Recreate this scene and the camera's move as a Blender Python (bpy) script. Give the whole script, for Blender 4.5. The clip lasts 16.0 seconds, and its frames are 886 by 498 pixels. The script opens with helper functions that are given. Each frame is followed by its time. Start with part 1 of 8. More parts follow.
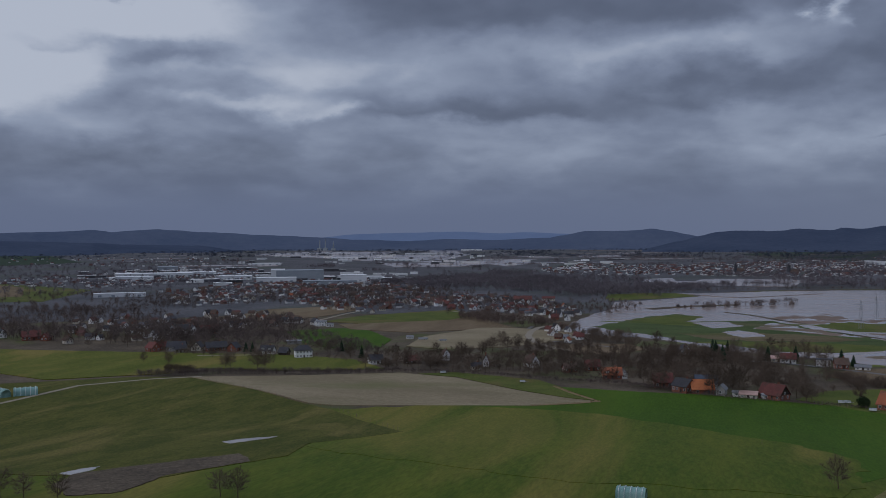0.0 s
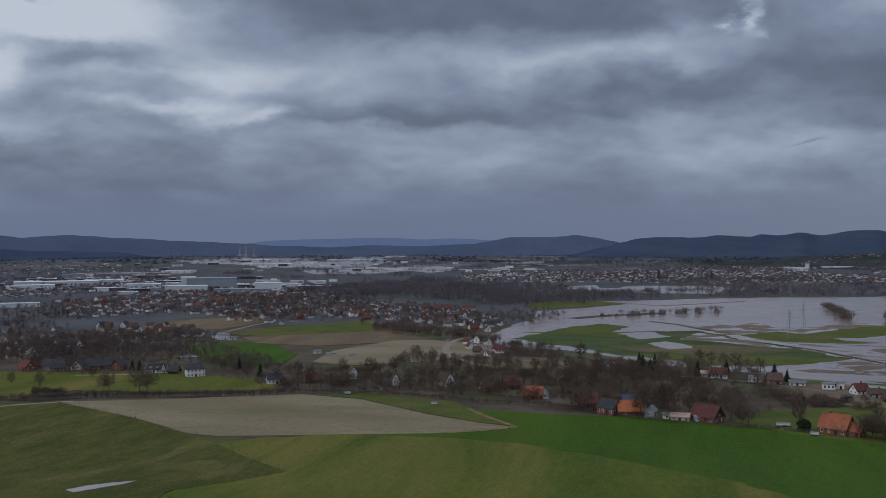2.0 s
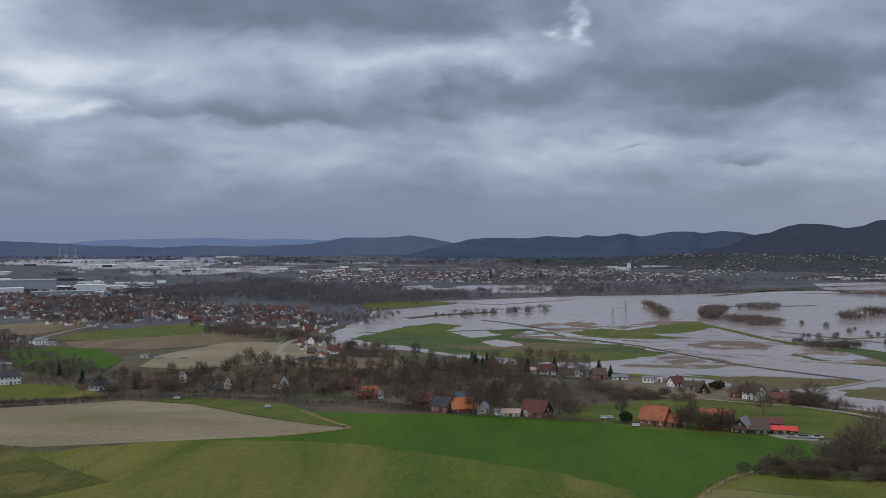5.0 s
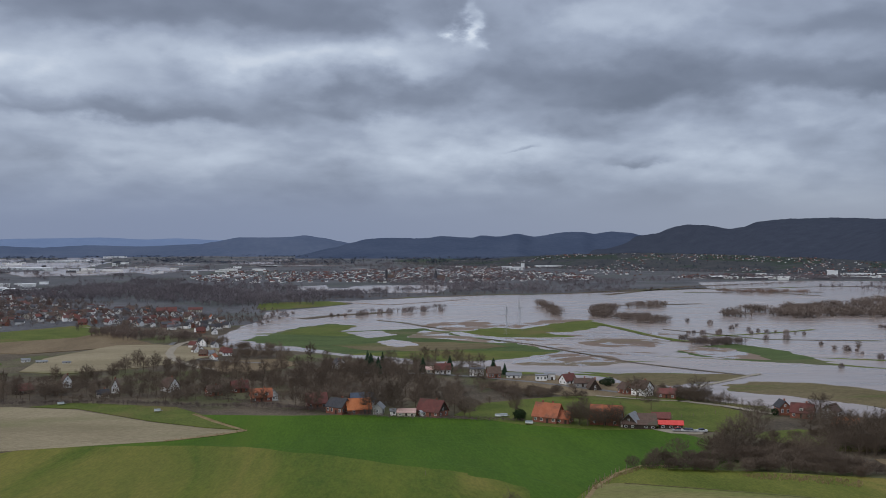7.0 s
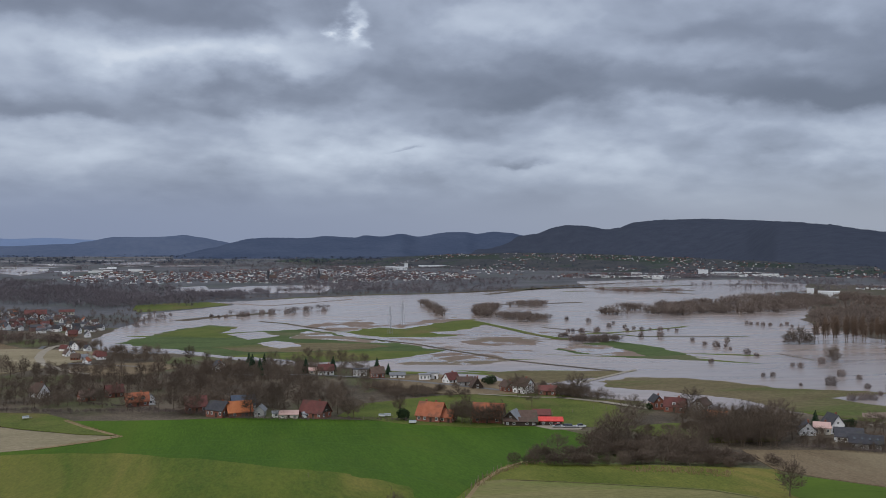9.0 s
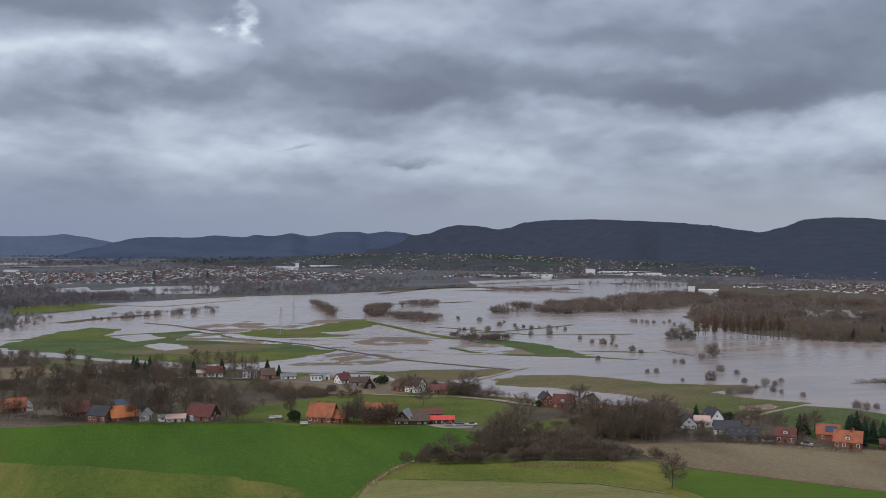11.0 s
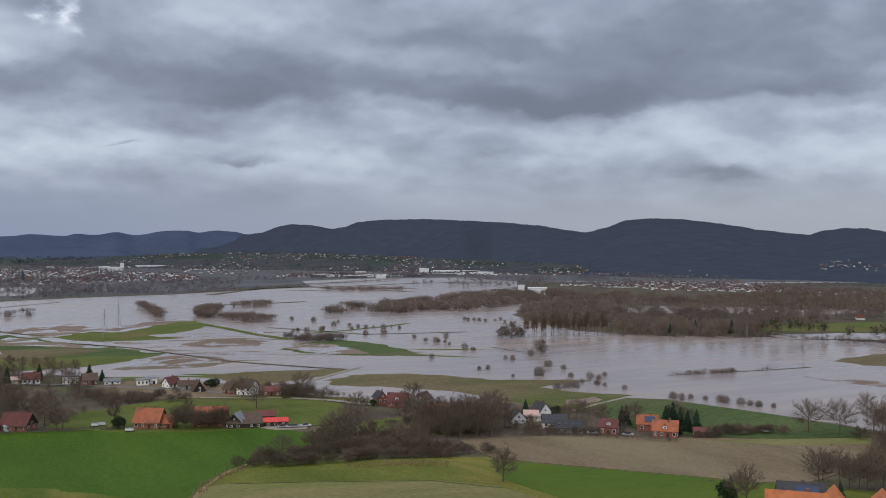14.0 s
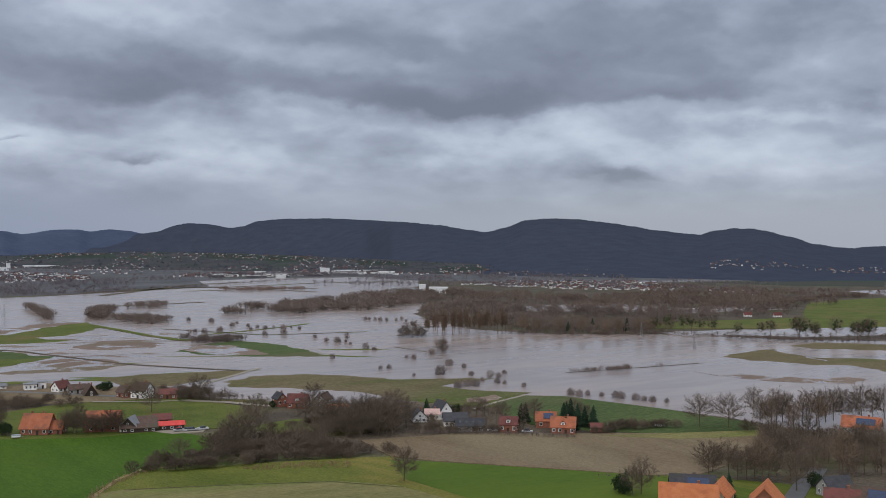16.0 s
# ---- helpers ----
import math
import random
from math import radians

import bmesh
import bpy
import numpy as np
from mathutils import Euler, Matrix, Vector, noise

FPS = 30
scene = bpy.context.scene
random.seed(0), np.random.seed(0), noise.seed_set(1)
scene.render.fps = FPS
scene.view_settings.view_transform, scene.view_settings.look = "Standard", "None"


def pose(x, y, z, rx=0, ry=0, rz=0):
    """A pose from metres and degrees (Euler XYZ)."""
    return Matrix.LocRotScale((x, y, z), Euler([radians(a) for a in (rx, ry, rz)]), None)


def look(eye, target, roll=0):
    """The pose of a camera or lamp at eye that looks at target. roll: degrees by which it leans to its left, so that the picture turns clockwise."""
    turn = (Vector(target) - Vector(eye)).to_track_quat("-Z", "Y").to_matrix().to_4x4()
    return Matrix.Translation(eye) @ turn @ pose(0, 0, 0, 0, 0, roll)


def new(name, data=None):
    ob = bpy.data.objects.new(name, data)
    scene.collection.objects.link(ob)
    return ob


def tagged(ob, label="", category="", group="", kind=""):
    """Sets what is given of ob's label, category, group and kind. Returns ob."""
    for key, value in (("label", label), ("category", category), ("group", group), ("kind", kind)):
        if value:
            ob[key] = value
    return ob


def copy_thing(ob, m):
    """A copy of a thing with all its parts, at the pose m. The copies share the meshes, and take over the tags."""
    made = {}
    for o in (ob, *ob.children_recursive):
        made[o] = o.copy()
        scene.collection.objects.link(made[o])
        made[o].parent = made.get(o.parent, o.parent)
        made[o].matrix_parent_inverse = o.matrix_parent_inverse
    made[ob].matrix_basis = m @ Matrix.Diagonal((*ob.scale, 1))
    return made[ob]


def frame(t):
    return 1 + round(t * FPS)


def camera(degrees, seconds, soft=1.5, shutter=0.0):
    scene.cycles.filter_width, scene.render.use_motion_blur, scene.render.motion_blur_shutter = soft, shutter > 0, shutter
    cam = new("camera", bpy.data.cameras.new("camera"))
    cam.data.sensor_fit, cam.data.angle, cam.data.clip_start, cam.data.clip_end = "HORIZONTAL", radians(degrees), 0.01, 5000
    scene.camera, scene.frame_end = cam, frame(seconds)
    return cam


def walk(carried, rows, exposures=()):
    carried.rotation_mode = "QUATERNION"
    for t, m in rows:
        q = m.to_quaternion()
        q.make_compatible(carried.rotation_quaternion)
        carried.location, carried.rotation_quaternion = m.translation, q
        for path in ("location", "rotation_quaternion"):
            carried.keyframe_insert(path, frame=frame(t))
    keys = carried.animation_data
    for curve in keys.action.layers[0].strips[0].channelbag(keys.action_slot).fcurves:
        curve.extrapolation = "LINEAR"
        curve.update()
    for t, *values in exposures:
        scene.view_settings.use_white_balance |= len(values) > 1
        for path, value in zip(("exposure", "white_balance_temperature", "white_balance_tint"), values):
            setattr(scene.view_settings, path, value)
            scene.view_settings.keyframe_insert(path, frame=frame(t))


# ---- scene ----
# The camera: a drone 75 m over the plain that glides forward, then turns on the spot.
cam = camera(49.3, 16.0, soft=0.5)
ROWS = [  # seconds, x, y, z, yaw, pitch, roll
    (0.0, 3.2, -48.0, 75.0, 16.27, -0.92, 0.23),
    (0.5, 2.0, -30.5, 75.0, 15.48, -0.75, 0.22),
    (1.0, 0.9, -12.3, 75.0, 14.61, -0.61, 0.21),
    (1.5, 0.0, 0.0, 75.0, 13.40, -0.57, 0.19),
    (2.0, 0.0, 0.0, 75.0, 11.89, -0.57, 0.17),
    (2.5, 0.0, 0.0, 75.0, 10.33, -0.57, 0.16),
    (3.0, 0.0, 0.0, 75.0, 8.76, -0.57, 0.14),
    (3.5, 0.0, 0.0, 75.0, 7.01, -0.57, 0.12),
    (4.0, 0.0, 0.0, 75.0, 5.25, -0.57, 0.10),
    (6.5, 0.0, 0.0, 75.0, -2.39, -0.57, 0.02),
    (7.0, 0.0, 0.0, 75.0, -4.07, -0.57, 0.00),
    (7.5, 0.0, 0.0, 75.0, -5.78, -0.57, -0.02),
    (8.0, 0.0, 0.0, 75.0, -7.49, -0.57, -0.03),
    (8.5, 0.0, 0.0, 75.0, -9.21, -0.57, -0.05),
    (9.0, 0.0, 0.0, 75.0, -10.97, -0.57, -0.07),
    (11.5, 0.0, 0.0, 75.0, -18.94, -0.57, -0.16),
    (12.0, 0.0, 0.0, 75.0, -20.55, -0.57, -0.17),
    (12.5, 0.0, 0.0, 75.0, -22.21, -0.57, -0.19),
    (13.0, 0.0, 0.0, 75.0, -24.01, -0.57, -0.21),
    (13.5, 0.0, 0.0, 75.0, -25.63, -0.57, -0.23),
    (14.0, 0.0, 0.0, 75.0, -27.17, -0.57, -0.24),
    (14.5, 0.0, 0.0, 75.0, -28.74, -0.57, -0.26),
    (15.0, 0.0, 0.0, 75.0, -30.07, -0.57, -0.28),
    (15.5, 0.0, 0.0, 75.0, -31.62, -0.57, -0.29),
    (16.0, 0.0, 0.0, 75.0, -33.03, -0.57, -0.31),
]
EXPOSURES = [(0.0, -0.60, 5930, 14), (0.5, -0.54, 5960, 13), (1.0, -0.50, 5990, 13), (1.5, -0.45, 6030, 12), (3.0, -0.20, 6120, 11), (5.0, 0.10, 6300, 10), (7.5, 0.27, 6420, 10), (16.0, 0.40, 6600, 10)]
walk(cam, [(t, pose(x, y, z, 90 + pitch, roll, yaw)) for t, x, y, z, yaw, pitch, roll in ROWS], EXPOSURES)

# ---- light: a heavy broken overcast, low soft sun behind it ----
SUN_EL, SUN_AZ = 28.0, -125.0


def nd(tree, kind, **inputs):
    n = tree.nodes.new(kind)
    for k, v in inputs.items():
        n.inputs[k.replace("_", " ")].default_value = v
    return n


def math_node(tree, op, a, b=None, c=None):
    n = tree.nodes.new("ShaderNodeMath")
    n.operation = op
    for i, v in enumerate((a, b, c)):
        if v is None:
            continue
        if isinstance(v, (int, float)):
            n.inputs[i].default_value = v
        else:
            tree.links.new(v, n.inputs[i])
    return n.outputs[0]


def ramp_node(tree, fac, stops):
    n = tree.nodes.new("ShaderNodeValToRGB")
    el = n.color_ramp.elements
    while len(el) < len(stops):
        el.new(0.5)
    for e, (p, c) in zip(el, stops):
        e.position, e.color = p, (*c, 1)
    tree.links.new(fac, n.inputs[0])
    return n.outputs[0]


def mix_node(tree, fac, a, b, blend="MIX"):
    n = tree.nodes.new("ShaderNodeMix")
    n.data_type, n.blend_type = "RGBA", blend
    for sock, v in ((n.inputs[0], fac), (n.inputs[6], a), (n.inputs[7], b)):
        if isinstance(v, (int, float)):
            sock.default_value = v
        elif isinstance(v, tuple):
            sock.default_value = (*v, 1)
        else:
            tree.links.new(v, sock)
    return n.outputs[2]


def range_node(tree, v, a, b, lo=0.0, hi=1.0):
    n = tree.nodes.new("ShaderNodeMapRange")
    n.interpolation_type = "SMOOTHSTEP"
    for i, q in ((1, a), (2, b), (3, lo), (4, hi)):
        n.inputs[i].default_value = q
    tree.links.new(v, n.inputs[0])
    return n.outputs[0]


# bright breaks and dark masses of the deck: bearing, height, breadth, depth, weight
BREAKS = [(12, 12.6, 5, 1.4, 0.10), (35, 5.0, 12, 1.1, 0.09), (-34, 12.4, 8.5, 2.3, 0.500), (-45, 13.5, 7, 3.5, 0.450), (-40, 9.2, 3.6, 1.6, 0.375), (-21.9, 7.2, 2.5, 0.4, 0.225), (5.2, 12.6, 0.5, 1.0, 0.275), (5.9, 11.5, 0.4, 0.5, 0.150), (4.3, 12.0, 4.0, 1.7, 0.125), (-2.0, 10.6, 7.7, 1.3, 0.175),
          (-27, 7.8, 5.0, 0.5, 0.225), (9.0, 5.2, 5.6, 1.1, 0.138), (27.8, 6.4, 12, 0.8, 0.062), (24, 3.8, 12, 0.9, 0.075), (-25, 9.6, 7, 1.2, 0.150), (-36, 6.0, 8, 0.8, 0.100), (53, 7.1, 5.0, 0.5, 0.125), (42, 4.8, 13, 1.3, 0.062)]
MASSES = [(-34.8, 13.5, 2.2, 0.9, -0.391), (-38.5, 11.0, 4.3, 0.8, -0.253), (-32, 10.1, 4.2, 0.8, -0.196), (-12.7, 13.2, 11, 1.9, -0.172), (-14, 6.8, 7.2, 0.9, -0.196), (-36, 3.2, 13, 1.0, -0.081), (8.4, 10.0, 3.7, 1.6, -0.149), (16.3, 8.5, 6.0, 1.1, -0.230),
          (-8, 2.6, 8.7, 0.8, -0.069), (-0.9, 7.7, 5.0, 1.0, -0.138), (33, 8.3, 7.0, 1.0, -0.320), (45, 8.9, 6.5, 1.0, -0.200), (43, 11.0, 10, 1.7, -0.230), (15.3, 4.6, 1.4, 0.27, -0.161), (7.9, 4.9, 0.8, 0.17, -0.115), (43.7, 3.8, 1.8, 0.42, -0.172), (24, 11.5, 8, 1.3, -0.092)]


def build_world():
    world = bpy.data.worlds.new("overcast_sky")
    scene.world = world
    world.use_nodes = True
    t = world.node_tree
    t.nodes.clear()
    L = t.links.new
    out, bg = t.nodes.new("ShaderNodeOutputWorld"), t.nodes.new("ShaderNodeBackground")
    L(bg.outputs[0], out.inputs[0])
    sky = t.nodes.new("ShaderNodeTexSky")
    sky.sky_type, sky.sun_disc = "NISHITA", False
    sky.sun_elevation, sky.sun_rotation = radians(SUN_EL), radians(SUN_AZ)
    co = t.nodes.new("ShaderNodeTexCoord")
    sep = t.nodes.new("ShaderNodeSeparateXYZ")
    L(co.outputs["Generated"], sep.inputs[0])
    up = math_node(t, "MAXIMUM", sep.outputs[2], 0.0)
    # the cloud deck lies on a vault overhead, so that it flattens towards the horizon
    def vault(lift):
        den = math_node(t, "ADD", up, 0.27 + lift)
        comb = t.nodes.new("ShaderNodeCombineXYZ")
        L(math_node(t, "DIVIDE", sep.outputs[0], den), comb.inputs[0])
        L(math_node(t, "DIVIDE", sep.outputs[1], den), comb.inputs[1])
        place = nd(t, "ShaderNodeMapping", Location=(4.3, 2.2, 0.6), Rotation=(0, 0, radians(-14)), Scale=(1.0, 1.0, 1))
        L(comb.outputs[0], place.inputs[0])
        return place.outputs[0]

    def deck(lift, **kw):
        n = nd(t, "ShaderNodeTexNoise", **kw)
        L(vault(lift), n.inputs["Vector"])
        return n.outputs[0]

    big = deck(0.0, Scale=1.3, Detail=2.0, Roughness=0.5, Distortion=0.1)
    heap = dict(Scale=2.2, Detail=6.0, Roughness=0.47, Distortion=0.2)
    puff = dict(Scale=6.0, Detail=4.0, Roughness=0.5, Distortion=0.2)
    fine = deck(0.0, **heap)
    # clouds are dark along their bases and pale on their shoulders
    relief = math_node(t, "SUBTRACT", deck(0.020, **heap), fine)
    relief_fine = math_node(t, "SUBTRACT", deck(0.008, **puff), deck(0.0, **puff))
    az = math_node(t, "MULTIPLY", math_node(t, "ARCTAN2", sep.outputs[0], sep.outputs[1]), 57.3)
    el = math_node(t, "MULTIPLY", math_node(t, "ARCSINE", sep.outputs[2]), 57.3)
    # billows: rounded heads of cloud, a little broader than high
    flat = t.nodes.new("ShaderNodeCombineXYZ")
    L(math_node(t, "MULTIPLY", az, 0.10), flat.inputs[0])
    L(math_node(t, "MULTIPLY", el, 0.18), flat.inputs[1])
    turb = nd(t, "ShaderNodeTexNoise", Scale=1.3, Detail=6.0, Roughness=0.55)
    L(flat.outputs[0], turb.inputs["Vector"])
    pull = t.nodes.new("ShaderNodeVectorMath")
    pull.operation = "MULTIPLY_ADD"
    pull.inputs[1].default_value = (0.9, 0.9, 0.0)
    L(turb.outputs["Color"], pull.inputs[0])
    L(flat.outputs[0], pull.inputs[2])
    billow = t.nodes.new("ShaderNodeTexVoronoi")
    billow.feature = "SMOOTH_F1"
    for k, q in (("Scale", 1.5), ("Detail", 2.0), ("Roughness", 0.45), ("Smoothness", 0.8)):
        billow.inputs[k].default_value = q
    L(pull.outputs[0], billow.inputs["Vector"])
    v = math_node(t, "MULTIPLY_ADD", big, 0.34, 0.150)
    v = math_node(t, "MULTIPLY_ADD", fine, 0.28, v)
    v = math_node(t, "MULTIPLY_ADD", billow.outputs["Distance"], 0.20, v)
    v = math_node(t, "MULTIPLY_ADD", turb.outputs[0], 0.16, v)
    v = math_node(t, "MULTIPLY_ADD", relief, 0.32, v)
    v = math_node(t, "MULTIPLY_ADD", relief_fine, 0.13, v)
    # the great masses of cloud and the breaks between them, frayed by the turbulence
    shift = t.nodes.new("ShaderNodeSeparateXYZ")
    L(turb.outputs["Color"], shift.inputs[0])
    azw = math_node(t, "ADD", az, math_node(t, "MULTIPLY", math_node(t, "SUBTRACT", shift.outputs[0], 0.5), 9.0))
    elw = math_node(t, "ADD", el, math_node(t, "MULTIPLY", math_node(t, "SUBTRACT", shift.outputs[1], 0.5), 4.6))
    for a, e, wa, we, amp in BREAKS + MASSES:
        da = math_node(t, "DIVIDE", math_node(t, "SUBTRACT", azw, a), wa)
        de = math_node(t, "DIVIDE", math_node(t, "SUBTRACT", elw, e), we)
        if amp < 0:
            # a mass is cut off sharply along its base and frays out above
            de = math_node(t, "SUBTRACT", math_node(t, "MULTIPLY", de, 1.3), math_node(t, "MULTIPLY", math_node(t, "ABSOLUTE", de), 0.6))
        q = math_node(t, "MULTIPLY_ADD", da, da, math_node(t, "MULTIPLY", de, de))
        g = math_node(t, "POWER", 2.718, math_node(t, "MULTIPLY", q, -1.0))
        v = math_node(t, "MULTIPLY_ADD", g, amp, v)
    cloud = ramp_node(t, range_node(t, v, 0.350, 1.06), [
        (0.0, (0.116, 0.136, 0.184)), (0.28, (0.175, 0.203, 0.268)), (0.52, (0.262, 0.302, 0.386)), (0.76, (0.392, 0.444, 0.532)), (1.0, (0.65, 0.69, 0.74))])
    # haze under the deck, slate blue towards the horizon
    low = range_node(t, up, 0.015, 0.085)
    veil = mix_node(t, range_node(t, az, -15.0, 55.0), (0.178, 0.216, 0.312), (0.262, 0.292, 0.350))
    base = mix_node(t, low, veil, cloud)
    # the deck is thinner and brighter overhead
    zen = range_node(t, up, 0.25, 0.9, 1.0, 2.7)
    sc = t.nodes.new("ShaderNodeVectorMath")
    sc.operation = "SCALE"
    warm = mix_node(t, range_node(t, up, 0.2, 0.7), (1.0, 1.0, 1.0), (1.10, 1.03, 0.92))
    L(mix_node(t, 1.0, base, warm, "MULTIPLY"), sc.inputs[0])
    L(zen, sc.inputs["Scale"])
    clear = t.nodes.new("ShaderNodeVectorMath")
    clear.operation = "SCALE"
    clear.inputs["Scale"].default_value = 0.004
    L(sky.outputs[0], clear.inputs[0])
    both = t.nodes.new("ShaderNodeVectorMath")
    both.operation = "ADD"
    L(sc.outputs[0], both.inputs[0])
    L(clear.outputs[0], both.inputs[1])
    L(both.outputs[0], bg.inputs[0])
    bg.inputs[1].default_value = 1.0


build_world()
sun_data = bpy.data.lights.new("sun", "SUN")
sun_data.energy, sun_data.angle, sun_data.color = 0.8, radians(25), (1.0, 0.95, 0.88)
sun = new("sun", sun_data)
sun.matrix_world = look((0, 0, 200), (-math.sin(radians(SUN_AZ)) * math.cos(radians(SUN_EL)), -math.cos(radians(SUN_AZ)) * math.cos(radians(SUN_EL)), 200 - math.sin(radians(SUN_EL))))


# ---- materials ----
MATS = {}


def mat(name, a, b, scale=0.2, fine=4.0, rough=0.9, bump=0.0, c=None, stretch=(1, 1, 1), turn=0.0, vary=0.0, island=False, metal=0.0, spec=0.12, stops=(0.35, 0.65), grit=0.0):
    """A surface of two colours mottled at two scales, in metres; c: a third colour in sparse stains; vary: from piece to piece."""
    m = bpy.data.materials.new(name)
    MATS[name] = m
    m.use_nodes = True
    t = m.node_tree
    L = t.links.new
    p = t.nodes["Principled BSDF"]
    co = t.nodes.new("ShaderNodeTexCoord")
    mp = nd(t, "ShaderNodeMapping", Rotation=(0, 0, radians(turn)), Scale=stretch)
    L(co.outputs["Object"], mp.inputs[0])
    n1 = nd(t, "ShaderNodeTexNoise", Scale=scale, Detail=5.0, Roughness=0.6)
    n2 = nd(t, "ShaderNodeTexNoise", Scale=fine, Detail=4.0, Roughness=0.65)
    L(mp.outputs[0], n1.inputs["Vector"])
    L(mp.outputs[0], n2.inputs["Vector"])
    f = math_node(t, "ADD", math_node(t, "MULTIPLY", n1.outputs[0], 0.6), math_node(t, "MULTIPLY", n2.outputs[0], 0.4))
    col = ramp_node(t, f, [(stops[0], a), (stops[1], b)])
    if c:
        n3 = nd(t, "ShaderNodeTexNoise", Scale=scale * 0.37, Detail=6.0, Roughness=0.62, Distortion=0.6)
        L(mp.outputs[0], n3.inputs["Vector"])
        col = mix_node(t, range_node(t, n3.outputs[0], 0.5, 0.66), col, c)
    if grit:
        n4 = nd(t, "ShaderNodeTexNoise", Scale=fine * 2.4, Detail=3.0, Roughness=0.7)
        L(mp.outputs[0], n4.inputs["Vector"])
        tone = t.nodes.new("ShaderNodeHueSaturation")
        L(math_node(t, "MULTIPLY_ADD", range_node(t, n4.outputs[0], 0.3, 0.7), grit * 2, 1 - grit), tone.inputs["Value"])
        L(col, tone.inputs["Color"])
        col = tone.outputs[0]
    if vary:
        if island:
            rnd = t.nodes.new("ShaderNodeNewGeometry").outputs["Random Per Island"]
        else:
            rnd = t.nodes.new("ShaderNodeObjectInfo").outputs["Random"]
        hsv = t.nodes.new("ShaderNodeHueSaturation")
        L(math_node(t, "MULTIPLY_ADD", rnd, vary * 2, 1 - vary), hsv.inputs["Value"])
        L(col, hsv.inputs["Color"])
        col = hsv.outputs[0]
    L(col, p.inputs["Base Color"])
    p.inputs["Roughness"].default_value, p.inputs["Metallic"].default_value = rough, metal
    p.inputs["Specular IOR Level"].default_value = spec
    if bump:
        bp = nd(t, "ShaderNodeBump", Strength=0.6, Distance=bump)
        L(f, bp.inputs["Height"])
        L(bp.outputs[0], p.inputs["Normal"])
    return m


mat("scrub", (0.059, 0.047, 0.034), (0.135, 0.106, 0.074), 0.03, 0.5, c=(0.085, 0.095, 0.034), bump=0.2, stops=(0.4, 0.6), grit=0.3)
mat("wet_scrub", (0.055, 0.045, 0.034), (0.106, 0.084, 0.062), 0.03, 0.4, c=(0.060, 0.064, 0.032), stops=(0.4, 0.6), grit=0.25)
# the far ground is lightened and blued: distance haze put into its colour
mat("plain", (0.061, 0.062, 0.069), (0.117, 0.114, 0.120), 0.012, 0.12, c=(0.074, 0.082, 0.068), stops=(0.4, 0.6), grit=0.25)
mat("grass_lush", (0.033, 0.073, 0.004), (0.060, 0.114, 0.007), 0.035, 1.3, c=(0.064, 0.102, 0.008), stretch=(1, 0.16, 1), turn=20, bump=0.04, stops=(0.4, 0.6), grit=0.10)
mat("grass_dull", (0.071, 0.091, 0.010), (0.130, 0.134, 0.024), 0.05, 0.9, c=(0.185, 0.150, 0.038), stretch=(1, 0.3, 1), turn=35, bump=0.06, stops=(0.4, 0.6), grit=0.24)
mat("grass_olive", (0.052, 0.062, 0.009), (0.092, 0.092, 0.018), 0.10, 1.0, c=(0.130, 0.112, 0.030), stretch=(1, 0.35, 1), turn=70, bump=0.08, stops=(0.42, 0.58), grit=0.32)
mat("grass_mixed", (0.046, 0.080, 0.007), (0.104, 0.122, 0.015), 0.045, 0.5, c=(0.150, 0.136, 0.028), stretch=(1, 0.22, 1), turn=25, bump=0.05, stops=(0.36, 0.64), grit=0.15)
mat("stubble", (0.126, 0.122, 0.042), (0.197, 0.172, 0.069), 0.06, 1.0, stretch=(0.2, 1.0, 1), turn=-30, c=(0.13, 0.15, 0.035), bump=0.05, stops=(0.4, 0.6), grit=0.24)
mat("isle_green", (0.046, 0.070, 0.020), (0.078, 0.104, 0.034), 0.04, 0.5, c=(0.098, 0.096, 0.044), stretch=(0.3, 1, 1), turn=-20, stops=(0.4, 0.6), grit=0.24)
mat("dike_turf", (0.100, 0.080, 0.038), (0.146, 0.116, 0.062), 0.04, 0.6, c=(0.080, 0.096, 0.026), stretch=(0.3, 1, 1), turn=-25, bump=0.05, stops=(0.4, 0.6), grit=0.24)
mat("meadow", (0.062, 0.084, 0.014), (0.108, 0.122, 0.026), 0.05, 0.8, c=(0.125, 0.105, 0.036), bump=0.05, stops=(0.4, 0.6), grit=0.24)
mat("plough_pale", (0.185, 0.150, 0.090), (0.275, 0.228, 0.146), 0.03, 1.0, stretch=(0.35, 1, 1), turn=80, c=(0.160, 0.150, 0.072), bump=0.08, stops=(0.4, 0.6), grit=0.12)
mat("plough_brown", (0.118, 0.084, 0.048), (0.196, 0.146, 0.088), 0.03, 0.9, stretch=(1, 0.3, 1), turn=-50, c=(0.200, 0.158, 0.096), bump=0.05, stops=(0.38, 0.62), grit=0.20)
mat("mud", (0.135, 0.092, 0.066), (0.215, 0.152, 0.112), 0.02, 0.5, stretch=(0.3, 1, 1), turn=-60, rough=0.6, c=(0.12, 0.10, 0.05))
mat("reed", (0.165, 0.118, 0.058), (0.290, 0.215, 0.118), 0.2, 1.4, bump=0.1)
mat("wheat_bright", (0.052, 0.090, 0.007), (0.086, 0.130, 0.012), 0.04, 1.0, c=(0.100, 0.130, 0.016), stretch=(0.2, 1, 1), turn=-35, bump=0.04, stops=(0.36, 0.64), grit=0.10)
mat("tramline", (0.036, 0.080, 0.008), (0.060, 0.112, 0.012), 0.1, 1.0)
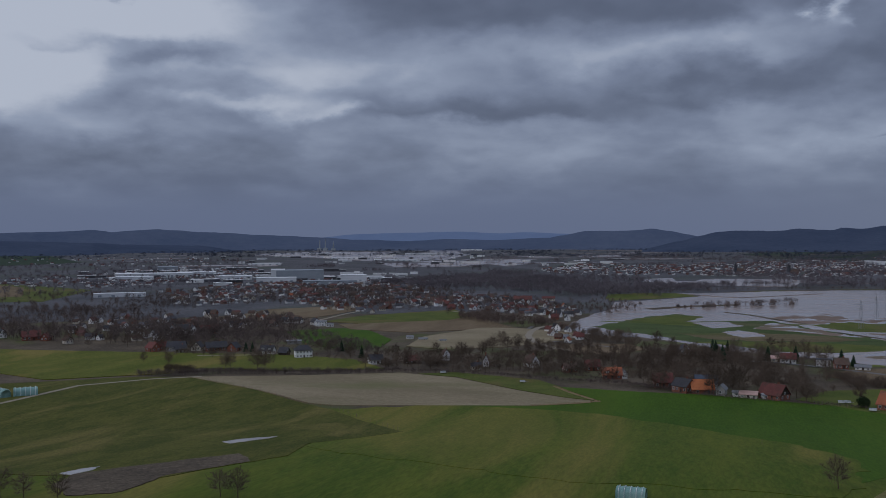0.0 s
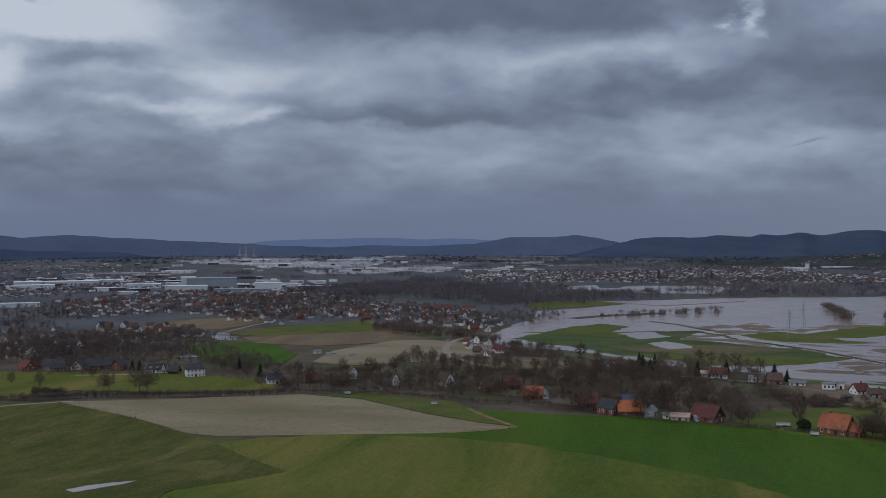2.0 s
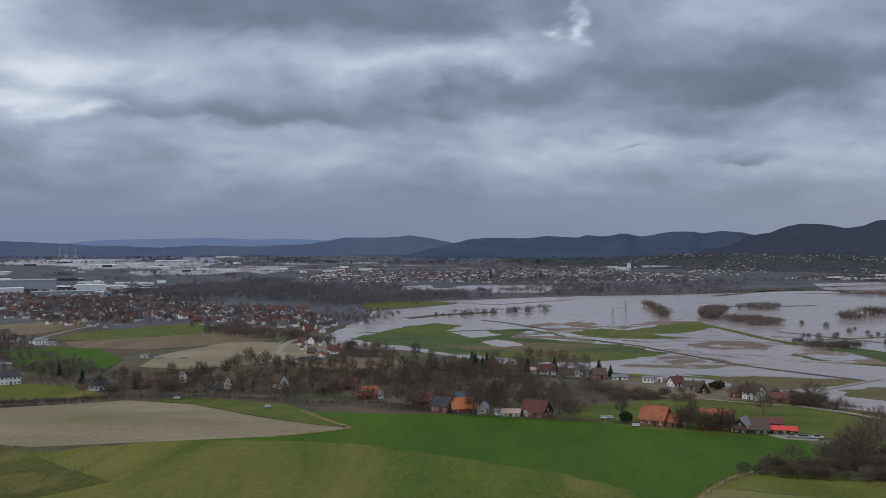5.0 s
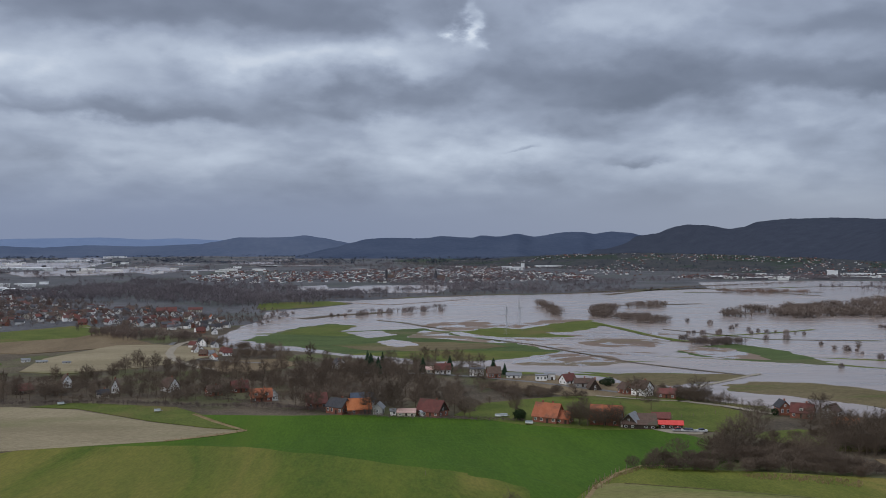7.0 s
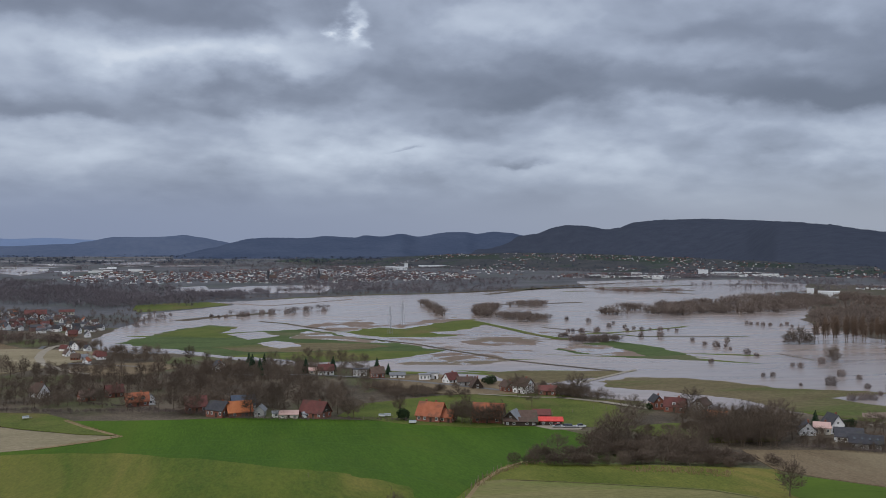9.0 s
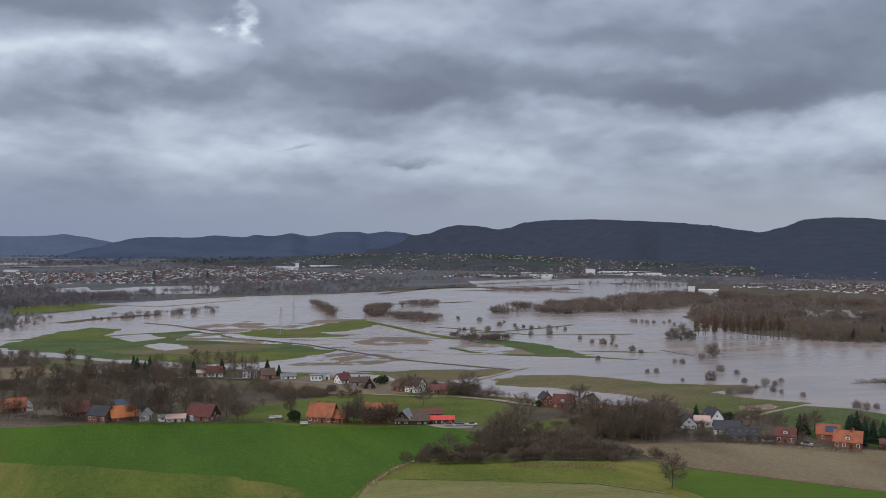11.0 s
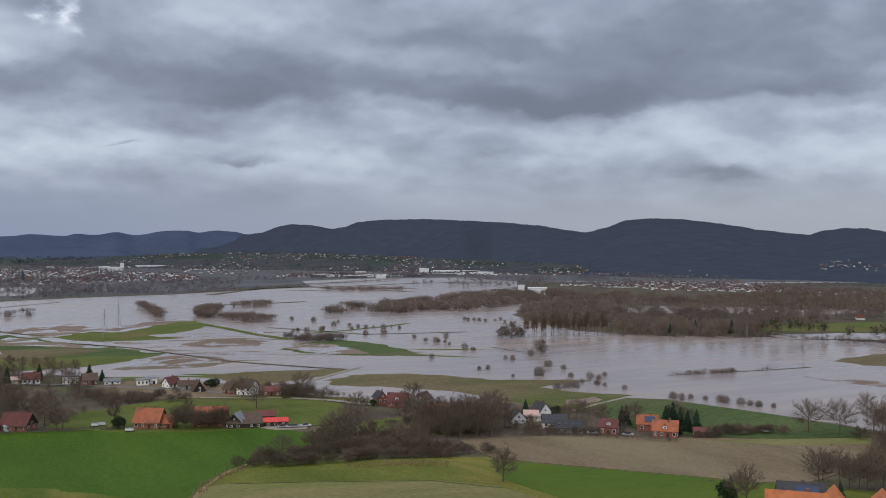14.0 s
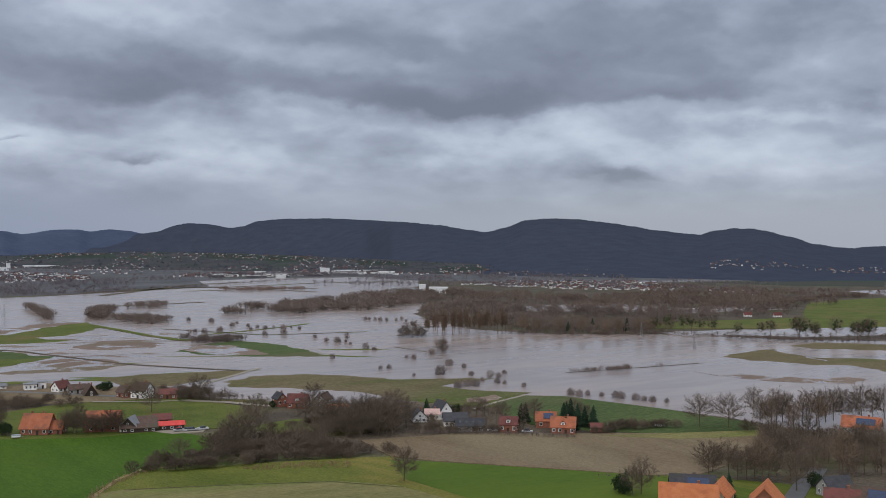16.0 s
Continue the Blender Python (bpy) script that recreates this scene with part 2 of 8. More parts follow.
mat("track", (0.22, 0.19, 0.15), (0.32, 0.28, 0.22), 0.2, 2.0)
mat("tarmac", (0.085, 0.083, 0.082), (0.125, 0.122, 0.120), 0.3, 4.0, rough=0.5)
# dark ridge woods, slate blue from aerial haze painted into the colour
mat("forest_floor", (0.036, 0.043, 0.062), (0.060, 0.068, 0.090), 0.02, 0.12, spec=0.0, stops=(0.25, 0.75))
# settled slope and far fields: colours greyed and blued to give distance haze
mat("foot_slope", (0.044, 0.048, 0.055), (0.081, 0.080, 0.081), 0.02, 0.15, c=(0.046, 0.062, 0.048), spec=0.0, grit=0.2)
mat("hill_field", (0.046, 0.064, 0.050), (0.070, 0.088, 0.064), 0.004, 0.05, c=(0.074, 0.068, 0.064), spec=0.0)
# hill woods: aerial haze painted in, bluer and paler range by range
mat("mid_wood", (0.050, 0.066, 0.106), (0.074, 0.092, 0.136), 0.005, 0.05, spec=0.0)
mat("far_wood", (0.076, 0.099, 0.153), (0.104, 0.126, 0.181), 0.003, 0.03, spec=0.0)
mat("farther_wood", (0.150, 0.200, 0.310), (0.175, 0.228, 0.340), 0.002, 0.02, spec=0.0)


def water_material(name, deep, silt, rough):
    """Turbid flood water: silt drifting in long streaks, ruffled and smooth patches of the surface."""
    m = mat(name, deep, tuple(q * 1.15 for q in deep), 0.008, 0.05, rough, spec=0.5, stretch=(0.3, 1, 1), turn=-25)
    t = m.node_tree
    L = t.links.new
    p = t.nodes["Principled BSDF"]
    p.inputs["IOR"].default_value = 1.33
    co = t.nodes.new("ShaderNodeTexCoord")
    run = nd(t, "ShaderNodeMapping", Rotation=(0, 0, radians(-38)), Scale=(0.22, 1.0, 1.0))
    L(co.outputs["Object"], run.inputs[0])
    drift = nd(t, "ShaderNodeTexNoise", Scale=0.013, Detail=7.0, Roughness=0.62, Distortion=0.5)
    streak = nd(t, "ShaderNodeTexNoise", Scale=0.05, Detail=5.0, Roughness=0.6, Distortion=0.3)
    for n in (drift, streak):
        L(run.outputs[0], n.inputs["Vector"])
    base = p.inputs["Base Color"].links[0].from_socket
    muddy = mix_node(t, range_node(t, drift.outputs[0], 0.42, 0.66), base, silt)
    tone = t.nodes.new("ShaderNodeHueSaturation")
    L(math_node(t, "MULTIPLY_ADD", range_node(t, streak.outputs[0], 0.35, 0.65), 0.13, 0.94), tone.inputs["Value"])
    L(muddy, tone.inputs["Color"])
    L(tone.outputs[0], p.inputs["Base Color"])
    L(math_node(t, "MULTIPLY_ADD", range_node(t, streak.outputs[0], 0.38, 0.62), 0.06, rough), p.inputs["Roughness"])
    n = nd(t, "ShaderNodeTexNoise", Scale=0.9, Detail=3.0, Roughness=0.6)
    L(co.outputs["Object"], n.inputs["Vector"])
    bp = nd(t, "ShaderNodeBump", Strength=0.2, Distance=0.05)
    L(n.outputs[0], bp.inputs["Height"])
    L(bp.outputs[0], p.inputs["Normal"])
    return m


# puddles get a pale base colour in place of the bright sky's reflection
water_material("puddle_sky_water", (0.42, 0.40, 0.38), (0.40, 0.36, 0.32), 0.10)
water_material("flood_water", (0.252, 0.212, 0.196), (0.298, 0.234, 0.200), 0.17)

def soaked(name, lo, hi, scale=0.035):
    """Standing water shows in patches through low ground."""
    t = MATS[name].node_tree
    L = t.links.new
    p = t.nodes["Principled BSDF"]
    co = t.nodes.new("ShaderNodeTexCoord")
    n = nd(t, "ShaderNodeTexNoise", Scale=scale, Detail=8.0, Roughness=0.62, Distortion=0.4)
    L(co.outputs["Object"], n.inputs["Vector"])
    wet = range_node(t, n.outputs[0], lo, hi)
    L(mix_node(t, wet, p.inputs["Base Color"].links[0].from_socket, (0.272, 0.230, 0.214)), p.inputs["Base Color"])
    L(math_node(t, "MULTIPLY_ADD", wet, -0.5, 0.62), p.inputs["Roughness"])
    L(math_node(t, "MULTIPLY_ADD", wet, 0.40, 0.10), p.inputs["Specular IOR Level"])


soaked("mud", 0.50, 0.56)

# ---- the lie of the land ----
def rise(x, y):
    """The low hill under the drone; the plain beyond is level."""
    s = min(max((380 - math.hypot(x, y)) / 210, 0), 1)
    return 12 * s * s * (3 - 2 * s)


def link_mesh(name, verts, faces, material, smooth=False):
    me = bpy.data.meshes.new(name)
    me.from_pydata(verts, [], faces)
    if smooth:
        me.polygons.foreach_set("use_smooth", [True] * len(me.polygons))
    if not isinstance(material, (list, tuple)):
        material = [material]
    for m in material:
        me.materials.append(MATS[m])
    return new(name, me)


def ground_sheet():
    radii = [0, 40, 80, 110] + [120 + 8 * i for i in range(38)] + [440, 500, 600, 800, 1100, 1500, 2000, 2600, 3300, 4100, 5000, 6200]
    seg = 160
    verts = [(0, 0, rise(0, 0))]
    for r in radii[1:]:
        for i in range(seg):
            a = 2 * math.pi * i / seg
            x, y = r * math.sin(a), r * math.cos(a)
            verts.append((x, y, rise(x, y)))
    faces = [(0, 1 + (i + 1) % seg, 1 + i) for i in range(seg)]
    for k in range(len(radii) - 2):
        o, p = 1 + k * seg, 1 + (k + 1) * seg
        faces += [(o + i, o + (i + 1) % seg, p + (i + 1) % seg, p + i) for i in range(seg)]
    return tagged(link_mesh("ground", verts, faces, "scrub", True), "brown winter scrubland and wooded plain reaching the horizon", "ground", kind="structure")


def outline(pts, step, wob, seed):
    """The corners of a plot joined by lines that waver a little, as field edges and shores do."""
    res = []
    n = len(pts)
    for i in range(n):
        (x0, y0), (x1, y1) = pts[i], pts[(i + 1) % n]
        ln = math.hypot(x1 - x0, y1 - y0)
        k = max(1, int(ln / step))
        for j in range(k):
            f = j / k
            x, y = x0 + (x1 - x0) * f, y0 + (y1 - y0) * f
            if wob:
                q = Vector((x / (step * 3.5), y / (step * 3.5), seed * 7.3))
                v = noise.noise_vector(q) * wob + noise.noise_vector(q * 3.1) * min(wob * 0.6, step * 0.45) + noise.noise_vector(q * 8.7) * min(wob * 0.35, step * 0.16)
                x, y = x + v.x, y + v.y
            res.append((x, y))
    return res


def plot(name, pts, material, lift, wob=0.0, step=None, seed=0, label="", category="field"):
    """A field, island or sheet of water: a closed outline laid on the land."""
    far = max(math.hypot(*p) for p in pts)
    near = min(math.hypot(*p) for p in pts)
    step = step or max(4.0, near / 60)
    ring = outline(pts, step, wob, seed)
    if near < 450 and lift > 0.13:
        lift = lift * 0.4 + 0.03
    bm = bmesh.new()
    vs = [bm.verts.new((x, y, 0)) for x, y in ring]
    f = bm.faces.new(vs)
    f.normal_update()
    if f.normal.z < 0:
        f.normal_flip()
    bmesh.ops.triangulate(bm, faces=bm.faces[:], ngon_method="EAR_CLIP")
    if near < 385:
        xs, ys = [p[0] for p in ring], [p[1] for p in ring]
        for axis, lo, hi in ((0, min(xs), max(xs)), (1, min(ys), max(ys))):
            c = lo + 9
            while c < hi:
                no = (1, 0, 0) if axis == 0 else (0, 1, 0)
                co = (c, 0, 0) if axis == 0 else (0, c, 0)
                bmesh.ops.bisect_plane(bm, geom=bm.verts[:] + bm.edges[:] + bm.faces[:], plane_co=co, plane_no=no, dist=1e-4)
                c += 9
    for v in bm.verts:
        v.co.z = rise(v.co.x, v.co.y) + lift
    bm.normal_update()
    for q in bm.faces:
        if q.normal.z < 0:
            q.normal_flip()
        q.smooth = True
    # the sheet's edge goes down into the ground
    rim = [e for e in bm.edges if e.is_boundary]
    foot = {}
    for e in rim:
        for v in e.verts:
            if v not in foot:
                foot[v] = bm.verts.new(v.co), bm.verts.new((v.co.x, v.co.y, v.co.z - lift - 0.1))
    for e in rim:
        (p, p0), (q, q0) = (foot[v] for v in e.verts)
        bm.faces.new((p, q, q0, p0))
    me = bpy.data.meshes.new(name)
    bm.to_mesh(me)
    bm.free()
    me.materials.append(MATS[material])
    return tagged(new(name, me), label, category, kind="structure")


def strip(name, line, width, material, lift, label, category, wob=0.0, seed=0):
    """A track, bank or ditch of even width along a line."""
    keep = []
    lift = lift * 0.4 + 0.03 if math.hypot(*line[0]) < 450 else lift * 0.55
    st = max(4.0, math.hypot(*line[0]) / 60)
    for (x0, y0), (x1, y1) in zip(line, line[1:]):
        k = max(1, int(math.hypot(x1 - x0, y1 - y0) / st))
        for j in range(k):
            x, y = x0 + (x1 - x0) * j / k, y0 + (y1 - y0) * j / k
            v = noise.noise_vector(Vector((x / 30, y / 30, seed))) * wob
            keep.append((x + v.x, y + v.y))
    keep.append(line[-1])
    verts, faces = [], []
    for i, (x, y) in enumerate(keep):
        (xa, ya), (xb, yb) = keep[max(i - 1, 0)], keep[min(i + 1, len(keep) - 1)]
        ln = math.hypot(xb - xa, yb - ya) or 1
        nx, ny = -(yb - ya) / ln * width / 2, (xb - xa) / ln * width / 2
        for s in (1, -1):
            verts.append((x + s * nx, y + s * ny, rise(x + s * nx, y + s * ny) + lift))
        if i:
            k = 2 * i
            faces.append((k - 2, k - 1, k + 1, k))
    return tagged(link_mesh(name, verts, faces, material), label, category, kind="structure")


ground_sheet()

plot("far_plain", [(4950 * math.sin(radians(a)), 4950 * math.cos(radians(a))) for a in range(-60, 79, 3)] + [(860 * math.sin(radians(a)), 860 * math.cos(radians(a))) for a in range(78, -61, -6)], "plain", 0.06, 0.0, step=60, seed=31, label="dark winter plain of fields and woods, haze put into its colour", category="ground")

# ---- near fields on the slope ----
plot("slope", [(300 * math.sin(radians(a)), 300 * math.cos(radians(a))) for a in range(0, 360, 6)], "grass_mixed", 0.14, 2.0, seed=29, label="rough grass slope under the drone", category="ground")
plot("field_lush", [(-74.1, 417.9), (-40.7, 413.3), (-2.7, 412.1), (55.5, 394.8), (115.2, 370.9), (126.4, 347.9), (103.1, 263.3), (82.6, 282.6), (77.9, 291.2), (64.7, 272.7), (45.2, 232.4), (24.7, 201.2), (-37.1, 208.9), (-86.2, 251.4), (-137.5, 285.6), (-148.4, 330.1), (-121.1, 353.6), (-78.7, 363.5), (-64.5, 375.6), (-49.3, 380.6)], "grass_lush", 0.30, 0.5, seed=1, label="bright green winter wheat field on the slope")
plot("field_yellowed", [(-120.5, 351.6), (-83.7, 358.9), (-56.7, 353.0), (-21.5, 334.8), (15.5, 300.0), (35.3, 274.4), (41.5, 243.4), (31.8, 200.5), (-34.8, 195.8), (-113.4, 225.6), (-165.6, 293.2), (-159.7, 331.8)], "grass_mixed", 0.42, 5.0, seed=2, label="yellowish green pasture with worn patches")
plot("field_olive", [(-380.2, 331.9), (-292.7, 394.2), (-267.8, 400.6), (-245.8, 395.5), (-209.6, 368.9), (-184.0, 349.5), (-155.4, 329.5), (-127.0, 299.1), (-107.0, 277.8), (-118.0, 257.5), (-128.2, 243.2), (-123.3, 216.8), (-143.2, 174.5), (-225.5, 182.5)], "grass_olive", 0.50, 0.8, seed=3, label="olive rough grazing field with wet hollows")
plot("field_ploughed_pale", [(-267.8, 400.6), (-224.3, 415.4), (-164.8, 443.6), (-130.4, 433.4), (-90.6, 401.2), (-66.1, 386.7), (-51.1, 381.2), (-63.8, 372.9), (-77.6, 363.2), (-115.5, 353.6), (-161.2, 341.7), (-174.3, 344.6), (-210.3, 370.0)], "plough_pale", 0.56, 0.4, seed=4, label="pale bare ploughed field with a pointed end")
plot("field_margin", [(-154.2, 442.2), (-136.1, 452.6), (-87.9, 436.8), (-74.8, 419.6), (-64.0, 402.3), (-51.4, 383.5), (-66.5, 389.0), (-91.2, 403.8), (-131.3, 436.5)], "meadow", 0.48, 0.3, seed=5, label="narrow green grass strip beside the ploughed field")
strip("field_track", [(-77.2, 419.1), (-66.3, 401.9), (-50.4, 381.3), (-59.4, 373.7), (-77.6, 363.2)], 2.2, "reed", 0.66, "dry grass track round the tip of the field", "track", 0.3, 1)
plot("field_left_grass", [(-437.2, 406.0), (-465, 476), (-361, 486), (-311.4, 492.8), (-252.3, 499.2), (-206.1, 485.8), (-178.1, 455.4), (-228.8, 434.9), (-279.6, 432.4), (-285.2, 408.6), (-334.1, 372.5)], "grass_dull", 0.34, 0.4, seed=6, label="green meadow in front of the white house")
strip("farm_track", [(-328.7, 230.8), (-306.9, 281.3), (-305.4, 320.3), (-304.5, 359.9), (-281.5, 388.5), (-261.1, 403.1)], 3.0, "track", 0.72, "pale farm track between the meadows", "track")
plot("field_stubble", [(37.5, 202.5), (61.6, 264.6), (78.0, 296.1), (95.1, 296.8), (149.6, 283.6), (161.8, 278.9), (151.5, 233.0), (142.2, 198.7), (95.6, 181.2)], "grass_dull", 0.36, 0.4, seed=7, label="light green pasture below the shrubs")
plot("field_stubble_pale", [(34.8, 194.5), (62.8, 266.1), (69.1, 268.7), (96.3, 258.2), (123.2, 247.3), (135.0, 229.7), (135.8, 203.9), (100.5, 166.5)], "stubble", 0.46, 0.3, seed=8, label="pale striped stubble field")
plot("field_green_strip", [(157.2, 273.0), (166.3, 263.2), (193.7, 228.2), (210.9, 204.6), (211.3, 189.7), (174.7, 167.6), (140.4, 186.2), (142.2, 237.1)], "wheat_bright", 0.40, 0.4, seed=9, label="bright green strip of winter wheat")
plot("field_brown", [(169.4, 315.1), (205.7, 309.3), (267.6, 271.8), (311.8, 249.9), (281.8, 224.0), (227.0, 203.9), (210.7, 209.2), (194.4, 229.0), (167.6, 265.2), (161.4, 280.2)], "plough_brown", 0.44, 0.5, seed=10, label="wide brown ploughed field above the houses")
plot("field_brown_margin", [(251.4, 276.5), (314.6, 250.8), (305.5, 243.5), (272.7, 256.1)], "stubble", 0.52, 0.4, seed=11, label="straw coloured verge of the brown field")
strip("grass_bank", [(50.0, 233.1), (61.2, 262.7), (73.8, 286.9), (84.9, 300.8), (96.5, 301.3)], 1.3, "reed", 0.62, "dry grassy bank between two fields", "bank", 0.4, 2)
for i, line in enumerate(([(-42.8, 353.2), (-2.4, 362.0), (40.6, 366.8), (82.5, 357.1), (104.7, 343.9)], [(-63.2, 356.1), (-21.7, 338.4), (16.3, 315.1), (42.0, 286.3), (51.0, 261.9)], [(-24.6, 395.7), (11.4, 390.6), (52.6, 379.4), (82.9, 356.4)], [(-26.7, 370.6), (19.9, 357.1), (56.2, 335.6), (72.1, 309.8)])):
    strip("tramline", line, 0.9, "tramline", 0.37, "dark tractor line in the winter wheat", "tramline", 0.4, 30 + i)
strip("field_furrow", [(70.6, 268.0), (96.0, 257.2), (122.4, 245.6), (134.7, 226.3)], 0.8, "dike_turf", 0.70, "dark furrow across the stubble", "furrow", 0.1, 3)

# ---- fields round the village ----
plot("pasture_farm", [(33.9, 409.5), (48.4, 438.2), (83.7, 453.1), (111.9, 457.2), (143.4, 447.9), (158.9, 411.5), (152.5, 375.2), (138.3, 364.5), (119.0, 371.4), (86.8, 373.0), (58.1, 387.0)], "meadow", 0.36, 0.5, seed=13, label="green pasture behind the farm houses")
plot("pasture_orchard", [(139.7, 363.1), (166.6, 369.2), (191.8, 356.8), (191.8, 328.6), (157.8, 329.4)], "meadow", 0.36, 0.5, seed=14, label="rough green orchard pasture")
plot("field_dark_brown", [(69.9, 519.8), (99.1, 525.7), (125.9, 493.5), (142.7, 469.0), (131.2, 449.3), (94.3, 456.3), (68.7, 469.2), (54.2, 489.0)], "plough_brown", 0.30, 0.6, seed=15, label="dark brown ploughed field behind the trees")
plot("field_riverside", [(261.5, 360.5), (284.6, 369.1), (301.2, 355.2), (316.8, 304.4), (324.3, 264.2), (311.8, 249.9), (280.8, 263.7), (256.7, 282.3), (243.3, 308.0), (246.0, 326.8)], "isle_green", 0.36, 0.5, seed=16, label="green riverside field by the flood")
plot("field_riverside_dull", [(227.7, 423.8), (256.6, 406.4), (282.6, 366.5), (259.7, 358.0), (254.9, 347.0), (229.7, 383.4)], "meadow", 0.34, 0.5, seed=17, label="dull green riverside meadow")
strip("river_path", [(243.4, 349.0), (263.8, 359.1), (286.5, 368.0)], 2.0, "track", 0.5, "pale path down to the flood", "path")
strip("village_road", [(-132, 724), (-138, 702), (-138, 675), (-134, 643), (-126, 613), (-115, 591), (-101.7, 571.4), (-91.0, 560.4)], 5.0, "track", 0.8, "pale village road curving past the river bend", "road", 0.3, 15)
plot("field_green_mid", [(-322, 633), (-293, 661), (-269, 665), (-223, 596), (-214.5, 548.6), (-229.5, 532.7), (-268, 552)], "grass_lush", 0.30, 0.8, seed=18, label="small green field inside the village")
plot("field_half_green", [(-325, 715), (-314, 777), (-284, 821), (-251, 864), (-216, 805), (-226, 752), (-273, 698)], "meadow", 0.30, 0.8, seed=19, label="green half of a large village field")
plot("field_half_brown", [(-303, 692), (-226, 752), (-216, 805), (-177, 732), (-155, 698), (-179, 682), (-227, 646), (-278, 656)], "plough_brown", 0.36, 0.8, seed=20, label="brown half of a large village field")
plot("field_pale_mid", [(-199.8, 559.5), (-206, 619), (-182, 693), (-153, 698), (-107, 672), (-96, 639), (-114, 604), (-136.0, 571.4), (-171.9, 548.6)], "plough_pale", 0.42, 0.8, seed=21, label="pale ploughed field behind the village trees")
plot("field_brown_back", [(-449, 702), (-430, 767), (-434, 826), (-396, 865), (-358, 892), (-341, 829), (-348, 760), (-380, 705)], "plough_brown", 0.30, 1.0, seed=22, label="long brown field between two rows of houses")
plot("field_brown_trees", [(-109.9, 581.7), (-92, 602), (-57, 609), (-44.3, 580.4), (-64.6, 551.1), (-90.5, 548.7)], "plough_brown", 0.30, 0.6, seed=23, label="brown plot among the trees by the river")
plot("field_west_green", [(-1400, 1046), (-1228, 1128), (-1042, 1175), (-820, 1075), (-733, 868), (-813, 825), (-961, 754)], "meadow", 0.30, 2.0, seed=24, label="distant green meadow")
plot("field_west_brown", [(-1006, 1027), (-1072, 1167), (-956, 1105), (-820, 936), (-848, 881)], "plough_brown", 0.36, 2.0, seed=25, label="distant brown field")
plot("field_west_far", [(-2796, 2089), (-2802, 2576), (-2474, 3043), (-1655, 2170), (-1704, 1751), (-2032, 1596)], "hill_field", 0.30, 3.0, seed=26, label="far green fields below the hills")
plot("field_north_green", [(-120, 1025), (-135, 1130), (-99, 1163), (-48, 1175), (-28, 1121), (-73, 1066)], "meadow", 0.30, 3.0, seed=27, label="flat green meadow beside the river")
plot("field_east_green", [(593, 590), (642, 639), (727, 613), (816, 601), (900, 665), (1015, 742), (1109, 754), (1202, 759), (1330, 690), (782, 494), (699, 529)], "meadow", 0.45, 2.0, seed=28, label="wide green field beyond the flood")

# ---- the flood ----
plot("flood_water", [(-120, 726), (-115, 824), (-104, 912), (-112, 1001), (-72, 1049), (-30, 1112), (-15, 1159), (47, 1236), (146, 1282), (250, 1305), (361, 1360), (508, 1436), (560, 1641), (694, 1694), (910, 1674)] + [(914, 1488), (1256, 1322), (1729, 1093), (1335, 526), (984, 270), (461.4, 126.2), (378.3, 166.2), (343.4, 216.5), (329.0, 238.0), (326.3, 263.0), (318.0, 298.8), (311.0, 326.9), (300.1, 353.9), (284.9, 365.1)] + [(239.5, 373.3), (215.3, 386.6), (194.4, 402.1), (177.2, 414.9), (161.8, 434.2), (149.3, 457.1)] + [(150.0, 483.3), (128.9, 493.3), (106.6, 516.2), (85.0, 536.2), (59.0, 562.9), (26.5, 576.4), (-0.4, 595.1), (-18, 620), (-53, 654), (-79, 657), (-100, 672)], "flood_water", 0.12, 3.0, seed=30, label="grey brown flood water spread over the river meadows", category="water")
plot("east_land", [(916, 1487), (693, 1134), (591, 952), (504, 826), (476, 749), (463, 655), (490, 606), (563, 553), (625, 472), (681, 430), (784, 385), (1183, 415), (3113, 1093), (1808, 1143), (1205, 1269)], "wet_scrub", 0.16, 5.0, seed=32, label="low wooded land beyond the flood", category="ground")
plot("east_flood", [(575, 562), (644, 545), (695, 527), (782, 496), (860, 460), (790, 425), (720, 453), (645, 476), (609, 511), (567, 531)], "flood_water", 0.62, 4.0, step=5.0, seed=33, label="flood water lying behind the bank of mistletoe trees", category="water")

# ---- land that stands out of the flood ----
def isle(name, pts, material, lift, label, wob=4.0, seed=0):
    return plot(name, pts, material, lift * 0.5, wob * 1.6, step=max(2.5, math.hypot(*pts[0]) / 220), seed=seed, label=label, category="island")


isle("isle_main", [(-98, 724), (-84, 764), (-67, 820), (-40, 861), (-15, 842), (-28, 786), (4, 798), (42, 809), (77, 731), (101, 689), (125, 637), (96, 608), (61.7, 589.0), (30.7, 592.0), (10, 623), (-19, 632), (-43, 667), (-72, 691)], "isle_green", 0.286, "long green river meadow standing out of the flood", 3, 41)
isle("isle_main_band", [(-28, 686), (12, 701), (53, 701), (77, 691), (98, 670), (65, 656), (18, 647), (-12, 657)], "dike_turf", 0.372, "dull green band across the river meadow", 3, 42)
isle("isle_main_front", [(-19, 632), (11, 642), (57, 650), (101, 639), (121, 634), (96, 608), (62.0, 591.7), (30.7, 592.0), (10, 617)], "meadow", 0.358, "olive edge of the river meadow", 3, 43)
isle("isle_main_back", [(-40, 849), (-15, 836), (-27, 786), (-5, 784), (-22, 749), (-57, 762), (-76, 772), (-62, 820)], "meadow", 0.330, "pale green back of the river meadow", 3, 141)
isle("isle_main_mud", [(41, 789), (65, 750), (97, 689), (77, 699), (46, 726), (21, 737)], "mud", 0.390, "wet brown corner of the river meadow", 3, 142)
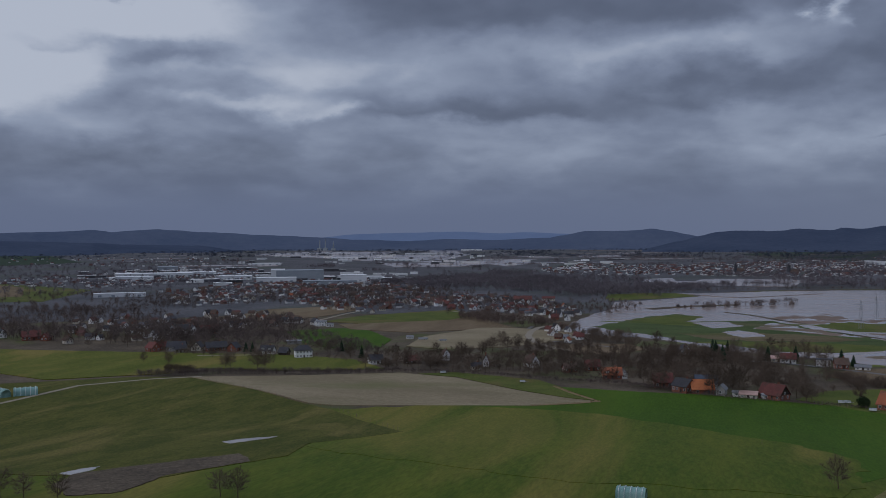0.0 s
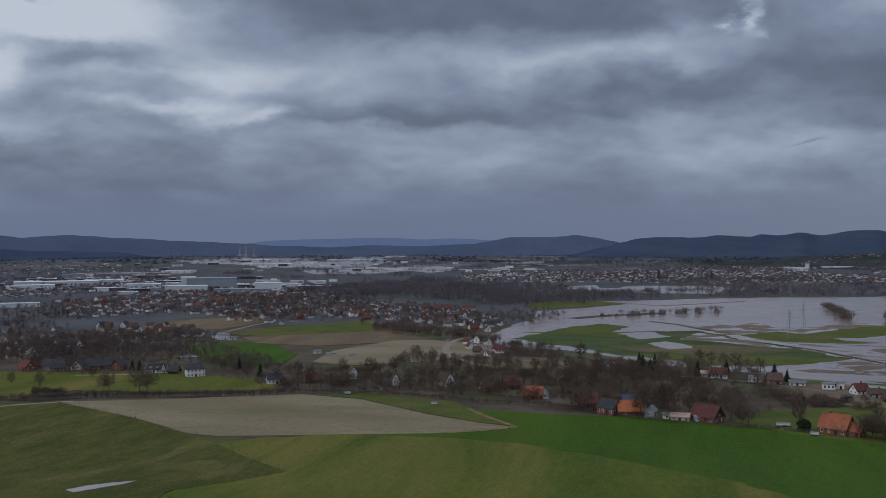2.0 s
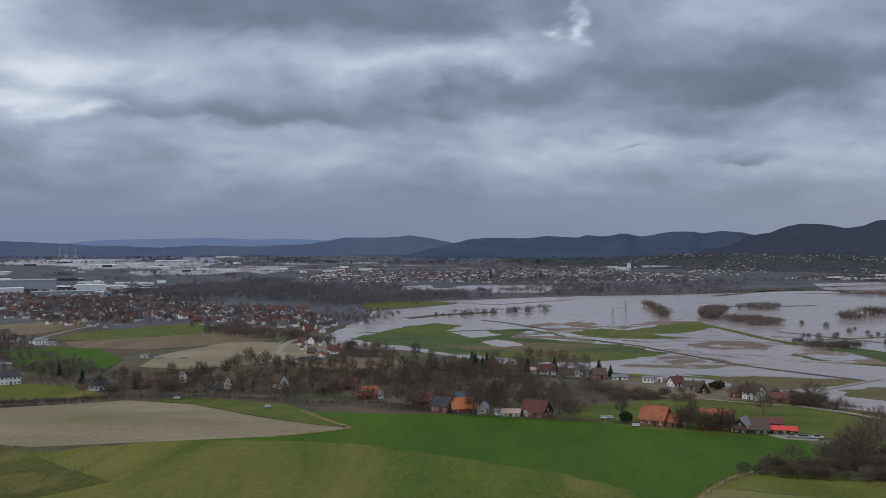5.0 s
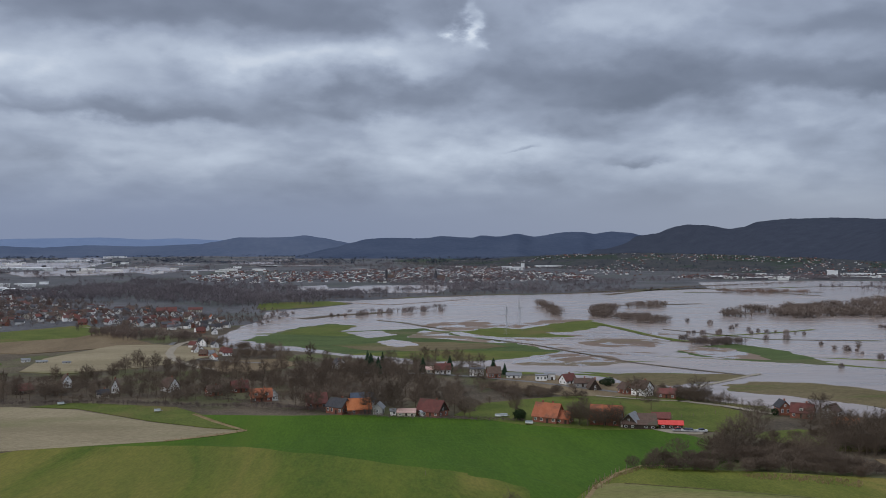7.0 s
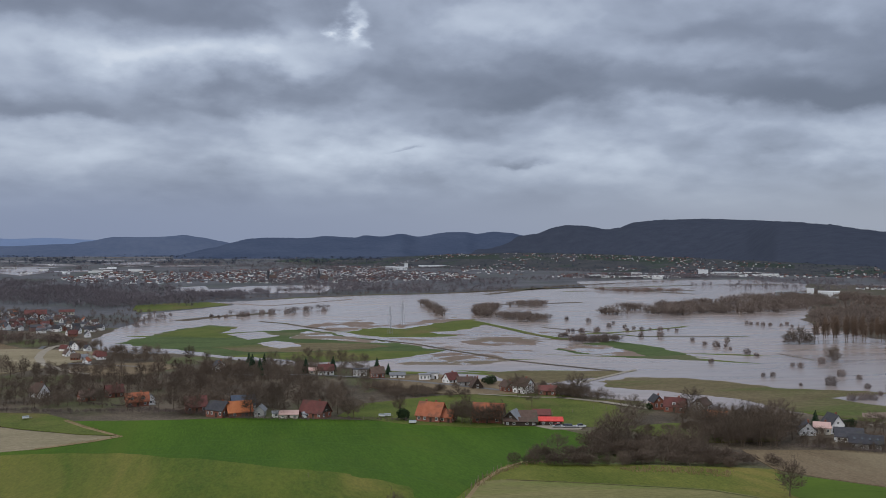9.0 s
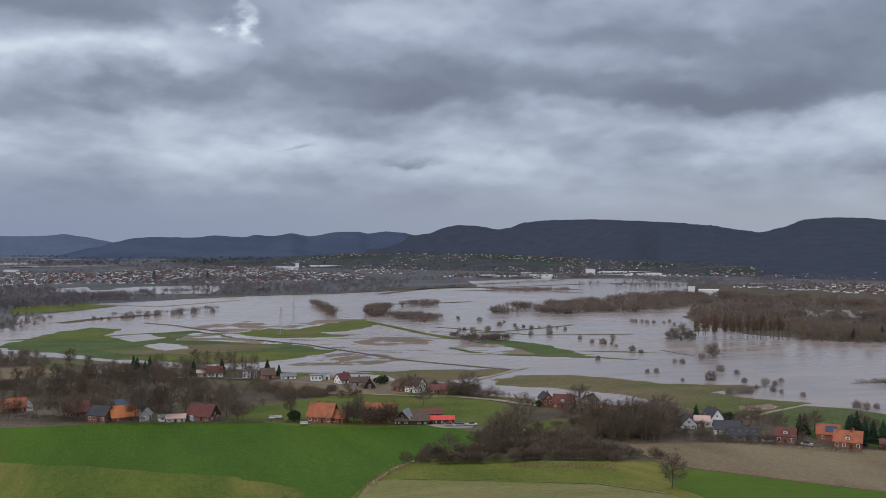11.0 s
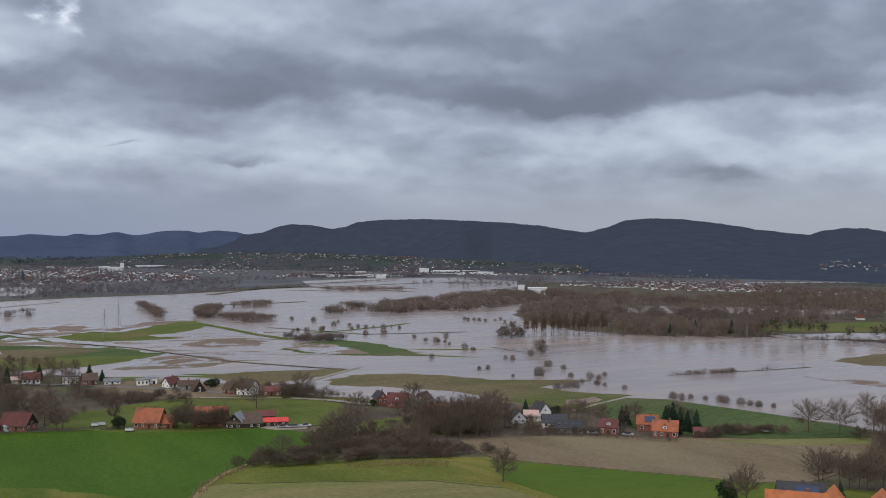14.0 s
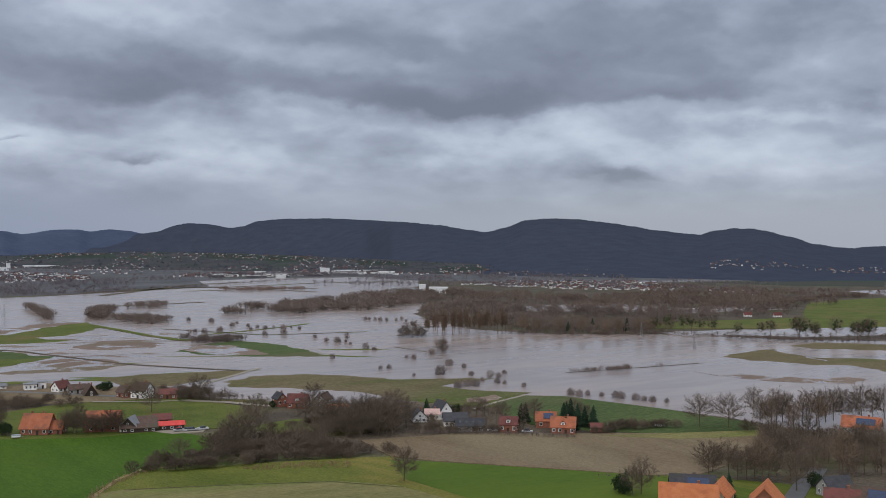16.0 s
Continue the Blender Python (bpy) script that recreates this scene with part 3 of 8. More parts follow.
plot("meadow_pool", [(0, 706), (14, 721), (27, 704), (32, 681), (15, 668)], "flood_water", 0.26, 2.5, step=2.0, seed=44, label="flood pool in the river meadow", category="water")
plot("meadow_pool_wide", [(-23, 777), (4, 793), (18, 754), (-5, 731)], "flood_water", 0.25, 4.0, step=2.5, seed=45, label="shallow flood pool in the grass", category="water")
isle("isle_mud_north", [(39, 842), (66, 880), (98, 889), (112, 835), (83, 795), (55, 788)], "mud", 0.324, "brown mud flat above the flood", 5, 46)
isle("isle_green_north", [(68, 777), (105, 814), (134, 771), (151, 733), (124, 727), (94, 734)], "meadow", 0.330, "low green bank in the flood", 4, 47)
isle("isle_pylon", [(122, 796), (161, 853), (198, 892), (203, 837), (184, 796), (150, 769), (130, 762)], "meadow", 0.336, "green and brown rise beside the pylon", 4, 48)
isle("isle_pylon_mud", [(113, 824), (150, 878), (189, 913), (204, 885), (160, 847), (127, 801)], "mud", 0.382, "brown mud flat beside the pylon", 4, 49)
isle("isle_mud_south", [(81.0, 576.3), (105, 614), (129, 627), (148, 609), (157, 580), (133.4, 563.2), (106.2, 563.3)], "mud", 0.348, "brown ploughed mud flat in the flood", 4, 50)
isle("isle_mud_mid", [(145, 684), (169, 714), (197, 703), (210, 678), (188, 658), (157, 661)], "mud", 0.334, "brown strip above the flood", 4, 51)
isle("isle_olive_south", [(125.0, 527.7), (141.9, 530.6), (169.6, 525.6), (204.1, 519.9), (186.2, 499.8), (150.6, 485.2), (129.4, 495.2)], "dike_turf", 0.360, "olive meadow at the near shore", 3, 52)
isle("dike_east", [(178.9, 484.3), (202.6, 494.1), (227.7, 487.5), (247.5, 466.0), (260.7, 443.2), (290.3, 430.2), (307.3, 422.0), (280.3, 415.3), (244.6, 415.8), (233.3, 439.2), (215.7, 449.4), (191.8, 460.6)], "dike_turf", 0.386, "low olive dike along the flood", 2.5, 53)
isle("dike_long", [(182.7, 486.8), (214.4, 471.2), (245.4, 447.3), (261.6, 423.3), (274.8, 394.2), (293.4, 373.6), (277.0, 366.3), (251.0, 360.0), (239.5, 373.3), (228.1, 396.8), (218.9, 424.9), (197.5, 447.9), (174.9, 465.9)], "dike_turf", 1.0, "long olive brown dike between the flood and the fields", 2.0, 153)
isle("dike_sand", [(256.2, 373.7), (274.9, 375.2), (272.6, 367.9), (257.7, 360.7), (251.4, 364.4)], "mud", 1.2, "bare sandy patch at the end of the dike", 1.5, 154)
isle("isle_tip", [(201, 629), (231, 665), (259, 673), (273, 636), (276, 591), (274, 555), (253, 565), (228, 584), (210, 603)], "isle_green", 0.372, "pointed green island in the flood", 3, 54)
isle("isle_tip_brown", [(206, 636), (229, 658), (242, 646), (247, 606), (246, 582), (226, 587), (211, 606)], "mud", 0.438, "brown back of the pointed island", 2.5, 55)
isle("isle_east_green", [(490, 424), (534, 435), (555, 438), (541, 409), (532, 373), (527, 351), (508, 368), (498, 393)], "dike_turf", 0.384, "green meadow showing through the flood", 3, 56)
isle("isle_east_long", [(587, 445), (619, 448), (655, 414), (761, 335), (718, 316), (618, 390), (586, 424)], "dike_turf", 0.390, "long green meadow beyond the flood", 3, 57)
isle("isle_east_near", [(539, 389), (557, 378), (568, 358), (635, 312), (567, 279), (518, 327), (524, 352)], "dike_turf", 0.396, "wet green meadow beside the flood", 3, 58)
isle("spit_brown", [(421.0, 385.0), (422.7, 367.9), (436.4, 359.7), (445.4, 344.0), (459.5, 325.6), (478.1, 324.5), (481.6, 314.9), (455.3, 309.1), (434.6, 328.5), (422.2, 348.0), (422.8, 360.1)], "mud", 0.442, "brown reed spit in the flood", 2, 59)

BANK = "narrow grassy bank crossing the flood"
strip("bank_road", [(84, 722), (112, 680), (131, 636), (155, 580), (177.1, 548.8), (203.2, 517.7)], 3.0, "scrub", 0.55, "embanked lane crossing the flood", "bank", 1.0, 4)
strip("bank_hedge", [(198, 849), (207, 793), (213, 744), (225, 696), (254, 681)], 7.0, "meadow", 0.55, BANK, "bank", 1.0, 5)
strip("bank_mid", [(211, 754), (222, 700), (244, 690)], 6.0, "meadow", 0.45, BANK, "bank", 1.0, 6)
strip("bank_far_a", [(240, 790), (265, 748), (292, 702), (373, 686)], 4.0, "scrub", 0.45, BANK, "bank", 1.0, 7)
strip("bank_far_b", [(252, 728), (284, 737), (327, 755), (364, 777)], 5.0, "meadow", 0.45, BANK, "bank", 1.0, 8)
strip("bank_far_c", [(337, 581), (341, 545)], 2.0, "scrub", 0.45, BANK, "bank", 0.6, 9)
strip("bank_river_line", [(3, 893), (25, 868), (46, 823), (66, 791)], 5.0, "scrub", 0.45, BANK, "bank", 1.0, 10)
strip("shore_lane", [(163.2, 478.2), (204.9, 515.3), (214.7, 523.4)], 3.0, "track", 0.5, "pale lane down to the water", "lane", 0.3, 11)
strip("bank_spit", [(355.0, 418.9), (378.0, 416.1), (401.9, 413.2), (426.8, 410.3), (455, 409)], 1.6, "scrub", 0.45, BANK, "bank", 0.8, 12)
for i, (line, wd) in enumerate((
        ([(-15, 1165), (47, 1245), (146, 1292), (250, 1315), (361, 1370), (508, 1448)], 16.0),
        ([(-69, 912), (-28, 962), (17, 995)], 14.0),
        ([(304, 1353), (414, 1421), (548, 1425), (710, 1481), (872, 1484)], 14.0),
        ([(473, 1467), (559, 1343), (633, 1321)], 10.0),
        ([(250, 1077), (304, 1080), (380, 1098)], 10.0),
        ([(437, 1331), (550, 1342), (591, 1235)], 10.0),
        ([(308, 1277), (494, 1506), (601, 1565)], 12.0))):
    strip("bank_north", line, wd, "scrub", 0.5, "dark wooded bank far across the flood", "bank", 4.0, 13 + i)

# slivers of drowned grass and mud round the islands
SL = random.Random(77)
for i, (c, n, mt) in enumerate((((22, 772), 9, "meadow"), ((122, 718), 9, "mud"), ((144, 625), 8, "mud"), ((145.0, 542.1), 6, "meadow"), ((217, 574), 6, "meadow"), ((175, 757), 8, "mud"),
                                ((62, 747), 6, "mud"), ((165, 711), 8, "mud"))):
    for k in range(n):
        x, y = c[0] + SL.gauss(0, 55), c[1] + SL.gauss(0, 28)
        ln, th = SL.uniform(12, 45), SL.uniform(1.5, 5)
        a = -math.atan2(x, y) + SL.uniform(-0.35, 0.1)
        ca, sa = math.cos(a), math.sin(a)
        ring = [(-1, 0), (-0.4, 0.8), (0.3, 1), (1, 0.1), (0.4, -0.7), (-0.3, -0.9)]
        plot("sliver", [(x + p * ln * ca - q * th * sa, y + p * ln * sa + q * th * ca) for p, q in ring], mt, 0.125 + 0.0001 * (10 * i + k), 2.0, step=4, seed=200 + i * 10 + k, label="sliver of drowned meadow in the flood", category="island")

# flooded fields and greenhouse country far out on the plain
for i, pts in enumerate((
        [(-1559, 4437), (-1286, 4676), (-980, 4020), (-1096, 3652)], [(-1687, 3212), (-1656, 3735), (-1280, 3641), (-1070, 2936), (-1305, 2774)], [(-1251, 2779), (-1163, 3082), (-859, 3274), (-759, 2582), (-958, 2454)],
        [(-668, 2485), (-566, 2659), (-452, 2319), (-469, 2081)], [(-858, 2273), (-673, 2339), (-544, 2071), (-697, 1983)], [(-479, 3138), (-340, 3229), (-247, 3008), (-402, 2858)],
        [(-1132, 2155), (-1096, 2202), (-1000, 2015), (-1037, 1974)], [(-1170, 3656), (-1178, 4096), (-935, 3451), (-876, 2990)], [(-811, 2449), (-643, 2524), (-492, 2336), (-587, 2124)],
        [(-352, 2027), (-296, 2102), (-264, 1973), (-325, 1905)], [(-133, 1516), (-75, 1581), (-69, 1457), (-118, 1433)])):
    plot("flooded_field", pts, "flood_water", 0.40 + 0.011 * i, 6.0, seed=60 + i, label="distant flooded field shining on the plain", category="water")
for i, pts in enumerate((
        [(-54, 1431), (-29, 1544), (58, 1512), (110, 1451), (90, 1347), (-17, 1351)], [(26, 1527), (135, 1554), (213, 1456), (126, 1448)], [(-54, 1163), (64, 1229), (119, 1201), (19, 1106)], [(-104, 1457), (-18, 1492), (42, 1441), (-59, 1386)],
        [(-19, 1560), (97, 1579), (140, 1493), (27, 1446)], [(607, 869), (696, 862), (791, 833), (796, 766), (730, 726), (605, 805)], [(777, 747), (879, 741), (899, 680), (739, 695)],
        [(1301, 885), (1387, 877), (1429, 784), (1242, 785)])):
    plot("flooded_field", pts, "flood_water", 0.55 + 0.011 * i, 4.0, seed=80 + i, label="flooded field behind a wooded bank", category="water")
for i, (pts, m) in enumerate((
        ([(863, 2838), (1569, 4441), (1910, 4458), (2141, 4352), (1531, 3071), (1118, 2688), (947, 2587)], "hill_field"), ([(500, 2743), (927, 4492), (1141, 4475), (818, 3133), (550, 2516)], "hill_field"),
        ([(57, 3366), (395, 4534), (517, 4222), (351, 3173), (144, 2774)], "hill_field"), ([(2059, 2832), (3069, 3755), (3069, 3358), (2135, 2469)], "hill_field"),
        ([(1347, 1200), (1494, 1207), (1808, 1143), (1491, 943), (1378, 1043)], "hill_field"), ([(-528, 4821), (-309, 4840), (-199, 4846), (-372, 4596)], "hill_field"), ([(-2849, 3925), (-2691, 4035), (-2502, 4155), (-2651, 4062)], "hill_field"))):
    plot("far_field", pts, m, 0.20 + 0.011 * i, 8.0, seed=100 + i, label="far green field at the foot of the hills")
for i in range(46):
    # bright strips of standing water and glass far out
    b, d = radians(SL.uniform(-36, -4) if i < 34 else SL.uniform(-4, 20)), SL.uniform(2300, 4700)
    x, y = d * math.sin(b), d * math.cos(b)
    ln, th = SL.uniform(30, 130), SL.uniform(14, 45)
    ca, sa = math.cos(-b), math.sin(-b)
    plot("flooded_strip", [(x + p * ln * ca - q * th * sa, y + p * ln * sa + q * th * ca) for p, q in ((-1, -0.3), (-0.8, 0.6), (0.2, 1), (1, 0.5), (0.9, -0.5), (-0.1, -1))], "flood_water", 0.72 + 0.006 * i, 4.0, seed=300 + i, label="bright strip of standing water on the far plain", category="water")
plot("muddy_ground", [(-166, 165), (-171, 181), (-159, 194), (-141, 219), (-130, 206), (-142, 180), (-143, 158), (-153, 153)], "scrub", 0.66, 2.0, step=3.0, seed=151, label="wet trodden mud in the rough grazing", category="ground")
# puddles in the near grass
for i, pts in enumerate(([(-159.9, 243.6), (-157.6, 249.0), (-152.0, 254.6), (-146.5, 257.7), (-147.8, 252.0), (-151.4, 244.8), (-155.1, 239.5)], [(-175.7, 180.6), (-173.6, 188.3), (-170.3, 191.9), (-169.2, 185.2), (-170.5, 178.6)], [(-306.9, 281.3), (-303.6, 287.6), (-299.9, 280.9)], [(-295.9, 280.9), (-295.6, 292.8), (-292.0, 286.0)])):
    plot("puddle", pts, "puddle_sky_water", 0.80, 0.9, step=1.5, seed=120 + i, label="rain puddle lying in the rough grass", category="puddle")

# ---- hills round the plain ----
def hill(name, sil, material, label, depth=1500, most=4750, rough=1.0, seed=0):
    """A wooded range: sil gives bearing, elevation of the crest and distance of its foot."""
    n0, n1 = sil[0][0], sil[-1][0]
    cols = int((n1 - n0) / 0.22) + 1
    rows = 15
    verts, faces = [], []
    for i in range(cols + 1):
        a = n0 + (n1 - n0) * i / cols
        k = 0
        while k < len(sil) - 2 and sil[k + 1][0] < a:
            k += 1
        (a0, e0, b0), (a1, e1, b1) = sil[k], sil[k + 1]
        f = (a - a0) / (a1 - a0)
        g = f * f * (3 - 2 * f) * 0.6 + f * 0.4
        el, base = e0 + (e1 - e0) * g, b0 + (b1 - b0) * f
        base = min(base, most - 350)
        crest = min(base + depth, most)
        h = 75 + math.tan(radians(el)) * crest
        h += rough * (noise.noise(Vector((a * 1.9, seed, 0))) * 2.0 + noise.noise(Vector((a * 9, seed, 3))) * 1.6)
        for j in range(rows + 4):
            s = j / rows
            r = base + (crest - base) * s
            if s <= 1:
                z = h * (0.25 * s + 0.75 * s * s * (3 - 2 * s))
                z += rough * 14 * s * (1 - s) * noise.noise(Vector((a * 0.5, s * 1.5, seed + 5)))
                z = min(z, 75 + (h - 75) * r / crest - (1 - s) * 4)
            else:
                z = h * (1 - (s - 1) * 1.2)
            verts.append((r * math.sin(radians(a)), r * math.cos(radians(a)), z - 1.0 * (j == 0)))
    w = rows + 4
    for i in range(cols):
        for j in range(w - 1):
            o = i * w + j
            faces.append((o, o + w, o + w + 1, o + 1))
    return tagged(link_mesh(name, verts, faces, material, True), label, "hill", kind="structure")


hill("hill_farthest", [(-27.71, -0.797, 4850), (-25.19, -0.357, 4850), (-21.32, -0.010, 4760), (-18.70, 0.048, 4690), (-15.37, 0.106, 4610), (-13.03, -0.002, 4570), (-11.35, 0.060, 4540), (-9.01, -0.047, 4520), (-6.01, -0.022, 4490), (-1.09, -0.366, 4480), (0.52, -0.893, 4480)], "farther_wood", "hills on the far horizon, painted pale blue as haze", 300, 4900, 0.6, 1)
hill("hill_west", [(-53.99, -0.089, 4850), (-50.07, 0.101, 4850), (-47.94, 0.475, 4850), (-46.15, 0.396, 4850), (-44.28, 0.313, 4850), (-41.82, 0.110, 4850), (-38.17, 0.191, 4850), (-36.53, 0.280, 4850), (-35.42, 0.156, 4830), (-34.28, 0.246, 4770), (-33.12, 0.307, 4710), (-31.95, 0.243, 4660), (-30.76, 0.145, 4600), (-28.94, 0.077, 4530), (-27.70, -0.023, 4480), (-25.82, -0.094, 4420), (-23.91, -0.199, 4360), (-21.33, -0.308, 4290), (-18.04, -0.453, 4210), (-14.71, -0.934, 4150)], "far_wood", "long wooded hills to the west, painted haze blue", 500, 4800, 0.8, 2)
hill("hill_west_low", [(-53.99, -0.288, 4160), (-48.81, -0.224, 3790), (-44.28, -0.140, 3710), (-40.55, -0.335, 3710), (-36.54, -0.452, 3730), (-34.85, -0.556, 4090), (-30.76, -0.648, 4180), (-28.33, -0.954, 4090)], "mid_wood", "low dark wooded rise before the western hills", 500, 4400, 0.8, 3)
hill("hill_low_rise", [(-21.98, -0.899, 4610), (-19.36, -0.581, 4540), (-18.04, -0.420, 4510), (-16.04, -0.327, 4460), (-13.36, -0.403, 4420), (-10.35, -0.278, 4380), (-8.01, -0.284, 4350), (-4.68, -0.425, 4340), (1.79, -0.566, 4340), (3.68, -0.923, 4350)], "far_wood", "low rise beyond the plain, painted haze blue", 400, 4650, 0.8, 4)
hill("hill_peak", [(-12.03, -0.876, 4400), (-9.34, -0.147, 4370), (-7.84, 0.117, 4350), (-6.34, 0.112, 4340), (-5.01, 0.141, 4340), (-4.09, 0.238, 4330), (-3.04, 0.101, 4330), (-2.06, -0.100, 4330), (-1.25, -0.267, 4330), (0.52, -0.500, 4340), (2.43, -0.892, 4340)], "far_wood", "hill with a gentle peak, painted haze blue", 300, 4780, 0.6, 5)
HILL_MIDDLE = hill("hill_middle", [(-4.63, -0.932, 3800), (-2.35, -0.472, 3780), (-1.26, -0.174, 3770), (-0.37, 0.026, 3770), (0.63, 0.093, 3760), (2.97, 0.061, 3750), (3.97, 0.195, 3750), (5.81, 0.096, 3750), (6.32, 0.230, 3750), (7.32, 0.163, 3760), (8.49, 0.331, 3760), (9.50, 0.164, 3880), (11.33, 0.431, 4010), (12.32, 0.430, 4020), (12.98, 0.330, 4160), (13.97, 0.462, 4170), (14.95, 0.395, 4180), (15.77, 0.230, 4190), (17.23, -0.001, 4210), (19.46, -0.847, 4250)], "mid_wood", "chain of rounded wooded hills, painted haze blue grey", 700, 4700, 0.8, 6)
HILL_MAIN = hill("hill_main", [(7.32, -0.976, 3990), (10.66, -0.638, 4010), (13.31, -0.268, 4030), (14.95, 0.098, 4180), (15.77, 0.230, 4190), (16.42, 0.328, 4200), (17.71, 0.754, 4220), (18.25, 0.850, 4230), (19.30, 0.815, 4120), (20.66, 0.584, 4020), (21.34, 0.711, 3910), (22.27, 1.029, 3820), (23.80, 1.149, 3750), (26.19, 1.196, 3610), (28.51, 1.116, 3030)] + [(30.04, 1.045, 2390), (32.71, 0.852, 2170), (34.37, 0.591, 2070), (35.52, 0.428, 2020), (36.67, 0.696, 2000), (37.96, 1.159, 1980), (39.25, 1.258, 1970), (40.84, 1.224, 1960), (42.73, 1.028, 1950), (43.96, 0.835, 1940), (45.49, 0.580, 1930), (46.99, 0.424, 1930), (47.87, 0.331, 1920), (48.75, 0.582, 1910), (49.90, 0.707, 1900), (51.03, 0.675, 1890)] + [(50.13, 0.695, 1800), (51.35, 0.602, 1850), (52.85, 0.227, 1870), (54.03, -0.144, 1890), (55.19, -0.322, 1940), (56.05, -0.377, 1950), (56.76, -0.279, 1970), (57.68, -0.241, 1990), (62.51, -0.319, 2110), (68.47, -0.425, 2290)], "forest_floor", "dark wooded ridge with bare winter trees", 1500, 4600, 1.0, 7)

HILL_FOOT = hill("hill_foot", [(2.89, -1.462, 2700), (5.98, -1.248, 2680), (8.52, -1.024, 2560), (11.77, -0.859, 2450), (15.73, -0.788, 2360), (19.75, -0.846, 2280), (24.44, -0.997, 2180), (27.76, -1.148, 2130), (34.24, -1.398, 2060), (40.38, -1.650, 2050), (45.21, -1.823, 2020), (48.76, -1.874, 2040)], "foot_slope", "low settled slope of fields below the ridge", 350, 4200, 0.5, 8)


# pastures on the settled slope, their green dulled by painted-in haze
mat("pasture_haze", (0.036, 0.047, 0.040), (0.054, 0.065, 0.054), 0.01, 0.1, spec=0.0, grit=0.15)
HILL_FOOT.data.materials.append(MATS["pasture_haze"])
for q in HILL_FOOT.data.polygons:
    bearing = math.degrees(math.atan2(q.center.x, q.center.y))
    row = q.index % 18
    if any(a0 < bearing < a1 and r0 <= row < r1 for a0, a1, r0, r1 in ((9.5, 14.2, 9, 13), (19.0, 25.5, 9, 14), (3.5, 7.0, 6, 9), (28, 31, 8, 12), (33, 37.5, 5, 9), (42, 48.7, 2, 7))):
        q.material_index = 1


def hill_trees(hill_ob, n, seed, label, lowest=0.25):
    """Bare trees over a range and along its crest."""
    rng = random.Random(seed)
    me = hill_ob.data
    rows = 19
    cols = len(me.vertices) // rows
    spots, zs = [], {}
    while len(spots) < n:
        c = rng.randrange(cols - 1)
        r = min(15, int(15 * rng.uniform(lowest, 1.06)))
        f, g = rng.random(), rng.random()
        a, b = me.vertices[c * rows + r].co, me.vertices[(c + 1) * rows + r].co
        d = me.vertices[c * rows + min(r + 1, rows - 1)].co
        q = a + (b - a) * f + (d - a) * (g if r < 15 else 0)
        spots.append((q.x, q.y))
        zs[(q.x, q.y)] = q.z - 1.5
    return spots, lambda x, y: zs[(x, y)]

# ---- trees ----
mat("bark", (0.085, 0.065, 0.046), (0.150, 0.113, 0.080), 0.8, 6.0, bump=0.03)
mat("twigs", (0.112, 0.086, 0.064), (0.170, 0.130, 0.100), 0.15, 1.2, vary=0.25)
mat("twigs_red", (0.103, 0.076, 0.058), (0.156, 0.117, 0.089), 0.15, 1.2, vary=0.25)
mat("wood_near", (0.100, 0.076, 0.058), (0.163, 0.124, 0.093), 0.05, 0.6, vary=0.3)
mat("twigs_pale", (0.163, 0.118, 0.085), (0.241, 0.177, 0.129), 0.15, 1.2, vary=0.2)
mat("twigs_orange", (0.166, 0.098, 0.063), (0.242, 0.145, 0.098), 0.15, 1.2, vary=0.2)
mat("twigs_poplar", (0.137, 0.096, 0.069), (0.197, 0.139, 0.102), 0.15, 1.2, vary=0.2)
mat("twigs_willow", (0.176, 0.138, 0.122), (0.266, 0.210, 0.187), 0.15, 1.2, vary=0.3)
mat("wood_stuff", (0.126, 0.095, 0.080), (0.204, 0.154, 0.128), 0.01, 0.2, vary=0.3, island=True)
mat("wood_dark", (0.102, 0.082, 0.073), (0.179, 0.139, 0.123), 0.01, 0.2, vary=0.35, island=True)
mat("wood_red", (0.158, 0.107, 0.086), (0.234, 0.163, 0.130), 0.01, 0.2, vary=0.25, island=True)
mat("wood_thicket", (0.129, 0.103, 0.086), (0.211, 0.164, 0.139), 0.01, 0.2, vary=0.3, island=True)
# woods of the plain, with bluish haze mixed into the twig colour
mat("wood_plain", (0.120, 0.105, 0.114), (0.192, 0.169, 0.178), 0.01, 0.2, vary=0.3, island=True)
# distant hedges and trees, blued by haze in their base colour
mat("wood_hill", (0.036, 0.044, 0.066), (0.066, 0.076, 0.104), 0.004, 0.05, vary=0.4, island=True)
mat("needles", (0.014, 0.028, 0.016), (0.032, 0.055, 0.028), 0.4, 3.0, vary=0.2)
mat("evergreen", (0.020, 0.035, 0.016), (0.045, 0.070, 0.030), 0.5, 3.0, vary=0.2)
mat("mistletoe", (0.035, 0.055, 0.022), (0.070, 0.095, 0.040), 0.8, 4.0)


def part(name, geo, material, parent, label="", smooth=False):
    """Links geometry (verts, faces) as one mesh under a thing or a part."""
    verts, faces = geo
    me = bpy.data.meshes.new(name)
    me.from_pydata(verts, [], faces)
    if smooth:
        me.polygons.foreach_set("use_smooth", [True] * len(me.polygons))
    me.materials.append(MATS[material])
    ob = new(name, me)
    ob.parent = parent
    if label:
        ob["label"] = label
    return ob


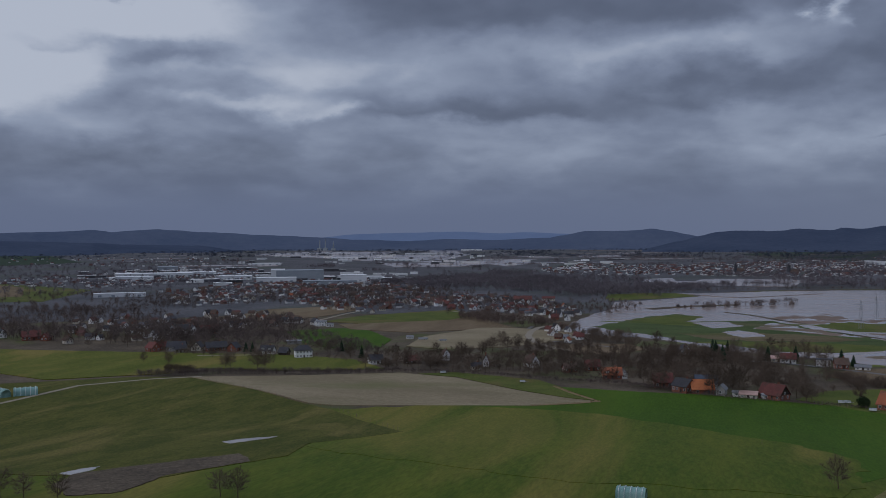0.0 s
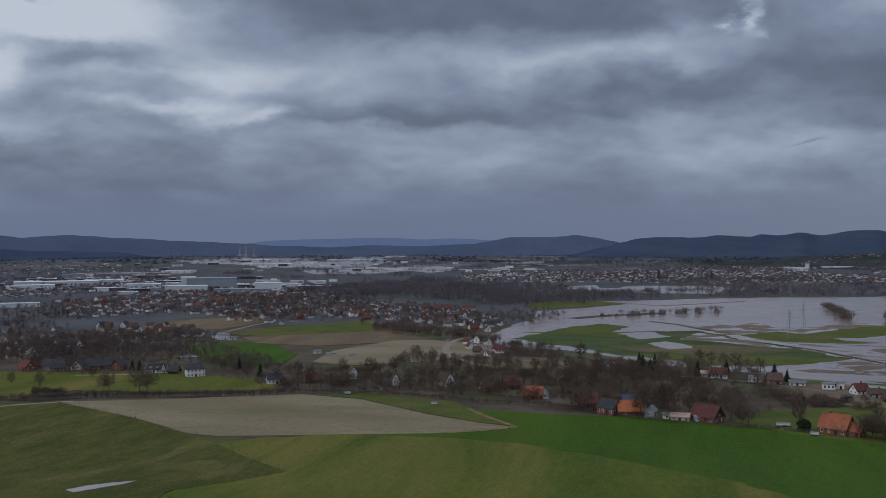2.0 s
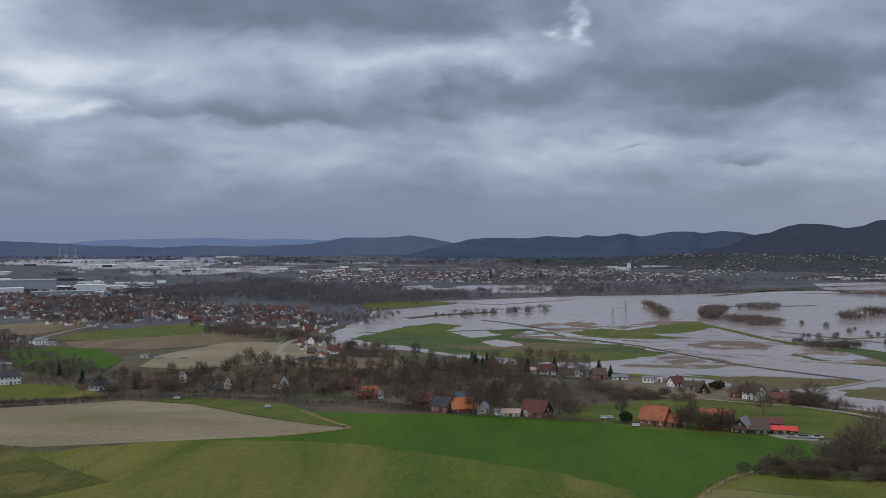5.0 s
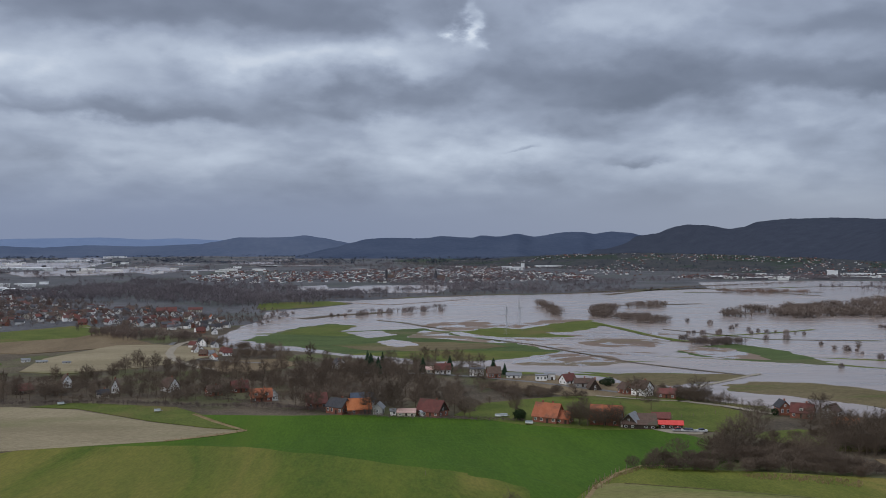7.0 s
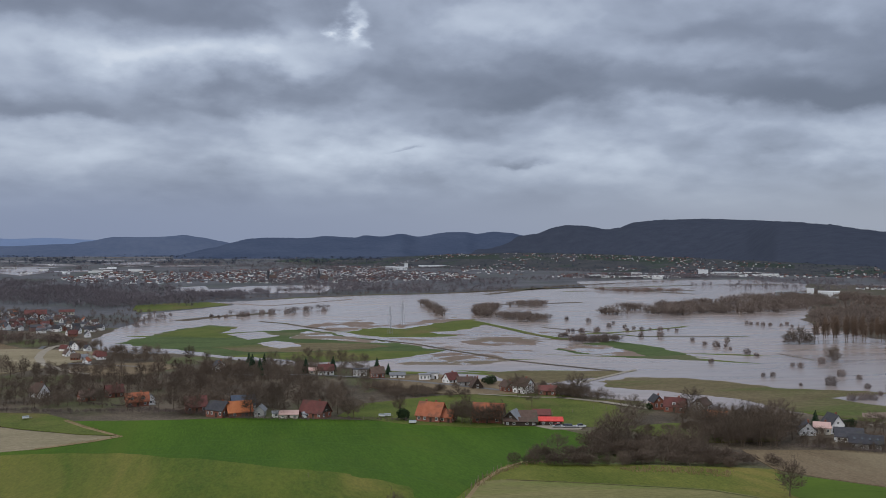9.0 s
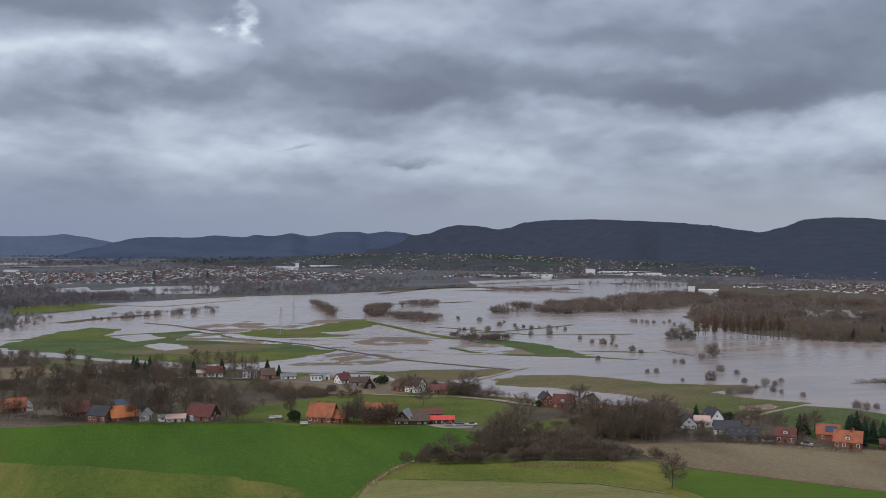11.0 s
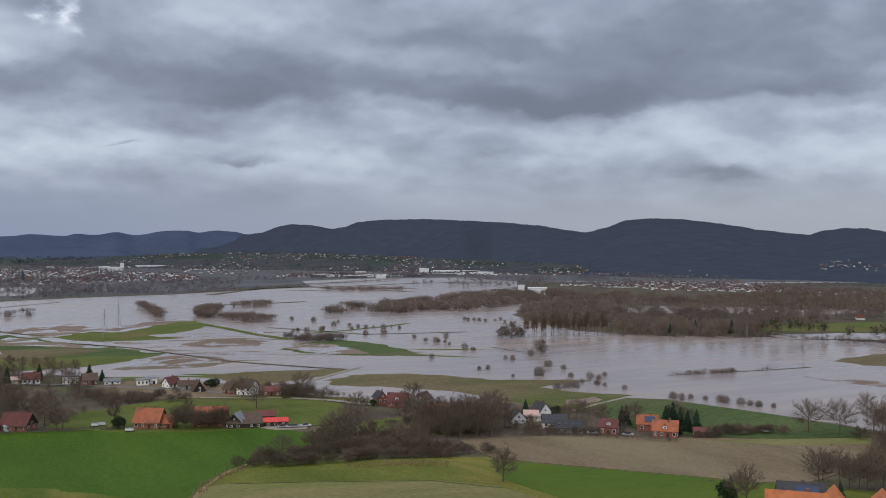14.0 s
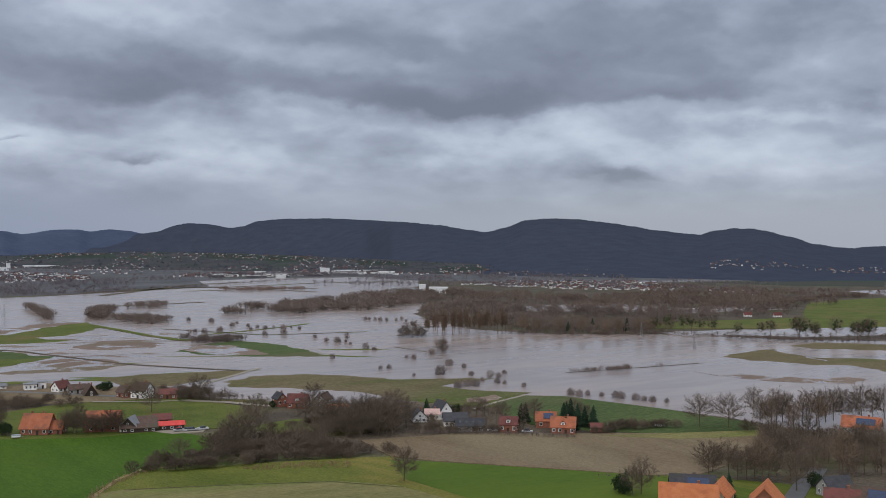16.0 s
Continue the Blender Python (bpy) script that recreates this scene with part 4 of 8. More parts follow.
def limb(geo, a, b, ra, rb, sides=4):
    """A tapered round stick from a to b."""
    verts, faces = geo
    d = (b - a).normalized()
    u = d.cross(Vector((0.3, 0.2, 1.0))).normalized() if abs(d.z) < 0.95 else d.cross(Vector((1, 0, 0))).normalized()
    w = d.cross(u)
    o = len(verts)
    for p, r in ((a, ra), (b, rb)):
        for k in range(sides):
            t = 2 * math.pi * k / sides
            q = p + u * (r * math.cos(t)) + w * (r * math.sin(t))
            verts.append((q.x, q.y, q.z))
    for k in range(sides):
        m = (k + 1) % sides
        faces.append((o + k, o + m, o + sides + m, o + sides + k))


def twig(geo, a, b, w, rng):
    verts, faces = geo
    s = Vector((rng.uniform(-1, 1), rng.uniform(-1, 1), rng.uniform(-1, 1))).normalized() * w
    o = len(verts)
    for q in (a - s, a + s, b):
        verts.append((q.x, q.y, q.z))
    faces.append((o, o + 1, o + 2))


def bare_tree(seed, h=13.0, spread=0.42, first=0.28, up=0.55, limbs=12, subs=8, tw=15, width=0.034, thick=0.24, haze=1900):
    """Trunk and crown of a leafless tree: limbs that reach for a rounded crown, branches and a haze of twigs."""
    rng = random.Random(seed)
    trunk, crown = ([], []), ([], [])
    lean = Vector((rng.uniform(-0.05, 0.05), rng.uniform(-0.05, 0.05), 1))
    k1, top = lean * (h * first), lean * (h * 0.8)
    limb(trunk, Vector((0, 0, -0.4)), k1, thick, thick * 0.72, 7)
    limb(trunk, k1, top, thick * 0.72, 0.04, 6)
    mid = lean * (h * (0.5 + first * 0.5)) - Vector((0, 0, h * 0.02))
    rad = Vector((h * spread, h * spread, h * (1.0 - first) * 0.5))
    for i in range(limbs):
        zz = 1 - 1.75 * (i + 0.5) / limbs
        ang = i * 2.4 + rng.uniform(-0.5, 0.5)
        k = rng.uniform(0.78, 1.08)
        flat = math.sqrt(max(0.0, 1 - zz * zz))
        e = mid + Vector((rad.x * flat * math.cos(ang), rad.y * flat * math.sin(ang), rad.z * zz)) * k
        rise_from = first + (0.62 - first) * max(0.0, 0.5 + 0.5 * zz) * rng.uniform(0.6, 1.0)
        p = lean * (h * rise_from)
        bend = p + (e - p) * 0.5 + Vector((rng.gauss(0, 0.25), rng.gauss(0, 0.25), h * (0.02 + 0.02 * up)))
        limb(crown, p, bend, thick * 0.26, thick * 0.14, 4)
        limb(crown, bend, e, thick * 0.14, 0.015, 3)
        d, ln = (e - p).normalized(), (e - p).length
        for j in range(subs):
            g = 0.3 + 0.7 * (j + rng.random()) / subs
            a = p + (bend - p) * (g * 2) if g < 0.5 else bend + (e - bend) * (g * 2 - 1)
            dd = (d + Vector((rng.uniform(-1, 1), rng.uniform(-1, 1), rng.uniform(-0.35, 0.85)))).normalized()
            b = a + dd * (0.2 * ln + 0.10 * h) * rng.uniform(0.6, 1.1) * min(1.0, spread * 2.6)
            limb(crown, a, b, 0.035, 0.012, 3)
            for _ in range(tw):
                s = a + (b - a) * rng.uniform(0.1, 1.0)
                td = (dd + Vector((rng.uniform(-1, 1), rng.uniform(-1, 1), rng.uniform(-0.5, 0.9))) * 1.3).normalized()
                tl = rng.uniform(0.45, 1.3) * h / 13
                twig(crown, s, s + td * tl, width, rng)
                m = s + td * tl * 0.5
                td2 = (td + Vector((rng.uniform(-1, 1), rng.uniform(-1, 1), rng.uniform(-0.6, 0.8)))).normalized()
                twig(crown, m, m + td2 * tl * 0.7, width * 0.85, rng)
    # the finest twigs fill the rounded crown
    for _ in range(haze):
        d = Vector((rng.gauss(0, 1), rng.gauss(0, 1), rng.gauss(0, 1))).normalized()
        k = rng.random() ** 0.4 * rng.uniform(0.88, 1.08)
        q = mid + Vector((d.x * rad.x, d.y * rad.y, d.z * rad.z)) * k
        td = (d + Vector((rng.uniform(-0.6, 0.6), rng.uniform(-0.6, 0.6), rng.uniform(0.0, 0.9)))).normalized()
        twig(crown, q, q + td * (rng.uniform(0.5, 1.1) * h / 13), width, rng)
    return trunk, crown


def conifer(seed, h=9.5, r=3.5):
    rng = random.Random(seed)
    trunk, crown = ([], []), ([], [])
    limb(trunk, Vector((0, 0, -0.3)), Vector((0, 0, h * 0.95)), 0.22, 0.03, 6)
    z = h * 0.08
    while z < h:
        f = 1 - z / h
        for k in range(int(9 + 12 * f)):
            ang = rng.uniform(0, 6.283)
            ln = r * (f ** 0.75) * rng.uniform(0.5, 1.15) + 0.15
            a = Vector((0, 0, z + rng.uniform(-0.3, 0.3)))
            b = a + Vector((math.cos(ang) * ln, math.sin(ang) * ln, -ln * rng.uniform(0.12, 0.4)))
            s = Vector((-math.sin(ang), math.cos(ang), 0)) * (0.34 * ln + 0.12)
            m = a + (b - a) * 0.55
            o = len(crown[0])
            for q in (a, m + s, b, m - s, m + Vector((0, 0, 0.3))):
                crown[0].append((q.x, q.y, q.z))
            crown[1].extend([(o, o + 1, o + 4), (o + 1, o + 2, o + 4), (o + 2, o + 3, o + 4), (o + 3, o, o + 4)])
        z += h * 0.045
    return trunk, crown


def round_evergreen(seed, h=4.0, r=2.0, n=420):
    rng = random.Random(seed)
    trunk, crown = ([], []), ([], [])
    limb(trunk, Vector((0, 0, -0.2)), Vector((0, 0, h * 0.7)), 0.14, 0.05, 6)
    for _ in range(n):
        d = Vector((rng.gauss(0, 1), rng.gauss(0, 1), rng.gauss(0, 1))).normalized() * rng.uniform(0.6, 1.05)
        a = Vector((d.x * r, d.y * r, h * 0.52 + d.z * h * 0.48))
        for _ in range(2):
            twig(crown, a, a + Vector((rng.uniform(-1, 1), rng.uniform(-1, 1), rng.uniform(-1, 1))) * 0.5, 0.22, rng)
    return trunk, crown


def make_tree(name, geo, crown_mat, label, category="tree", trunk_mat="bark", group="", extra=None):
    if category == "shrub":
        n = len(geo[0][0])
        return tagged(part(name, (geo[0][0] + geo[1][0], geo[0][1] + [tuple(i + n for i in f) for f in geo[1][1]]), crown_mat, None), label, category, group)
    root = new(name)
    root.empty_display_size = 0.5
    tagged(root, label, category, group)
    part("trunk", geo[0], trunk_mat, root)
    crown = part("crown", geo[1], crown_mat, root)
    if extra:
        for k, e in enumerate(extra):
            part("mistletoe", e, "mistletoe", root, "round green mistletoe clump")
    return root


class Kind:
    """A kind of tree in several shapes, planted by copying."""

    def __init__(self, shapes, sink=0.0):
        self.shapes, self.used, self.count, self.sink = shapes, set(), 0, sink

    def plant(self, x, y, size=1.0, rng=random, wide=1.0, pick=None):
        i = rng.randrange(len(self.shapes)) if pick is None else pick
        ob = self.shapes[i]
        m = pose(x, y, rise(x, y) + 0.3 - self.sink * size, 0, 0, rng.uniform(0, 360)) @ Matrix.Diagonal((size * wide, size * wide, size, 1))
        self.count += 1
        if i not in self.used:
            self.used.add(i)
            ob.matrix_basis = m
            return ob
        c = copy_thing(ob, pose(0, 0, 0))
        c.matrix_basis = m
        return c


def ball(seed, at, r):
    """A knobbly round clump."""
    rng = random.Random(seed)
    vs, fs = [], []
    for i in range(5):
        for j in range(8):
            th, ph = math.pi * (i + 0.5) / 5, 2 * math.pi * j / 8
            k = r * rng.uniform(0.75, 1.15)
            vs.append((at[0] + k * math.sin(th) * math.cos(ph), at[1] + k * math.sin(th) * math.sin(ph), at[2] + k * math.cos(th)))
    for i in range(4):
        for j in range(8):
            a, b = i * 8 + j, i * 8 + (j + 1) % 8
            fs.append((a, a + 8, b + 8, b))
    fs += [tuple(range(8)), tuple(range(39, 31, -1))]
    return vs, fs


BROAD = Kind([make_tree("bare_tree", bare_tree(s, 12, 0.40, 0.14, 0.55, 18, 8, 14), "twigs", "leafless grey brown deciduous tree", group="village trees") for s in (1, 2, 3, 4)])
ROUND = Kind([make_tree("oak_tree", bare_tree(s, 13, 0.52, 0.18, 0.32, 22, 9, 14), "twigs", "broad leafless oak with a spreading crown", group="village trees") for s in (11, 12)])
REDDISH = Kind([make_tree("bare_tree", bare_tree(s, 10, 0.38, 0.10, 0.6, 18, 8, 14), "twigs_red", "leafless reddish brown tree", group="village trees") for s in (21, 22, 23)])
PALE = Kind([make_tree("birch_tree", bare_tree(s, 13, 0.30, 0.20, 0.8, 16, 8, 13), "twigs_pale", "pale leafless birch tree", group="village trees") for s in (31, 32)])
ALLEY = Kind([make_tree("alder_tree", bare_tree(s, 14, 0.33, 0.10, 0.75, 22, 8, 13), "twigs", "tall leafless waterside tree", group="waterside trees") for s in (41, 42, 43)])
POPLAR = Kind([make_tree("poplar_tree", bare_tree(s, 22, 0.085, 0.24, 2.2, 34, 5, 7, 0.036, 0.26, 700), "twigs_poplar", "tall narrow leafless poplar in the flood", group="poplar row") for s in (51, 52, 53)])
MISTLE = Kind([make_tree("mistletoe_tree", bare_tree(s, 15, 0.33, 0.24, 0.6, 16, 6, 10), "twigs", "bare tree hung with round mistletoe clumps", group="mistletoe row",
                         extra=[ball(s * 10 + k, (random.Random(s * 7 + k).uniform(-3.4, 3.4), random.Random(s * 9 + k).uniform(-3.4, 3.4), random.Random(s * 11 + k).uniform(6, 13)), 0.6 + 0.1 * (k % 4)) for k in range(15)]) for s in (61, 62)])
SHRUB = Kind([make_tree("shrub", bare_tree(s, 4.2, 0.62, 0.02, 0.4, 26, 8, 10, 0.026, 0.09), "twigs_red", "dense leafless reddish brown shrub", "shrub", group="shrubs") for s in (71, 72, 73)])
WILLOW = Kind([make_tree("willow_shrub", bare_tree(s, 5.6, 0.48, 0.02, 0.5, 28, 8, 11, 0.036, 0.12), "twigs_willow", "bushy leafless willow standing in flood water", "shrub", group="willows in the flood") for s in (81, 82, 83)], 1.5)
LONE_OAK = Kind([make_tree("oak_tree", bare_tree(s, 11, 0.58, 0.05, 0.3, 34, 10, 12, 0.045, 0.26), "twigs", "wide leafless oak with its foot in the flood", group="oaks in the flood") for s in (101, 102)], 1.6)
FIR = Kind([make_tree("fir_tree", conifer(s), "needles", "dark green fir tree", group="firs") for s in (91, 92)])
BOX = Kind([make_tree("evergreen_bush", round_evergreen(s), "evergreen", "round dark evergreen bush", "shrub", group="evergreen bushes") for s in (95,)])


def inside(x, y, poly):
    c = False
    for (x0, y0), (x1, y1) in zip(poly, poly[1:] + poly[:1]):
        if (y0 > y) != (y1 > y) and x < (x1 - x0) * (y - y0) / (y1 - y0) + x0:
            c = not c
    return c


def scatter(poly, n, rng):
    xs, ys = [p[0] for p in poly], [p[1] for p in poly]
    got = []
    while len(got) < n:
        x, y = rng.uniform(min(xs), max(xs)), rng.uniform(min(ys), max(ys))
        if inside(x, y, poly):
            got.append((x, y))
    return got


def along(line, step, rng, jitter=1.0):
    got = []
    for (x0, y0), (x1, y1) in zip(line, line[1:]):
        k = max(1, int(math.hypot(x1 - x0, y1 - y0) / step))
        for j in range(k):
            f = (j + rng.uniform(-0.3, 0.3)) / k
            got.append((x0 + (x1 - x0) * f + rng.gauss(0, jitter), y0 + (y1 - y0) * f + rng.gauss(0, jitter)))
    return got


def light_tree(seed, h, r, n, low=0.12, w=0.13):
    """A light bare tree for woods: a stem and n twigs."""
    rng = random.Random(seed)
    geo = ([], [])
    limb(geo, Vector((0, 0, -0.3)), Vector((0, 0, h * 0.75)), 0.16, 0.05, 3)
    mid, up = h * (low + (1 - low) * 0.50), h * (1 - low) * 0.47
    for _ in range(n):
        d = Vector((rng.gauss(0, 1), rng.gauss(0, 1), rng.gauss(0, 1))).normalized()
        k = rng.random() ** 0.42
        wide = r * (1.0 - 0.25 * max(0.0, d.z))
        b = Vector((d.x * wide * k, d.y * wide * k, mid + d.z * up * k))
        m = b - (d + Vector((rng.uniform(-0.5, 0.5), rng.uniform(-0.5, 0.5), rng.uniform(0.1, 0.9)))).normalized() * (h * rng.uniform(0.10, 0.26))
        m.z = max(m.z, 0.0)
        twig(geo, m, b, w, rng)
    return geo


LIGHT = [light_tree(s, 10, 3.9, 76, 0.08, 0.18) for s in range(201, 207)]
FINE = [light_tree(s, 9, 4.0, 270, 0.02, 0.058) for s in range(251, 255)]
FINE_LOW = [light_tree(s, 5, 3.2, 220, 0.0, 0.053) for s in range(261, 265)]
LIGHT_LOW = [light_tree(s, 5, 3.3, 105, 0.0, 0.12) for s in range(211, 215)]
TUFT = [light_tree(s, 0.9, 0.7, 16, 0.0, 0.05) for s in range(241, 245)]
FAR = [light_tree(s, 8, 4.4, 24, 0.0, 0.55) for s in range(231, 235)]


def woods(name, spots, shapes, material, label, size=(0.8, 1.2), seed=0, fatten=1.0, ground=rise):
    """Many small bare trees in one mesh."""
    rng = random.Random(seed)
    arr = [(np.array(v), np.array(f, dtype=object)) for v, f in shapes]
    vs, fs, o = [], [], 0
    for x, y in spots:
        v, f = arr[rng.randrange(len(arr))]
        s, a = rng.uniform(*size), rng.uniform(0, 6.283)
        c, n = math.cos(a) * s * fatten, math.sin(a) * s * fatten
        q = np.empty_like(v)
        q[:, 0], q[:, 1] = v[:, 0] * c - v[:, 1] * n + x, v[:, 0] * n + v[:, 1] * c + y
        q[:, 2] = v[:, 2] * s + ground(x, y) + 0.3
        vs.append(q)
        fs.extend([tuple(i + o for i in face) for face in f])
        o += len(v)
    ob = link_mesh(name, np.concatenate(vs).tolist(), fs, material)
    return tagged(ob, label, "woods", kind="stuff")

# ---- planting: near trees one by one ----
R = random.Random(5)
for spots, kind, size in (
        ([(-26.3, 423.3), (-35.0, 503.9), (-6.0, 493.6), (0.3, 426.8), (7.0, 433.9), (9.4, 410.5), (14.9, 465.8), (34.3, 414.6), (39.9, 402.2), (54.2, 490.7), (25.6, 437.3), (22.9, 463.0), (-18.6, 438.9), (-2.5, 414.8)], BROAD, (0.75, 1.05)),
        ([(9.3, 433.1), (122.6, 444.5), (121.1, 415.4), (150.3, 438.2), (150.1, 369.3), (173.3, 361.0), (210.8, 361.3), (186.7, 392.1)], ROUND, (0.75, 0.95)),
        ([(18.3, 429.9), (23.5, 466.0), (37.4, 423.1), (38.0, 405.4), (89.2, 404.6), (60.4, 410.7), (79.3, 385.6), (82.5, 384.4), (85.4, 382.1), (88.6, 381.0), (91.8, 379.8), (95.3, 379.8), (97.2, 377.9), (-24.7, 431.7), (6.0, 441.4), (34.5, 446.2)], REDDISH, (0.7, 0.95)),
        ([(81.3, 390.0), (84.1, 386.4), (87.3, 385.3), (90.3, 382.9), (93.5, 381.8)], REDDISH, (0.55, 0.75)),
        ([(298.4, 268.8), (306.7, 261.0)], ROUND, (1.0, 1.05)),
        ([(337.9, 273.9), (320.3, 256.7), (327.3, 256.7), (333.4, 258.7), (330.2, 250.7), (338.2, 250.0), (343.2, 247.0), (350.9, 248.0), (356.9, 248.7), (361.1, 247.6), (365.2, 245.1), (370.6, 244.8), (374.8, 242.3), (378.9, 239.7), (381.6, 235.1), (383.3, 231.1), (389.5, 227.4)], ALLEY, (0.75, 1.05)),
        ([(335.4, 257.4), (348.4, 255.3), (327.2, 245.8), (320.4, 252.6), (340.0, 243.3)], PALE, (0.75, 1.0)),
        ([(260.9, 178.7), (235.3, 187.4)], PALE, (1.0, 1.15)),
        ([(229.5, 192.0), (234.0, 192.1), (237.1, 201.6), (223.0, 197.0), (234.9, 206.0), (237.9, 192.6), (238.7, 188.0), (248.2, 192.4), (247.4, 199.2), (245.4, 185.2), (266.9, 197.1), (277.7, 200.8), (287.7, 203.6), (279.7, 211.1), (281.5, 217.1), (283.2, 223.2), (294.0, 217.2), (299.4, 214.2), (299.4, 207.4), (301.2, 202.0), (308.3, 202.4), (303.8, 195.2), (276.4, 187.4), (277.1, 181.9), (282.4, 179.5), (292.4, 179.9)], BROAD, (0.6, 0.95)),
        ([(293.7, 229.0), (303.4, 229.1), (306.3, 223.9), (276.1, 212.9), (256.7, 185.6), (230.4, 171.9), (311.9, 207.0), (318.9, 202.7)], BROAD, (0.8, 1.05)),
        ([(228.0, 332.4), (233.8, 332.9), (238.5, 333.8), (237.5, 324.0), (236.0, 317.3), (244.0, 312.0), (250.1, 314.6), (264.4, 307.1), (264.5, 302.3), (269.2, 303.0)], BROAD, (0.55, 0.8)), ([(140.5, 235.8)], REDDISH, (1.0, 1.0)), ([(181.6, 186.4), (184.9, 186.6)], BROAD, (0.65, 0.8)),
        ([(-243.9, 432.9), (-238.9, 431.9)], ROUND, (0.85, 1.0)), ([(-261.8, 435.2), (-189.4, 456.1), (-263.6, 433.1)], BROAD, (0.65, 0.8)),
        ([(-353, 511), (-295.3, 474.4), (-245.8, 521.2), (-235.8, 510.8), (-241.3, 534.4), (-214.2, 496.2), (-189.6, 475.2), (-178.2, 457.9), (-188.2, 491.8), (-171.2, 459.1), (-168.2, 467.1), (-160.0, 460.9), (-153.1, 462.1), (-148.9, 472.1), (-141.5, 467.6), (-143.1, 482.8), (-132.1, 465.5), (-134.1, 494.4), (-120.9, 467.3), (-115.4, 468.2), (-109.8, 469.1), (-104.2, 470.1), (-96.4, 453.7), (-95.2, 467.9), (-87.7, 458.5), (-83.0, 455.9), (-82.0, 473.7), (-73.6, 457.4), (-67.1, 450.1), (-65.3, 476.4), (-55.2, 440.9), (-50.8, 447.9), (-42.4, 443.0), (-35.6, 439.5), (-30.7, 425.5), (-27.2, 448.6)], BROAD, (0.5, 0.8)),
        ([(-189.0, 506.9), (-172.1, 478.0), (-167.8, 521.8), (-148.9, 513.4), (-139.5, 526.4), (-139.1, 550.8), (-130.4, 557.3), (-138.6, 577.4), (-125.4, 565.9), (-116.1, 554.5), (-107.2, 543.5), (-103.0, 556.6), (-92.4, 534.0), (-84.8, 547.1), (-80.1, 560.2), (-70.4, 537.5), (-62.4, 550.7), (-51.7, 540.5), (-43.2, 553.8), (-35.3, 531.8), (-26.1, 533.3), (-16.8, 528.2), (-7.8, 536.3), (1.4, 549.1), (-53.0, 591.1), (-40, 607), (-29.1, 594.9), (-63.3, 505.9), (-50.5, 497.9), (-38.3, 490.2), (-26.5, 482.8)], REDDISH, (0.7, 1.05)),
        ([(9.5, 567.8), (22.5, 561.5), (30.7, 592.0), (37.9, 596.9), (44.1, 585.3), (49.1, 563.9), (54.5, 551.0), (62.3, 562.6), (-0.4, 518.3), (11.3, 500.9), (22.1, 481.0), (29.4, 462.7), (34.6, 442.8), (39.5, 453.4), (23.0, 443.9)], BROAD, (0.6, 0.9)),
        ([(178.7, 334.2), (183.5, 338.5), (181.2, 329.8), (188.8, 339.0), (186.5, 330.3), (191.2, 333.3), (171.9, 333.0), (172.9, 342.2), (167.2, 338.3), (183.6, 348.3), (180.4, 354.6), (190.5, 326.5), (198.4, 335.6), (167.6, 346.6), (168.7, 324.5), (172.7, 320.7), (179.9, 320.7), (186.1, 321.0), (166.3, 357.0), (196.9, 328.9), (199.0, 347.9)], BROAD, (0.85, 1.2)),
        ([(121.3, 316.7), (126.3, 324.0), (132.7, 331.9)], ROUND, (0.95, 1.1)), ([(122.7, 329.1), (114.5, 312.7), (99.5, 310.5), (135.0, 315.9), (144.6, 315.2), (146.2, 304.5)], ROUND, (0.55, 0.75)),
        ([(-504, 472), (-507, 552), (-404, 502), (-403, 521), (-379, 510), (-380, 528), (-613, 569), (-533, 522), (-510, 529), (-428, 513), (-466, 542), (-319.8, 493.9), (-349, 502)], BROAD, (0.6, 0.95)),
        ([(30.4, 209.5)], BROAD, (0.7, 0.7)), ([(-324.9, 446.7), (-305.5, 442.5)], REDDISH, (0.6, 0.7))):
    for x, y in spots:
        kind.plant(x, y, R.uniform(*size), R)
for spots, kind, size in (
        ([(-2.0, 556.6), (2.1, 539.8), (66.1, 533.5)], FIR, (0.8, 1.0)), ([(72.0, 530.2)], FIR, (0.6, 0.65)), ([(27.5, 545.8), (42.9, 547.3)], FIR, (0.85, 1.0)),
        ([(216.8, 345.5), (243.4, 314.6), (256.1, 303.0), (260.4, 306.2), (255.8, 298.6)], FIR, (0.75, 0.9)), ([(245.0, 289.5), (250.9, 292.4)], FIR, (1.15, 1.3)), ([(244.4, 313.0), (259.4, 298.1), (258.8, 293.0), (260.2, 289.4)], FIR, (0.75, 0.95)),
        ([(-4.1, 588.0), (4.9, 584.8)], FIR, (0.7, 0.9)), ([(-290.0, 506.8), (-285.8, 507.5), (-231.2, 523.5), (-207.5, 497.3)], FIR, (0.6, 0.75)),
        ([(204.6, 173.9)], FIR, (0.6, 0.65)), ([(186.1, 193.6)], FIR, (0.55, 0.6))):
    for x, y in spots:
        kind.plant(x, y, R.uniform(*size), R)
for spots, size in (([(60.4, 394.9), (59.5, 396.5), (169.5, 398.2), (116.6, 488.5), (120.3, 485.2), (117.9, 484.0), (223.7, 344.4), (227.8, 345.6), (229.6, 344.9), (231.1, 343.1)], (0.7, 1.1)), ([(241.9, 174.8), (240.1, 171.7), (180.7, 188.6), (182.2, 191.7)], (0.9, 1.2))):
    for x, y in spots:
        BOX.plant(x, y, R.uniform(*size), R)

